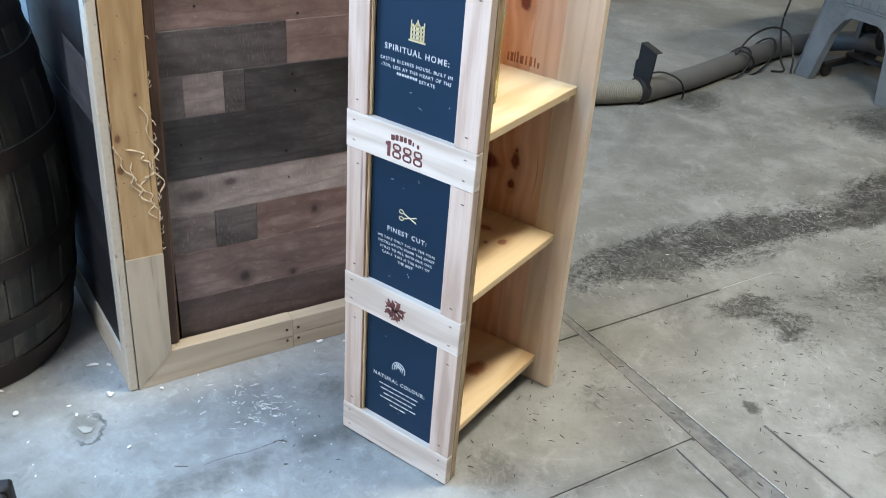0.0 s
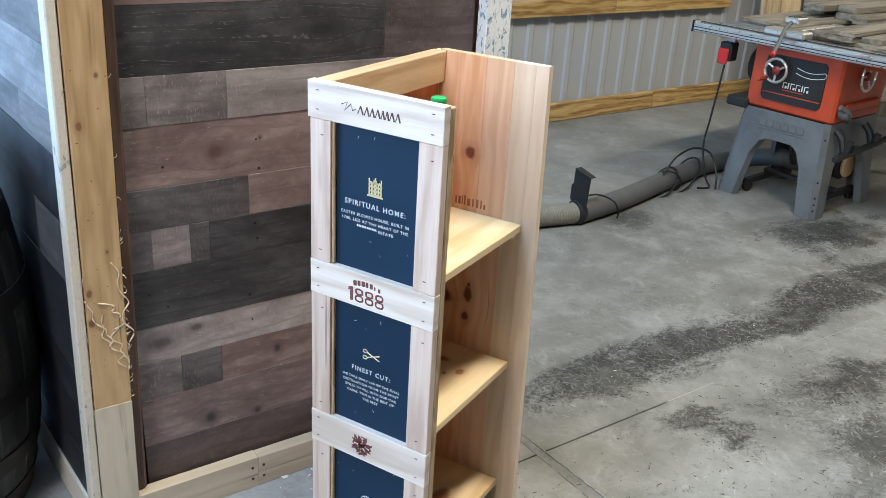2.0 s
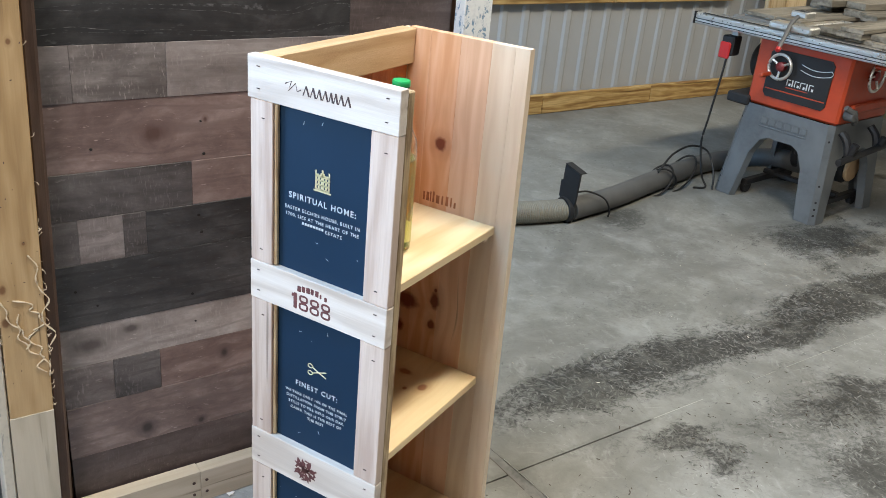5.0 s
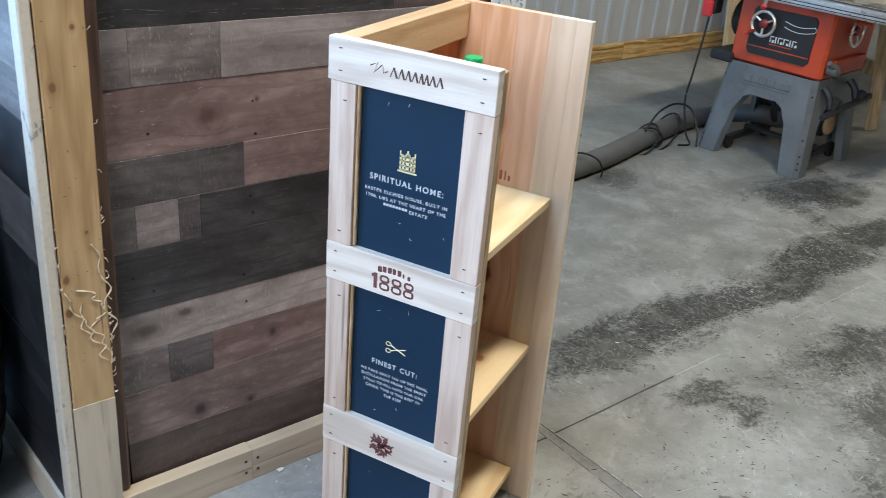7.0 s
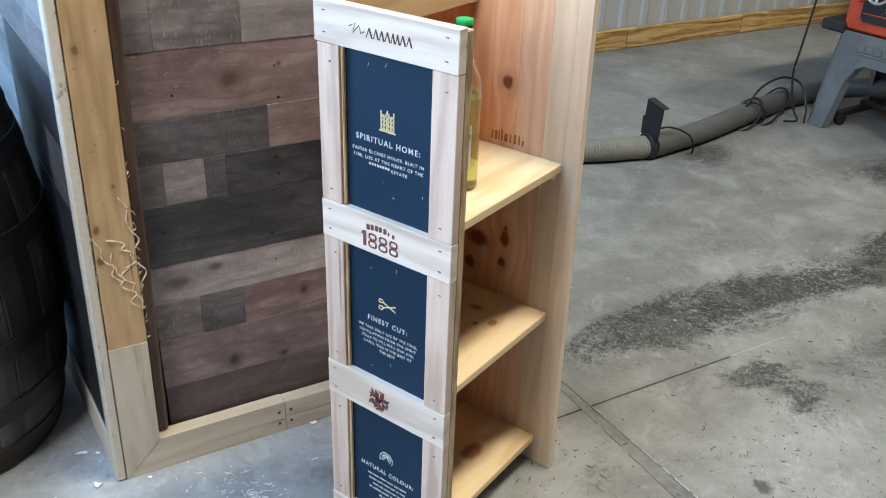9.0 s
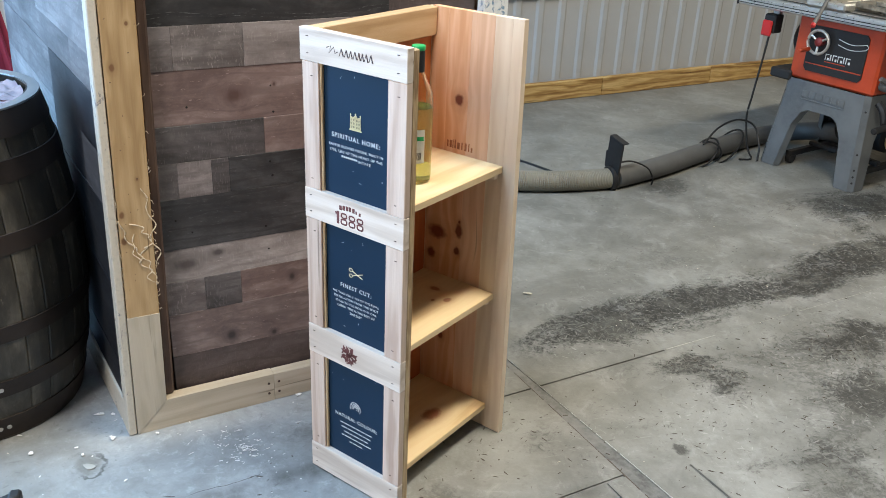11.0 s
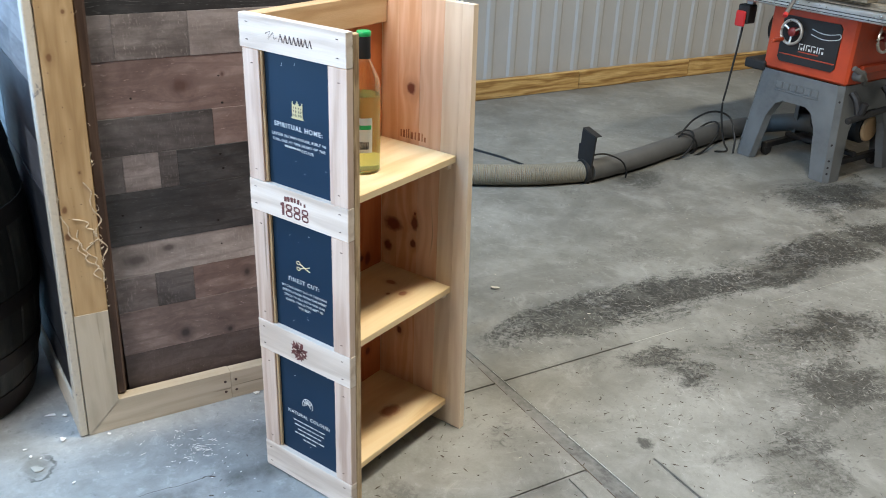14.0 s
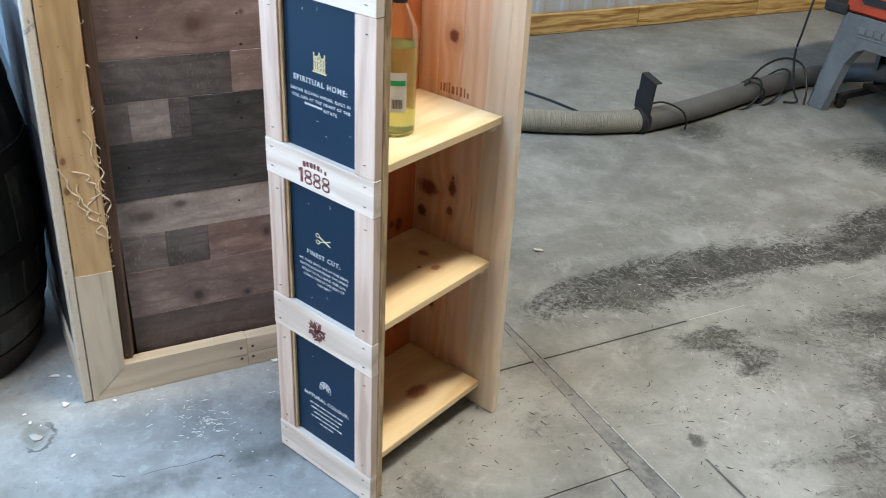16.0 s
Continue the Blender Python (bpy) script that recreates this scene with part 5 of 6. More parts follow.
def build_booth():
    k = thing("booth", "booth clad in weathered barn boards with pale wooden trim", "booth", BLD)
    F = 1.112
    D = -0.045
    box("backing", (-0.10, 0.012, 0.02), (D - 0.019, F - 0.012, 2.16), M_STRIP, k, "dark backing sheet")
    front = {
        0: (("brown", F),), 1: (("redlow", F),), 2: (("grey", 0.222), ("dim", 0.322), ("red", F)), 3: (("pale", F),), 4: (("char", F),),
        5: (("dim", 0.175), ("grey", 0.263), ("dim", 0.309), ("char", F)), 6: (("dim", 0.408), ("red", F)), 7: (("redknot", F),),
        8: (("grey", 0.188), ("grid", 0.365), ("paler", F)), 9: (("charknot", 0.765), ("brown", F)), 10: (("red", 0.7), ("grey", F)),
    }
    for i, (z0, z1) in enumerate(zip(ROWS, ROWS[1:])):
        y = 0.118
        for tone, end in front.get(i, ((rng.choice(["grey", "red", "brown"]), 0.3 + 0.5 * rng.random()), (rng.choice(["char", "red", "pale"]), F))):
            end = min(end, F - 0.082)
            if end > y + 0.01:
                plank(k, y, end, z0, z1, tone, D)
                y = end
    # details on the boards: nail holes and a drawn knot
    for y, z in ((0.213, 0.898), (0.43, 0.935), (0.435, 0.865), (0.42, 0.73), (0.425, 0.69), (0.16, 0.60), (0.40, 0.545), (0.405, 0.475), (0.20, 0.56)):
        part("nail_hole", rod(B(), (D - 0.002, y, z), (D + 0.0018, y, z), rng.uniform(0.002, 0.0034), 10, 0.0003), M_HOLE, k, "small dark nail hole")
    # trim round the front
    lean = pose(0, -0.0052, 0, -1.5, 0, 0)  # the corner leans inwards
    box("edge_strip", (-0.043, 0.0836, 0.0925), (-0.022, 0.1110, 2.16), M_EDGE, k, "brown inner edge strip", 0.006, lean)
    trim = box("corner_board", (-0.038, 0.002, 0.3655), (0.0, 0.083, 2.25), M_TRIM_RAW, k, "raw knotty corner board with dried glue", 0.002, lean)
    bm = B()
    prism(bm, [(-0.0045, 0), (0.0805, 0.09), (0.0872, 0.3645), (0.0048, 0.3645)], -0.002, 0.036, pose(0, 0, 0.001, 0, 0, 90))
    part("lower_board", bm, M_TRIM_GREY, k, "greyed lower trim board, mitred")
    bm = B()
    prism(bm, [(-0.0033, 0), (0.3875, 0), (0.3875, 0.09), (0.0817, 0.09)], 0.0, 0.036, pose(0, 0, 0.001, 0, 0, 90))
    part("base_board", bm, M_TRIM_BASE, k, "pale base trim board")
    box("base_board", (-0.036, 0.3885, 0.001), (0.0, F - 0.08, 0.0905), M_TRIM_BASE, k, "pale base trim board")
    box("end_board", (-0.036, F - 0.079, 0.001), (0.002, F, 2.25), M_TRIM_BLUE, k, "end trim with peeling white and blue paint")
    for y in (0.372, 0.403):
        for z in (0.028, 0.062):
            part("screw", rod(B(), (-0.001, y, z), (0.0012, y, z), 0.004, 10, 0.0004), M_BRAND, k)
    r = random.Random(44)
    nicks = B()
    for _ in range(24):
        y, z, n = r.uniform(0.006, 0.078), r.uniform(0.38, 1.35), r.uniform(0.0006, 0.0022)
        cbox(nicks, (-0.001, -n, -0.0007), (0.0004, n, 0.0007), 0.0002, pose(0, y, z, r.choice((0, 90, 20, 70)), 0, 0))
    tagged(part("nicks", nicks, M_BRAND, trim, "small dark nicks"), kind="stuff")
    # glue runs on the raw board
    g = B()
    r = random.Random(12)
    for pts in (((0.002, 0.046), (0.52, 0.64)), ((0.030, 0.070), (0.46, 0.60)), ((0.070, 0.090), (0.52, 0.72)), ((0.035, 0.080), (0.56, 0.63)), ((0.060, 0.084), (0.45, 0.56))):
        (ya, yb), (za, zb) = pts
        path = []
        for i in range(9):
            f = i / 8
            path.append((0.0012, ya + (yb - ya) * (0.5 + 0.5 * math.sin(4 * f + za * 9)) + r.uniform(-0.011, 0.011), zb + (za - zb) * f))
        tube(g, smooth_path(path, 5), 0.0012, 6, lambda f: 0.0005 + 0.0014 * abs(math.sin(23 * f + 40 * za)))
    part("glue_run", g, M_GLUE, trim, "dried yellowish glue runs")
    fray = B()
    for _ in range(64):
        z = r.uniform(0.375, 0.80) if r.random() < 0.8 else r.uniform(0.8, 1.4)
        y, up, out = (0.083 if r.random() < 0.75 else 0.002), r.uniform(-0.012, 0.012), r.uniform(0.002, 0.010)
        sgn = 1 if y > 0.05 else -1
        tube(fray, smooth_path([(0.0, y, z), (0.002, y + sgn * 0.5 * out, z + 0.5 * up + r.uniform(-0.003, 0.003)), (0.001, y + sgn * out * r.uniform(0.4, 1.0), z + up)], 3), 0.0006, 4)
    tagged(part("frayed_fibres", fray, M_GLUE, trim, "pale frayed wood fibres"), kind="stuff")
    # the cladding round the corner
    L = lean @ pose(0, 0, 0, 0, 0, 4.0)
    box("side_trim", (-0.042, -0.022, 0.002), (-0.0005, -0.0005, 2.25), M_TRIM_WHITE, k, "peeling white side trim", 0.003, L)
    box("side_base", (-1.46, -0.020, 0.001), (-0.043, -0.0005, 0.092), M_TRIM_WHITE, k, "pale side base board", 0.002, L)
    zs = (0.093, 0.20, 0.33, 0.44, 0.55, 0.66, 0.80, 0.945, 1.035, 1.17, 1.29, 1.41)
    # courses not listed are all charcoal, as the lower side lies in shade
    courses = {5: ((-0.62, "pale"), (-0.26, "char"), (-0.043, "dim")), 6: ((-0.62, "grey"), (-0.043, "char")), 7: ((-0.30, "grey"), (-0.043, "grey")), 8: ((-0.75, "grey"), (-0.043, "pale")),
               9: ((-0.5, "pale"), (-0.043, "grey")), 10: ((-0.9, "grey"), (-0.043, "pale"))}
    for i, (z0, z1) in enumerate(zip(zs, zs[1:])):
        a = -1.46
        for b, tone in courses.get(i, ((-1.0 + 0.3 * (i % 2), "char"), (-0.35 - 0.2 * (i % 3), "char"), (-0.043, "char"))):
            bm = cbox(B(), (a + 0.0003, -0.014 + rng.uniform(-0.001, 0.001), z0 + 0.0003), (b - 0.0003, 0.004, z1 - 0.0003), 0.0008)
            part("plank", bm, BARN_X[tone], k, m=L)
            a = b
    box("side_backing", (-1.46, 0.005, 0.02), (-0.04, 0.011, 2.2), M_STRIP, k, "", 0.002, L)
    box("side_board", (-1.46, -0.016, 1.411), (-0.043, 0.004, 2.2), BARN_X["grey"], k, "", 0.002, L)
    return k


# side boards: shade and blue sky light are put into the charcoal colour
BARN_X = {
    "char": barn("shaded_charcoal_side", (0.006, 0.0065, 0.008), (0.014, 0.0155, 0.019), (0.032, 0.034, 0.040), axis=0, vary=0.1, knots=0, rough=0.5),
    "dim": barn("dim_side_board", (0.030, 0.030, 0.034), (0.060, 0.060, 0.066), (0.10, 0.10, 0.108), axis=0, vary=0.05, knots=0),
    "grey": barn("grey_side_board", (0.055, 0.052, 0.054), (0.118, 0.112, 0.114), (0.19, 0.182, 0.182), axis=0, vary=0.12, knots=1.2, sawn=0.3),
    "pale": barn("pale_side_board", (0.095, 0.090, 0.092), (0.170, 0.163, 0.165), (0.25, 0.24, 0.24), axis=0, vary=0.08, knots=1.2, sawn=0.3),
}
build_booth()

# ---------------------------------------------------------------- the barrel and what lies on it
BAR = Matrix.Translation((-1.985, 0.835, 0))
BAR_H = 0.895


def barrel_r(z):
    t = (z / BAR_H - 0.5) * 2
    return 0.274 + 0.060 * (1 - t * t) + 0.005 * min(t, 0.0)


def build_barrel():
    b = thing("whiskey_barrel", "dark oak barrel with rusty iron hoops, standing upright", "barrel", BAR @ pose(0, 0, 0, 0, 0, 0))
    n = 24
    cuts = [2 * math.pi * (i + (rng.uniform(-0.24, 0.24) if 0 < i < n else 0.0)) / n for i in range(n + 1)]
    for i in range(n):
        bm = B()
        a0, a1 = cuts[i] + 0.0018, cuts[i + 1] - 0.0018
        am = (a0 + a1) / 2
        rings = []
        for j in range(13):
            z = BAR_H * j / 12
            r = barrel_r(z)
            rings.append([bm.verts.new((q * math.cos(a), q * math.sin(a), z)) for q, a in ((r - 0.002, a0), (r, a0 + 0.012), (r + 0.0006, am), (r, a1 - 0.012), (r - 0.002, a1), (r - 0.027, a1), (r - 0.027, a0))])
        for p, q in zip(rings, rings[1:]):
            for m in range(7):
                bm.faces.new((p[m], p[(m + 1) % 7], q[(m + 1) % 7], q[m]))
        bm.faces.new(rings[0])
        bm.faces.new(rings[-1][::-1])
        part("stave", bm, M_STAVE, b)
    for z0, z1 in ((0.830, 0.892), (0.728, 0.782), (0.556, 0.608), (0.320, 0.368), (0.152, 0.205), (0.008, 0.080)):
        bm = B()
        prof = [(barrel_r(z0) + 0.0008, z0), (barrel_r(z0) + 0.0035, z0 + 0.001), (barrel_r(z1) + 0.0035, z1 - 0.001), (barrel_r(z1) + 0.0008, z1)]
        lathe(bm, prof, 72, cap0=False, cap1=False)
        hoop = part("hoop", bm, M_HOOP, b, "rusty dark iron hoop", smooth=True)
        zr, off = (z0 + z1) / 2, rng.uniform(-1.5, 1.5)
        for a in (-19 + off, -14.5 + off):
            rv = B()
            lathe(rv, [(0.0068, 0), (0.006, 0.0025), (0.0034, 0.004), (0.001, 0.0044)], 12, pose(0, 0, 0, 0, 0, a) @ pose(barrel_r(zr) + 0.003, 0, zr, 0, 90, 0))
            part("rivet", rv, M_RIVET, hoop, "bright rivet", smooth=True)
    part("rim_band", lathe(B(), [(0.249, BAR_H - 0.012), (0.250, BAR_H + 0.003), (0.262, BAR_H + 0.004), (0.278, BAR_H + 0.003), (0.2785, BAR_H - 0.002)], 64, cap0=False, cap1=False), M_ZINC, b, "thin zinc rim", smooth=True)
    part("head", lathe(B(), [(0.25, BAR_H - 0.05), (0.25, BAR_H - 0.03), (0.249, BAR_H - 0.029)], 48), M_STAVE, b, "oak barrel head")
    f = pose(0, 0, 0, 0, 0, -16.7) @ pose(barrel_r(0.461) + 0.0005, 0, 0.461, 0, 90, 0)
    part("bung_ring", lathe(B(), [(0.030, 0), (0.0305, 0.003), (0.027, 0.005), (0.020, 0.0045), (0.019, 0.001)], 28, f, cap1=False), M_BUNG, b, "zinc bung ring", smooth=True)
    part("bung_hole", lathe(B(), [(0.0195, 0.0006), (0.019, 0.0012)], 24, f), M_HOLE, b, "dark bung hole")
    return b


build_barrel()
HEAD = BAR_H - 0.028


def build_barrel_clutter():
    at = lambda x, y, z=0.0, rz=0: BAR @ pose(x, y, HEAD + z, 0, 0, rz)
    # red cloth spread over the head
    bm = B()
    n, rings = 40, []
    for j in range(9):
        ring = []
        for i in range(n):
            a = 2 * math.pi * i / n
            r = 0.215 * j / 8 * (1 + 0.06 * math.sin(3 * a) + 0.05 * math.sin(7 * a))
            z = 0.006 + 0.012 * noise.noise(Vector((9 * r * math.cos(a), 9 * r * math.sin(a), 2.0))) * (j / 8) + 0.004
            ring.append(bm.verts.new((r * math.cos(a), r * math.sin(a), max(0.001, z))))
        rings.append(ring)
    for p, q in zip(rings, rings[1:]):
        for i in range(n):
            bm.faces.new((p[i], p[(i + 1) % n], q[(i + 1) % n], q[i]))
    bmesh.ops.remove_doubles(bm, verts=bm.verts[:], dist=0.0003)
    solo("red_cloth", bm, M_REDCLOTH, "rumpled red cloth spread over the barrel head", "cloth", at(0, 0), smooth=True)
    # crumpled clear wrapping along the rim
    for a0, a1, r0, r1 in ((-25, 35, 0.150, 0.236), (40, 100, 0.165, 0.238)):
        bm = B()
        grid = []
        for i in range(34):
            a = radians(a0 + (a1 - a0) * i / 33)
            row = []
            for j in range(14):
                r = r0 + (r1 - r0) * j / 13
                p = Vector((r * math.cos(a), r * math.sin(a), 0))
                z = 0.016 + 0.016 * noise.noise(p * 24) + 0.007 * noise.noise(p * 60)
                row.append(bm.verts.new((p.x, p.y, max(0.012, z))))
            grid.append(row)
        for p, q in zip(grid, grid[1:]):
            for j in range(13):
                bm.faces.new((p[j], p[j + 1], q[j + 1], q[j]))
        solo("plastic_wrap", bm, M_WRAP, "crumpled clear plastic wrapping inside the barrel rim", "wrapping", at(0, 0), "plastic wrapping on the barrel", smooth=True)
    # white crumpled paper
    bm = B()
    bmesh.ops.create_icosphere(bm, subdivisions=5, radius=0.042)
    for v in bm.verts:
        d = noise.noise(v.co * 30) * 0.5 + noise.noise(v.co * 75) * 0.3
        v.co *= 1 + 0.95 * d
        v.co.x *= 0.75
        v.co.z = max(-0.028, v.co.z * 1.05)
    solo("crumpled_paper", bm, M_PAPER, "white crumpled paper towel on the red cloth", "paper", at(0.131, -0.030, 0.038, 30), smooth=True)
    # orange glue gun
    g = thing("glue_gun", "orange glue gun with a grey tip lying on the barrel", "tool", at(-0.10, 0.04, 0.020, 75))
    part("body", rod(B(), (-0.11, 0, 0.030), (0.07, 0, 0.034), 0.022, 18, 0.006), M_ORANGEPL, g, smooth=True)
    part("nozzle", lathe(B(), [(0.018, 0), (0.010, 0.03), (0.005, 0.05)], 16, pose(0.07, 0, 0.034, 0, 90, 0)), M_ZINC, g, "metal nozzle", smooth=True)
    part("handle", tube(B(), smooth_path([(0.0, 0, 0.03), (-0.012, -0.05, 0.024), (-0.06, -0.11, 0.018), (-0.10, -0.155, 0.018)], 5), 0.016, 10), M_ORANGEPL, g, "curved orange handle", smooth=True)
    part("trigger", tube(B(), smooth_path([(-0.03, -0.018, 0.026), (-0.045, -0.045, 0.022), (-0.07, -0.06, 0.02)], 4), 0.006, 8), M_BLACK, g, "black trigger", smooth=True)
    # blue bottle with a black cap
    b = thing("spray_bottle", "blue plastic bottle with a wide black cap lying down", "bottle", at(-0.035, 0.105, 0.040, 12))
    part("body", rod(B(), (-0.10, 0, 0), (0.02, 0, 0), 0.021, 20, 0.006), M_BLUE, b, smooth=True)
    part("cap", rod(B(), (0.022, 0, 0.004), (0.068, 0, 0.004), 0.030, 24, 0.004), M_BLACK, b, "ribbed black cap", smooth=True)
    # tape roll and loop of wire
    t = thing("tape_roll", "small tan roll of tape on its side", "tape", at(0.142, 0.044, 0.029, 10))
    part("roll", lathe(B(), [(0.014, -0.011), (0.025, -0.011), (0.025, 0.011), (0.014, 0.011), (0.014, -0.011)], 28, pose(0, 0, 0, 78, 0, 0), cap0=False, cap1=False), M_TAN, t)
    bm = B()
    tube(bm, smooth_path([(0.02, -0.05, 0.03), (0.09, -0.02, 0.075), (0.15, -0.05, 0.06), (0.165, -0.11, 0.03), (0.15, -0.15, 0.014)], 7), 0.0035, 7)
    solo("wire_loop", bm, M_ZINC, "bent loop of silvery wire over the red cloth", "wire", at(0.03, 0.10), smooth=True)


build_barrel_clutter()

# ---------------------------------------------------------------- folding stand in front of the barrel


def build_stand():
    s = thing("roller_stand", "folded roller stand with blue tubes, grey post and black clamp", "stand", pose(-1.19, 0.425, 0, 0, 0, 232))
    # local x runs along the blue tubes, away from the post
    part("post", rod(B(), (0, 0, 0.002), (0, 0, 0.43), 0.019, 22), M_GREYTUBE, s, "grey steel post", smooth=True)
    for z in (0.255, 0.185):
        part("tube", rod(B(), (0.05, 0, z), (0.75, 0, z), 0.029, 22), M_BLUE, s, "blue tube", smooth=True)
    bl = B()
    cbox(bl, (0.026, -0.026, 0.150), (0.050, 0.026, 0.292), 0.006)
    part("bracket", bl, M_BLACK, s, "black plastic bracket")
    h = B()
    m, n = along((0.004, 0.004, 0.252), (-0.096, -0.036, 0.262))
    cbox(h, (-0.023, -0.013, -0.012), (0.023, 0.013, n), 0.006, m)
    cbox(h, (-0.108, -0.052, 0.206), (-0.084, -0.024, 0.284), 0.005)
    part("clamp_handle", h, M_BLACK, s, "black clamp handle", smooth=True)
    box("bolt", (-0.026, 0.012, 0.165), (0.016, 0.040, 0.200), M_ZINC, s, "zinc bolt head", 0.003)
    for y in (-0.16, 0.16):
        part("foot", rod(B(), (0.74, 0, 0.185), (0.70, y, 0.008), 0.012, 12), M_BLUE, s, smooth=True)
    box("base_plate", (-0.06, -0.06, 0.0), (0.06, 0.06, 0.006), M_BLACK, s)


build_stand()

# ---------------------------------------------------------------- behind the barrel


def build_drum():
    d = thing("metal_drum", "dull grey metal drum with a domed lid", "drum", pose(-3.72, 1.50, 0))
    part("body", lathe(B(), [(0.215, 0.0), (0.22, 0.01), (0.22, 0.2), (0.226, 0.21), (0.22, 0.22), (0.22, 0.45), (0.226, 0.46), (0.22, 0.47), (0.22, 0.66)], 48), M_DRUM, d, smooth=True)
    part("lid", lathe(B(), [(0.224, 0.6605), (0.226, 0.67), (0.222, 0.682), (0.19, 0.695), (0.10, 0.703), (0.01, 0.705)], 48), M_DRUM, d, "domed lid", smooth=True)
    part("handle", tube(B(), smooth_path([(-0.12, -0.02, 0.69), (-0.11, -0.02, 0.74), (0.02, -0.02, 0.75), (0.03, -0.02, 0.69)], 5), 0.006, 8), M_BLACK, d, smooth=True)


def build_red_bag():
    # upright folded red canvas leaning on the booth
    bm = B()
    n, rings = 36, []
    for j in range(16):
        f = j / 15
        c = Vector((0.16 - 0.22 * f, -0.05 * f, 1.25 * f))
        ring = []
        for i in range(n):
            a = 2 * math.pi * i / n
            r = (0.072 - 0.058 * f) * (1 + 0.22 * math.sin(7 * a + 3 * f) + 0.10 * math.sin(3 * a + 5 * f))
            ring.append(bm.verts.new(c + Vector((r * math.cos(a), r * math.sin(a), 0.003))))
        rings.append(ring)
    for p, q in zip(rings, rings[1:]):
        for i in range(n):
            bm.faces.new((p[i], p[(i + 1) % n], q[(i + 1) % n], q[i]))
    bm.faces.new(rings[0][::-1])
    bm.faces.new(rings[-1])
    solo("folded_canopy", bm, M_CRIMSON, "folded red canvas leaning beside the booth", "canvas", pose(-2.93, 1.545, 0), smooth=True)
    bm = B()
    bmesh.ops.create_icosphere(bm, subdivisions=4, radius=0.21)
    for v in bm.verts:
        d = noise.noise(v.co * 7) * 0.35 + noise.noise(v.co * 19) * 0.12
        v.co *= 1 + d
        v.co.z = max(0.0, v.co.z * 1.6 + 0.30)
        v.co.x *= 0.8
    solo("canvas_heap", bm, M_CANVAS, "heap of dark red canvas on the floor", "canvas", pose(-3.40, 1.66, 0), smooth=True)


build_drum()
build_red_bag()

# ---------------------------------------------------------------- the table saw


def build_saw():
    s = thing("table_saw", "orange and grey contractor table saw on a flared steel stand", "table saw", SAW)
    FX0, FX1, FY1 = -0.012, 0.56, 0.60
    T0, T1, TY0, TY1, TZ = 0.048, 0.525, 0.015, 0.525, 0.488
    # flared stand: four arched panels of pressed sheet, with a flat strip across each corner

    def edge(axis, end, z):
        """Position of the stand's edge along an axis at a height."""
        lo, hi = ((FX0, T0), (FX1, T1)) if axis == 0 else ((0.0, TY0), (FY1, TY1)), z / TZ
        return lo[end][0] + (lo[end][1] - lo[end][0]) * hi
    CH, TH = 0.024, 0.004

    def panel(across, end):
        """across: the axis that the panel runs along; end: which side of the stand."""
        other = 1 - across
        inward = 1 if end == 0 else -1
        outline = [(0, CH, 0.002), (0, CH, TZ), (1, CH, TZ), (1, CH, 0.002), (1, 0.100, 0.002), (1, 0.118, 0.25), (1, 0.150, 0.325), (1, 0.185, 0.345), (0, 0.185, 0.345), (0, 0.150, 0.325), (0, 0.118, 0.25), (0, 0.100, 0.002)]

        def at(side, off, z, deep=0.0):
            q = [0.0, 0.0, z]
            q[across] = edge(across, side, z) + (off if side == 0 else -off)
            q[other] = edge(other, end, z) + inward * deep
            return Vector(q)
        bm = B()
        front = [bm.verts.new(at(*o)) for o in outline]
        back = [bm.verts.new(at(*o, TH)) for o in outline]
        bm.faces.new(front)
        bm.faces.new(back[::-1])
        for i in range(len(outline)):
            j = (i + 1) % len(outline)
            bm.faces.new((front[i], front[j], back[j], back[i]))
        # turned-in lip along the arch
        inner = outline[4:]
        for (s0, o0, z0), (s1, o1, z1) in zip(inner, inner[1:]):
            g = 0.014
            quad = [at(s0, o0, z0, TH), at(s1, o1, z1, TH), at(s1, o1 + g * (z1 < 0.34), z1 + (g if z1 > 0.34 else 0), 0.034), at(s0, o0 + g * (z0 < 0.34), z0 + (g if z0 > 0.34 else 0), 0.034)]
            out = (quad[1] - quad[0]).cross(quad[3] - quad[0]).normalized() * 0.002
            lo, hi = [bm.verts.new(q + out) for q in quad], [bm.verts.new(q - out) for q in quad]
            bm.faces.new(lo)
            bm.faces.new(hi[::-1])
            for i in range(4):
                j = (i + 1) % 4
                bm.faces.new((lo[i], lo[j], hi[j], hi[i]))
        return part("stand_panel", bm, M_SAWGREY, s, "arched grey steel stand panel")

    def corner(ix, iy):
        bm = B()
        sx, sy = (1, -1)[ix], (1, -1)[iy]
        rows = []
        for z in (0.002, TZ):
            x, y = edge(0, ix, z), edge(1, iy, z)
            a, b = Vector((x + sx * CH, y, z)), Vector((x, y + sy * CH, z))
            o = Vector((sx * TH, sy * TH, 0))
            rows.append([bm.verts.new(q) for q in (a, b, b + o, a + o)])
        for i in range(4):
            bm.faces.new((rows[0][i], rows[0][(i + 1) % 4], rows[1][(i + 1) % 4], rows[1][i]))
        bm.faces.new(rows[0])
        bm.faces.new(rows[1][::-1])
        strip = part("corner_strip", bm, M_SAWGREY, s, "flat grey corner strip with bolt holes")
        for f in (0.10, 0.165, 0.235, 0.40, 0.84):
            z = TZ * f
            p = Vector((edge(0, ix, z) + sx * CH / 2, edge(1, iy, z) + sy * CH / 2, z))
            o = Vector((-sx, -sy, 0)).normalized()
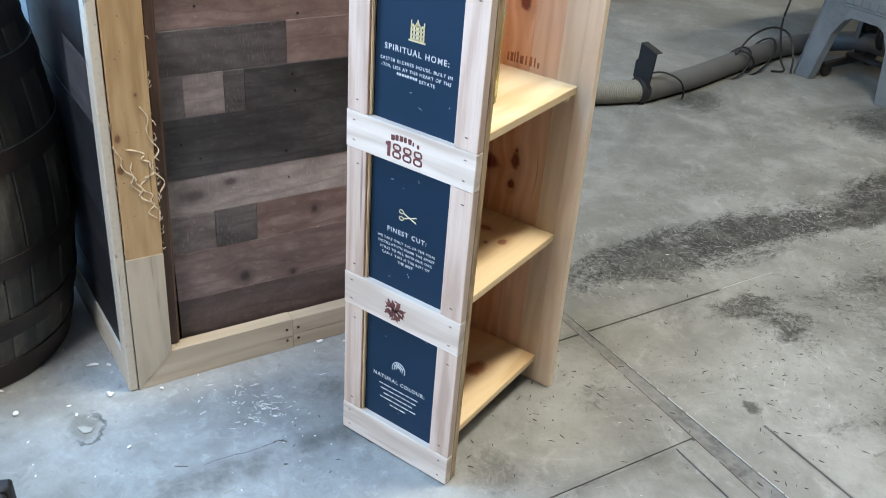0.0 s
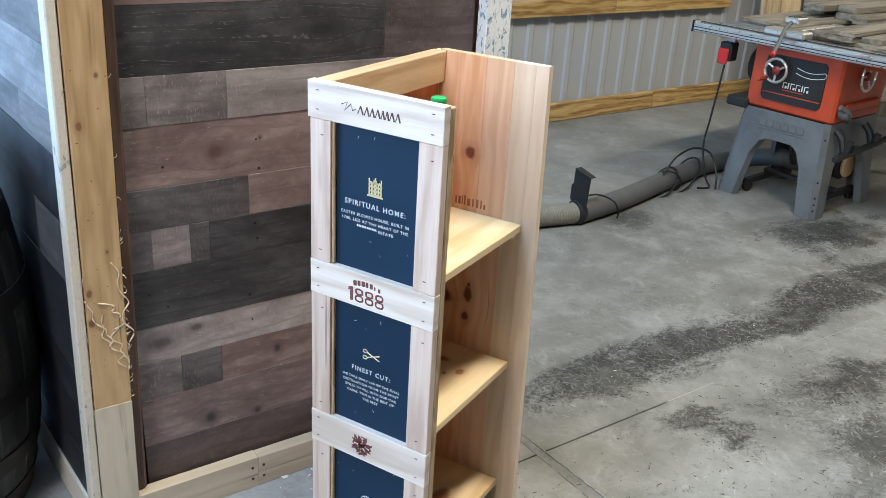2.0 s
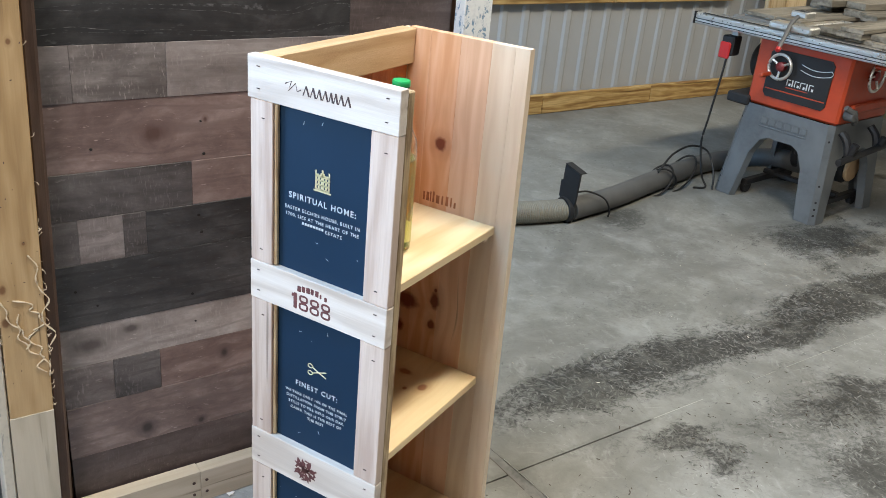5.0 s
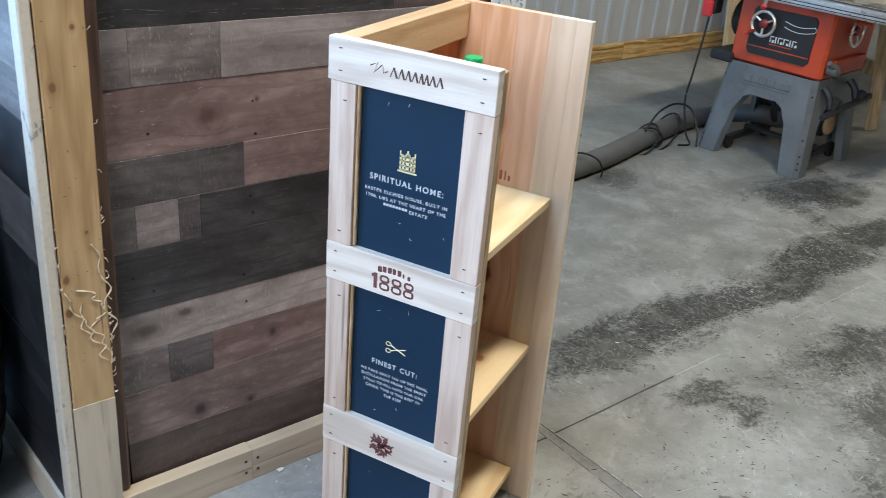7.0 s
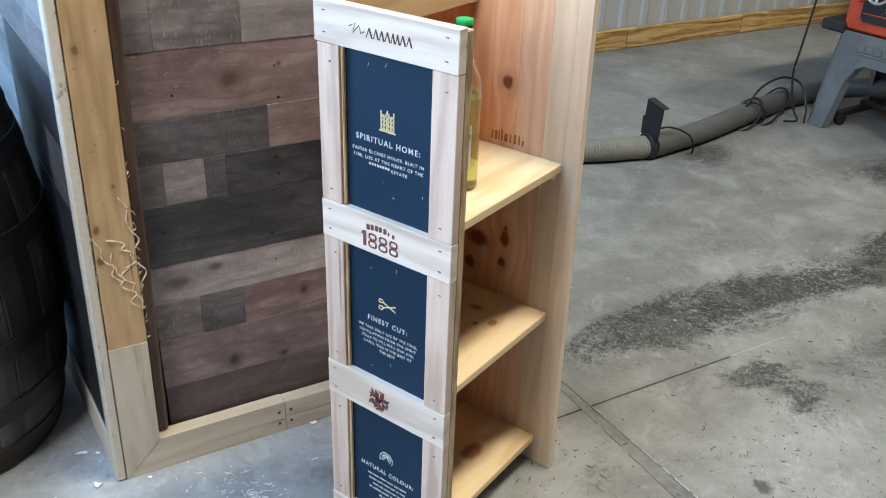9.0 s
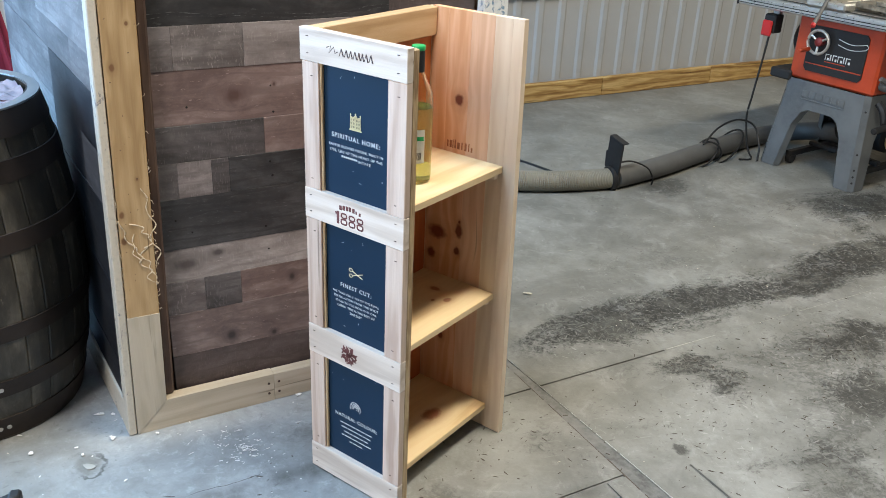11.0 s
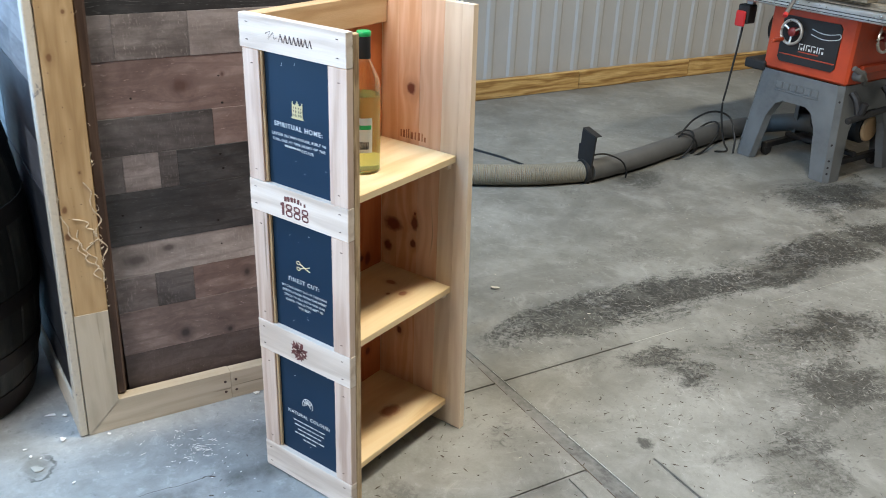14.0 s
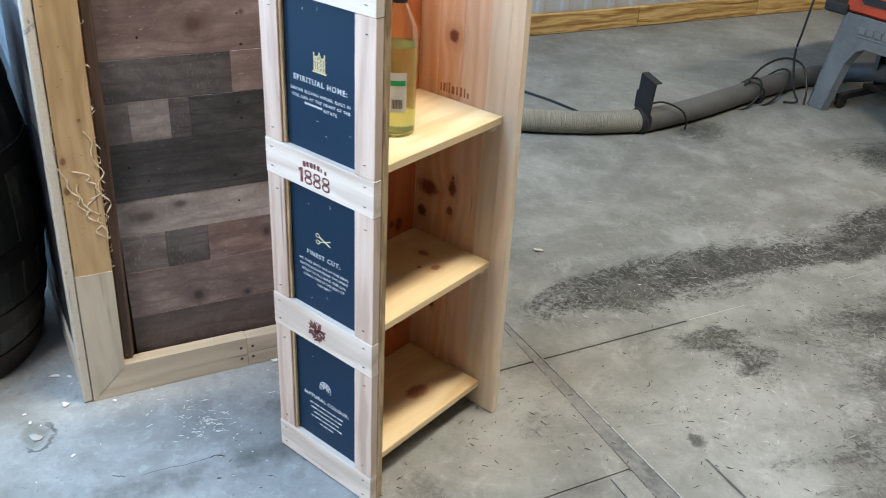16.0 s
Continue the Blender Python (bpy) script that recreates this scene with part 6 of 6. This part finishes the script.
            part("bolt_hole", rod(B(), p - o * 0.002, p + o * 0.0012, 0.0055, 10, 0.0002), M_BLACK, strip)
    for axis in (0, 1):
        for end in (0, 1):
            panel(axis, end)
    for ix in (0, 1):
        for iy in (0, 1):
            corner(ix, iy)
    part("motor_body", rod(B(), (0.18, 0.42, 0.21), (0.47, 0.42, 0.21), 0.085, 26, 0.014), M_BLACK, s, "dark motor slung under the cabinet", smooth=True)
    part("motor_cap", rod(B(), (0.471, 0.42, 0.21), (0.492, 0.42, 0.21), 0.068, 24, 0.006), M_TAN, s, "tan motor end cap", smooth=True)
    emb = B()
    for i in range(6):
        cbox(emb, (0.165 + 0.042 * i, TY0 - 0.0075, 0.408), (0.198 + 0.042 * i, TY0 - 0.0035, 0.442), 0.002)
    cbox(emb, (0.16, TY0 - 0.0075, 0.394), (0.41, TY0 - 0.0035, 0.398), 0.001)
    part("embossed_mark", emb, M_SAWGREY, s, "raised mark pressed in the stand")
    # orange cabinet
    part("cabinet", cbox(B(), (0.052, 0.02, TZ + 0.001), (0.533, 0.50, 0.819), 0.012), M_ORANGE, s, "orange steel cabinet")
    bm = B()
    prism(bm, [(0.132, 0.560), (0.148, 0.541), (0.440, 0.541), (0.457, 0.560), (0.457, 0.752), (0.440, 0.770), (0.148, 0.770), (0.132, 0.752)], 0.013, 0.0199)
    panel = part("control_panel", bm, M_BLACK, s, "black control panel")
    bm = B()
    x = 0.245
    for i in range(6):
        w = (0.022, 0.009, 0.024, 0.026, 0.009, 0.024)[i]
        if w < 0.015:
            cbox(bm, (x, 0.011, 0.615), (x + 0.006, 0.0128, 0.645), 0.0005)
        else:
            for a, b, c, d in ((0, 0.004, 0, 0.03), (0.004, w - 0.002, 0.026, 0.03), (w - 0.010, w, 0, 0.012)):
                cbox(bm, (x + a, 0.011, 0.615 + c), (x + b, 0.0128, 0.615 + d), 0.0004)
        x += w + 0.005
    part("plain_mark", bm, M_PRINT, panel, "white plain mark")
    bm = B()
    cbox(bm, (0.245, 0.011, 0.603), (0.36, 0.0128, 0.607), 0.0005)
    cbox(bm, (0.14, 0.011, 0.578), (0.452, 0.0128, 0.5835), 0.0005)
    part("red_line", bm, M_ORANGE, panel, "thin orange lines")
    bm = B()
    arc = [Vector((0.30 + 0.0015 * i * 5, 0.0118, 0.700 - 0.014 * math.sin(math.pi * i / 20))) for i in range(21)]
    tube(bm, arc, 0.0018, 5)
    tube(bm, [p + Vector((0, 0, 0.026)) for p in arc], 0.0018, 5)
    tube(bm, smooth_path([arc[-1], arc[-1] + Vector((0.010, 0, 0.013)), arc[-1] + Vector((0, 0, 0.026))], 5), 0.0018, 5)
    part("scale_slot", bm, M_PRINT, panel, "curved white tilt scale")

    def wheel(x, y, z, r, axis, parent):
        w = B()
        f = Matrix.Translation((x, y, z)) @ (pose(0, 0, 0, 90, 0, 0) if axis == "y" else pose(0, 0, 0, 0, 90, 0))
        ring = [f @ Vector((r * math.cos(a), r * math.sin(a), 0.03)) for a in (2 * math.pi * i / 36 for i in range(37))]
        tube(w, ring, 0.0075, 8)
        for k in range(3):
            a = 2 * math.pi * k / 3 + 0.5
            tube(w, [f @ Vector((0, 0, 0.022)), f @ Vector((r * math.cos(a), r * math.sin(a), 0.03))], 0.006, 8)
        ob = part("handwheel", w, M_ALU, parent, "spoked aluminium handwheel", smooth=True)
        part("hub", lathe(B(), [(0.022, 0.0), (0.022, 0.03), (0.016, 0.036), (0.005, 0.038)], 20, f), M_REDDARK, ob, "dark red hub knob", smooth=True)
        part("crank_grip", rod(B(), f @ Vector((-0.72 * r, -0.72 * r, 0.03)), f @ Vector((-0.75 * r, -0.75 * r, 0.11)), 0.011, 14, 0.004), M_ORANGE, ob, "orange crank grip", smooth=True)
    wheel(0.208, 0.012, 0.697, 0.058, "y", s)
    wheel(0.535, 0.22, 0.715, 0.070, "x", s)
    # side hardware: push-stick holder, motor bracket and tool hooks
    bm = B()
    cbox(bm, (0.534, 0.10, 0.545), (0.556, 0.44, 0.585), 0.006)
    part("side_slot", bm, M_ORANGE, s)
    bm = B()
    tube(bm, smooth_path([(0.555, 0.02, 0.585), (0.575, 0.06, 0.56), (0.575, 0.10, 0.525), (0.56, 0.13, 0.50)], 5), 0.013, 9)
    rod(bm, (0.535, 0.07, 0.545), (0.585, 0.07, 0.545), 0.028, 20, 0.005)
    part("lock_lever", bm, M_DUCT, s, "dark grey locking lever", smooth=True)
    for y in (0.08, 0.36):
        bm = B()
        tube(bm, smooth_path([(0.540, y, 0.455), (0.575, y, 0.42), (0.60, y, 0.36), (0.62, y, 0.42)], 5), 0.019, 8)
        part("tool_hook", bm, M_BLACK, s, "black tool hook", smooth=True)
    part("push_stick", rod(B(), (0.612, -0.03, 0.345), (0.612, 0.48, 0.378), 0.016, 12, 0.003), M_BLACK, s, "black bar across the hooks", smooth=True)
    # table with wings, rails and fence
    box("table_top", (0.02, 0.0, 0.820), (0.60, 0.66, 0.855), M_IRON, s, "cast iron table", 0.004)
    for x0, x1 in ((-0.25, 0.018), (0.602, 0.95)):
        wing = box("wing", (x0, 0.0, 0.826), (x1, 0.66, 0.834), M_IRON, s, "ribbed steel table wing", 0.002)
        for i in range(7):
            y = 0.01 + 0.105 * i
            box("rib", (x0, y, 0.8342), (x1, y + 0.014, 0.855), M_IRON, wing)
    rail = part("front_rail", cbox(B(), (-0.290, -0.055, 0.812), (1.25, -0.004, 0.868), 0.006), M_ALU, s, "long aluminium front rail")
    box("rail_lip", (-0.280, -0.061, 0.846), (1.24, -0.0555, 0.858), M_ALU, rail, "", 0.001)
    for z in (0.822, 0.836):
        box("rail_groove", (-0.285, -0.0562, z), (1.245, -0.0548, z + 0.004), M_BLACK, rail, "dark groove in the rail", 0.0003)
    box("rail_cap", (-0.297, -0.058, 0.810), (-0.2905, -0.002, 0.870), M_BLACK, rail, "black end cap", 0.002)
    box("rail_scale", (-0.25, -0.0545, 0.8684), (1.2, -0.030, 0.8692), M_BLACK, rail, "dark scale strip", 0.0003)
    box("rear_rail", (-0.290, 0.665, 0.815), (1.25, 0.705, 0.865), M_ALU, s, "aluminium rear rail", 0.005)
    fence = thing("rip_fence", "aluminium rip fence with a lever, lying across the saw table", "fence", SAW)
    box("beam", (0.195, 0.02, 0.8565), (0.245, 0.42, 0.895), M_ALU, fence, "", 0.004)
    box("head", (0.130, -0.075, 0.8694), (0.345, 0.018, 0.905), M_ALU, fence, "silver fence head", 0.008)
    box("clamp_block", (0.175, 0.0185, 0.9255), (0.255, 0.11, 0.955), M_ALU, fence, "slotted clamp block", 0.006)
    for i in range(3):
        box("slot", (0.185 + 0.024 * i, 0.03, 0.9545), (0.200 + 0.024 * i, 0.10, 0.9565), M_BLACK, fence, "", 0.0005)
    part("lever", tube(B(), smooth_path([(0.215, 0.02, 0.930), (0.235, -0.06, 0.905), (0.262, -0.14, 0.850), (0.275, -0.19, 0.812)], 5), 0.010, 12), M_DUCT, fence, "black lever", smooth=True)
    part("lever_grip", rod(B(), (0.275, -0.19, 0.812), (0.281, -0.205, 0.800), 0.012, 14, 0.003), M_REDPLASTIC, fence, "red lever end", smooth=True)
    # switch box, cord and motor
    sw = part("switch_box", cbox(B(), (-0.125, -0.03, 0.690), (-0.055, 0.04, 0.785), 0.006), M_BLACK, s, "black switch box")
    part("stop_paddle", cbox(B(), (-0.122, -0.046, 0.675), (-0.062, -0.0305, 0.755), 0.006), M_REDPLASTIC, sw, "red stop paddle")
    part("switch_bracket", cbox(B(), (-0.10, 0.0, 0.786), (-0.06, 0.03, 0.819), 0.003), M_ZINC, s)
    part("motor", rod(B(), (0.05, 0.25, 0.66), (-0.06, 0.25, 0.66), 0.098, 28, 0.012), M_BLACK, s, "black motor housing", smooth=True)
    bm = B()
    cbox(bm, (-0.05, 0.0, 0.47), (0.075, 0.24, 0.52), 0.008)
    part("motor_guard", bm, M_BLACK, s)
    # mobile base under the stand
    base = B()
    cbox(base, (0.08, 0.10, 0.045), (0.115, 0.55, 0.075), 0.004)
    cbox(base, (0.46, 0.10, 0.045), (0.495, 0.55, 0.075), 0.004)
    cbox(base, (0.08, 0.30, 0.076), (0.495, 0.335, 0.10), 0.004)
    part("mobile_base", base, M_BLACK, s, "black lifting frame")
    for x in (0.097, 0.478):
        for y in (0.13, 0.52):
            part("caster", rod(B(), (x - 0.014, y, 0.034), (x + 0.014, y, 0.034), 0.033, 20, 0.004), M_BLACK, s, "black caster wheel", smooth=True)
    chute = B()
    lathe(chute, [(0.11, 0.485), (0.10, 0.40), (0.065, 0.30), (0.055, 0.24)], 28, pose(0.30, 0.28, 0))
    part("dust_chute", chute, M_BLACK, s, "black dust chute", smooth=True)
    cord = B()
    tube(cord, smooth_path([(-0.09, -0.01, 0.676), (-0.092, -0.02, 0.56), (-0.105, -0.03, 0.36), (-0.115, -0.03, 0.22), (-0.07, -0.03, 0.06), (-0.035, -0.03, 0.008), (-0.06, -0.10, 0.007)], 8), 0.0055, 8)
    part("power_cord", cord, M_RUBBER, s, "black power cord hanging to the floor", smooth=True)


build_saw()


def build_table_boards():
    # greyed boards lying on the saw table, along the feed direction
    r = random.Random(31)
    layers = ((0.8556, 0.019, ((-0.245, 0.19), (-0.050, 0.14), (0.262, 0.14), (0.410, 0.13), (0.548, 0.14), (0.695, 0.13), (0.835, 0.10))),
              (0.8752, 0.026, ((0.29, 0.09), (0.385, 0.12), (0.512, 0.10))), (0.9018, 0.020, ((0.40, 0.11),)))
    for z, t, row in layers:
        for x, w in row:
            bm = cbox(B(), (0, 0, 0), (w, r.uniform(1.25, 1.5), t), 0.002)
            solo("board", bm, M_OLDWOOD_Y, "greyed board lying across the saw table", "board", SAW @ pose(x, r.uniform(0.06, 0.16) + (0.22 if x < 0.1 else 0.0), z, 0, 0, r.uniform(-0.5, 0.5)), "boards on the saw table")


build_table_boards()

# ---------------------------------------------------------------- dust hose on the floor


def build_hose():
    h = thing("dust_hose", "grey ribbed dust hose and duct lying on the floor", "hose", pose(0, 0, 0))
    R = 0.052
    ribbed = smooth_path([(-2.55, 3.02, R), (-2.10, 3.10, R), (-1.78, 3.28, R), (-1.56, 3.47, R), (-1.40, 3.67, R)], 130)
    bm = B()
    tube(bm, ribbed, R, 20, lambda f: R - 0.0050 * (0.5 + 0.5 * math.cos(f * 118 * 2 * math.pi)))
    part("ribbed_hose", bm, M_HOSE, h, "ribbed grey-beige hose", smooth=True)
    duct = smooth_path([(-1.385, 3.69, R), (-1.29, 4.02, R), (-1.215, 4.42, R), (-1.12, 4.86, R), (-0.98, 5.10, R + 0.01), (-0.78, 5.12, R + 0.06), (-0.62, 4.98, R + 0.10), (-0.585, 4.86, 0.235)], 12)
    bm = B()
    tube(bm, duct, R, 22)
    part("duct", bm, M_DUCT, h, "smooth grey duct", smooth=True)
    # black sliding gate at the joint
    g = thing("blast_gate", "black plastic sliding gate on the dust hose", "gate", Matrix.Translation((-1.40, 3.675, 0)) @ pose(0, 0, 0, 0, 0, -20))
    bm = B()
    prism(bm, [(0.0, 0.002), (0.045, 0.002), (0.058, 0.130), (0.064, 0.240), (-0.030, 0.262), (-0.033, 0.19), (-0.044, 0.185), (-0.044, 0.11), (-0.02, 0.09)], -0.005, 0.005)
    part("plate", bm, M_BLACK, g)
    part("flange", cbox(B(), (-0.050, -0.006, 0.001), (0.050, 0.034, 0.006), 0.0015, pose(0.017, 0, 0.2515, 0, 13, 0)), M_BLACK, g, "bent top flange")
    part("collar", rod(B(), (-0.003, -0.014, 0.053), (0.003, 0.014, 0.053), 0.061, 28, 0.003), M_BLACK, g, "black round collar", smooth=True)
    bm = B()
    tube(bm, smooth_path([(0.0, 0.014, 0.125), (0.03, 0.10, 0.135), (0.07, 0.18, 0.10), (0.085, 0.21, 0.045), (0.08, 0.215, 0.008)], 6), 0.0045, 7)
    solo("gate_cord", bm, M_RUBBER, "thin black cord looped over the duct", "cord", g.matrix_world.copy(), smooth=True)
    # coils of black cable on the duct
    c = thing("coiled_cable", "black cable coiled loosely over the duct", "cable", pose(0, 0, 0))
    for k, (x, y, r, lean) in enumerate(((-1.20, 4.40, 0.060, 0.10), (-1.185, 4.44, 0.061, -0.02), (-1.15, 4.60, 0.062, 0.16))):
        bm = B()
        pts = []
        for i in range(26):
            a = 2 * math.pi * i / 25
            pts.append(Vector((x + r * math.cos(a) * 0.97, y + r * math.cos(a) * 0.25 + lean * math.sin(a), R + 0.003 + r * math.sin(a))))
        tube(bm, pts, 0.0055, 7)
        part("coil", bm, M_RUBBER, c, smooth=True)
    bm = B()
    tube(bm, smooth_path([(-1.20, 4.36, 0.112), (-1.18, 4.50, 0.18), (-1.13, 4.64, 0.205), (-1.06, 4.72, 0.17), (-1.00, 4.68, 0.08), (-0.975, 4.62, 0.008)], 8), 0.0055, 8)
    part("loop", bm, M_RUBBER, c, smooth=True)
    bm = B()
    tube(bm, smooth_path([(-2.30, 3.76, 0.006), (-2.10, 3.71, 0.007), (-1.90, 3.70, 0.006), (-1.72, 3.67, 0.006)], 6), 0.006, 7)
    solo("floor_cable", bm, M_RUBBER, "black cable lying on the concrete", "cable", smooth=True)


build_hose()

# ---------------------------------------------------------------- lumber beyond the saw


def build_lumber():
    b = thing("lumber_bench", "rough wooden bench with splayed legs", "bench", BLD @ pose(-1.35, 4.75, 0))
    for y in (0.05, 2.2):
        for sx in (-1, 1):
            m, n = along((sx * 0.30 + 0.30, y, 0.0), (sx * 0.17 + 0.30, y, 0.80))
            part("leg", cbox(B(), (-0.044, -0.019, 0.002), (0.044, 0.019, n), 0.003, m), M_LUMBER, b, "pine bench leg")
        box("cross_bar", (0.10, y + 0.021, 0.30), (0.50, y + 0.058, 0.385), M_LUMBER, b)
    for i in range(4):
        box("top_board", (0.02 + 0.145 * i, -0.1, 0.80), (0.16 + 0.145 * i, 2.5, 0.836), M_OLDWOOD_Y, b)
    r = random.Random(2)
    zs = 0.8365
    for j in range(3):
        x = 0.0
        for i in range(4 - j // 2):
            w, t = r.choice((0.09, 0.14, 0.115)), 0.036
            y0 = r.uniform(-0.55, -0.15)
            bm = cbox(B(), (x, y0, zs), (x + w, y0 + r.uniform(2.2, 2.9), zs + t), 0.003)
            solo("board", bm, M_OLDWOOD_Y, "greyed board stacked on the bench", "board", BLD @ pose(-1.35, 4.75, 0, 0, 0, r.uniform(-1.2, 1.2)), "stacked boards")
            x += w + 0.008
        zs += 0.0368
    # boards leaning on the wall
    for i in range(9):
        w, t = r.choice((0.09, 0.14, 0.19, 0.24)), r.choice((0.019, 0.036))
        y = 5.35 + 0.29 * i + r.uniform(-0.05, 0.05)
        lean = r.uniform(4.0, 7.0)
        h = r.uniform(1.7, 2.5)
        x0 = ROOM_X0 + 0.075 + h * math.sin(radians(lean))
        bm = cbox(B(), (0, 0, 0), (t, w, h), 0.003)
        solo("leaning_board", bm, M_LUMBER, "pale board leaning against the wall", "board", BLD @ pose(x0, y, 0.002, 0, -lean, 0), "leaning boards")


build_lumber()

# ---------------------------------------------------------------- litter on the floor


def build_litter():
    r = random.Random(17)
    clumps = ((0.50, 1.00), (0.62, 1.45), (0.85, 1.75), (0.50, 1.70), (0.95, 1.25), (0.40, 2.1), (0.75, 2.2), (0.45, 0.70))

    def scatter(name, label, material, count, area, size):
        bm = B()
        for _ in range(count):
            x, y = r.uniform(*area[0]), r.uniform(*area[1])
            if r.random() < 0.55 and count > 200:
                cx, cy = clumps[r.randrange(len(clumps))]
                x, y = r.gauss(cx, 0.12), r.gauss(cy, 0.14)
            n, g = size[0] + (size[1] - size[0]) * r.random() ** 2, r.uniform(0.0005, 0.0018)
            outline = [(-n, r.uniform(-g, g)), (-n * r.uniform(0.1, 0.7), -g), (n * r.uniform(0.2, 0.8), -g * r.uniform(0.4, 1.0)), (n, r.uniform(-g, g)), (n * r.uniform(-0.4, 0.6), g)]
            prism(bm, outline, 0.0004, 0.0004 + r.uniform(0.0005, 0.0016), pose(x, y, 0, 0, 0, r.uniform(0, 180)) @ pose(0, 0, 0, -90, 0, 0) @ Matrix.Diagonal((1, -1, 1, 1)))
        solo(name, bm, material, label, "litter", BLD, kind="stuff")
    scatter("sawdust_chips", "pale wood chips scattered over the concrete", M_CHIP, 150, ((-1.6, 2.2), (-1.0, 4.2)), (0.002, 0.007))
    scatter("dark_chips", "dark bark crumbs scattered over the concrete", M_DARKCHIP, 520, ((0.12, 1.5), (0.2, 2.6)), (0.002, 0.010))
    scatter("paint_flakes", "white paint flakes round the foot of the booth", M_PAPER, 50, ((-0.35, 0.9), (-0.6, 0.6)), (0.001, 0.006))
    for k in range(16):
        x, y = r.uniform(-0.25, 0.28), r.uniform(-0.35, 0.55)
        if x < 0.02 and y > -0.03:
            x += 0.12
        bm = B()
        n = r.randint(5, 7)
        rad = r.uniform(0.003, 0.008)
        outline = [(rad * r.uniform(0.5, 1.1) * math.cos(6.28 * i / n), rad * 0.4 * r.uniform(0.3, 1.2) * math.sin(6.28 * i / n)) for i in range(n)]
        prism(bm, outline, 0.0016, 0.003, pose(0, 0, 0, -90, 0, 0) @ Matrix.Diagonal((1, -1, 1, 1)))
        solo("paint_chip", bm, M_PAPER, "white chip of paint on the concrete", "chip", BLD @ pose(x, y, 0.004, 0, 0, r.uniform(0, 360)), "paint chips")
    # larger chips fallen from the corner board: place and size
    for x, y, long, wide, turn in ((-0.072, -0.018, 0.017, 0.008, 60), (-0.134, -0.085, 0.014, 0.005, 75), (-0.118, -0.050, 0.006, 0.005, 20), (-0.007, -0.071, 0.011, 0.007, 15), (0.023, 0.044, 0.006, 0.004, 80), (-0.031, -0.274, 0.008, 0.006, 30), (0.035, -0.153, 0.005, 0.004, 0), (0.012, 0.458, 0.011, 0.006, 70)):
        bm = B()
        outline = [(long * r.uniform(0.45, 1.25) * math.cos(6.283 * i / 9), wide * r.uniform(0.35, 1.5) * math.sin(6.283 * i / 9)) for i in range(9)]
        prism(bm, outline, 0.0022, 0.004, pose(0, 0, 0, -90, 0, 0) @ Matrix.Diagonal((1, -1, 1, 1)))
        solo("paint_chip", bm, M_PAPER, "white chip of paint on the concrete", "chip", BLD @ pose(x, y, 0.004, 0, 0, turn), "paint chips")
    bm = B()
    prism(bm, [(-0.017, -0.004), (-0.004, -0.007), (0.013, -0.006), (0.018, 0.001), (0.009, 0.006), (-0.006, 0.004), (-0.014, 0.006)], 0.0008, 0.004, pose(0, 0, 0.004, -90, 0, 0) @ Matrix.Diagonal((1, -1, 1, 1)))
    solo("wood_chip", bm, M_CHIP, "pale wood chip on the concrete", "chip", pose(-1.10, 2.433, 0, 0, 0, 30))


def build_floor_marks():
    r = random.Random(61)
    # flaked spot in the slab
    for rad, h, mat, label in ((0.018, 0.0020, M_DUST, "pale flake of concrete"),):
        bm = B()
        n = 13
        outline = [(rad * r.uniform(0.6, 1.15) * math.cos(6.283 * i / n), 0.6 * rad * r.uniform(0.6, 1.15) * math.sin(6.283 * i / n)) for i in range(n)]
        prism(bm, outline, 0.0, h, pose(0, 0, 0, -90, 0, 0) @ Matrix.Diagonal((1, -1, 1, 1)))
        solo("concrete_flake", bm, mat, label, "flake", pose(-1.455 + 0.2 * (0.04 - rad), 0.845 - 0.3 * (0.04 - rad), h, 0, 0, 25))
    # pale shavings swept together by the display
    bm = B()
    for _ in range(130):
        a, q = r.uniform(0, 6.283), abs(r.gauss(0, 0.065))
        n, g = 0.0012 + 0.008 * r.random() ** 2, r.uniform(0.0003, 0.0012)
        cbox(bm, (-n, -g, 0.0004), (n, g, 0.0016), 0.0003, pose(-1.209 + 1.3 * q * math.cos(a), 1.148 + 0.8 * q * math.sin(a), 0, 0, 0, r.gauss(45, 35)))
    solo("shavings", bm, M_PAPER, "pale shavings scattered beside the display shelf", "litter", kind="stuff")
    # a few straws
    for x, y, n, turn, mat, label in ((-1.07, 0.914, 0.016, 80, M_CHIP, "short pale straw on the concrete"), (-1.20, 0.90, 0.014, 40, M_DARKCHIP, "short dark straw on the concrete"), (-1.02, 0.86, 0.015, 95, M_CHIP, "short pale straw on the concrete")):
        bm = B()
        pts = [Vector((-n + 2 * n * i / 6, r.uniform(-0.0015, 0.0015), 0.0016)) for i in range(7)]
        tube(bm, pts, 0.0007, 6)
        solo("straw", bm, mat, label, "straw", pose(x, y, 0, 0, 0, turn), "straws on the floor", smooth=True)


build_litter()
build_floor_marks()
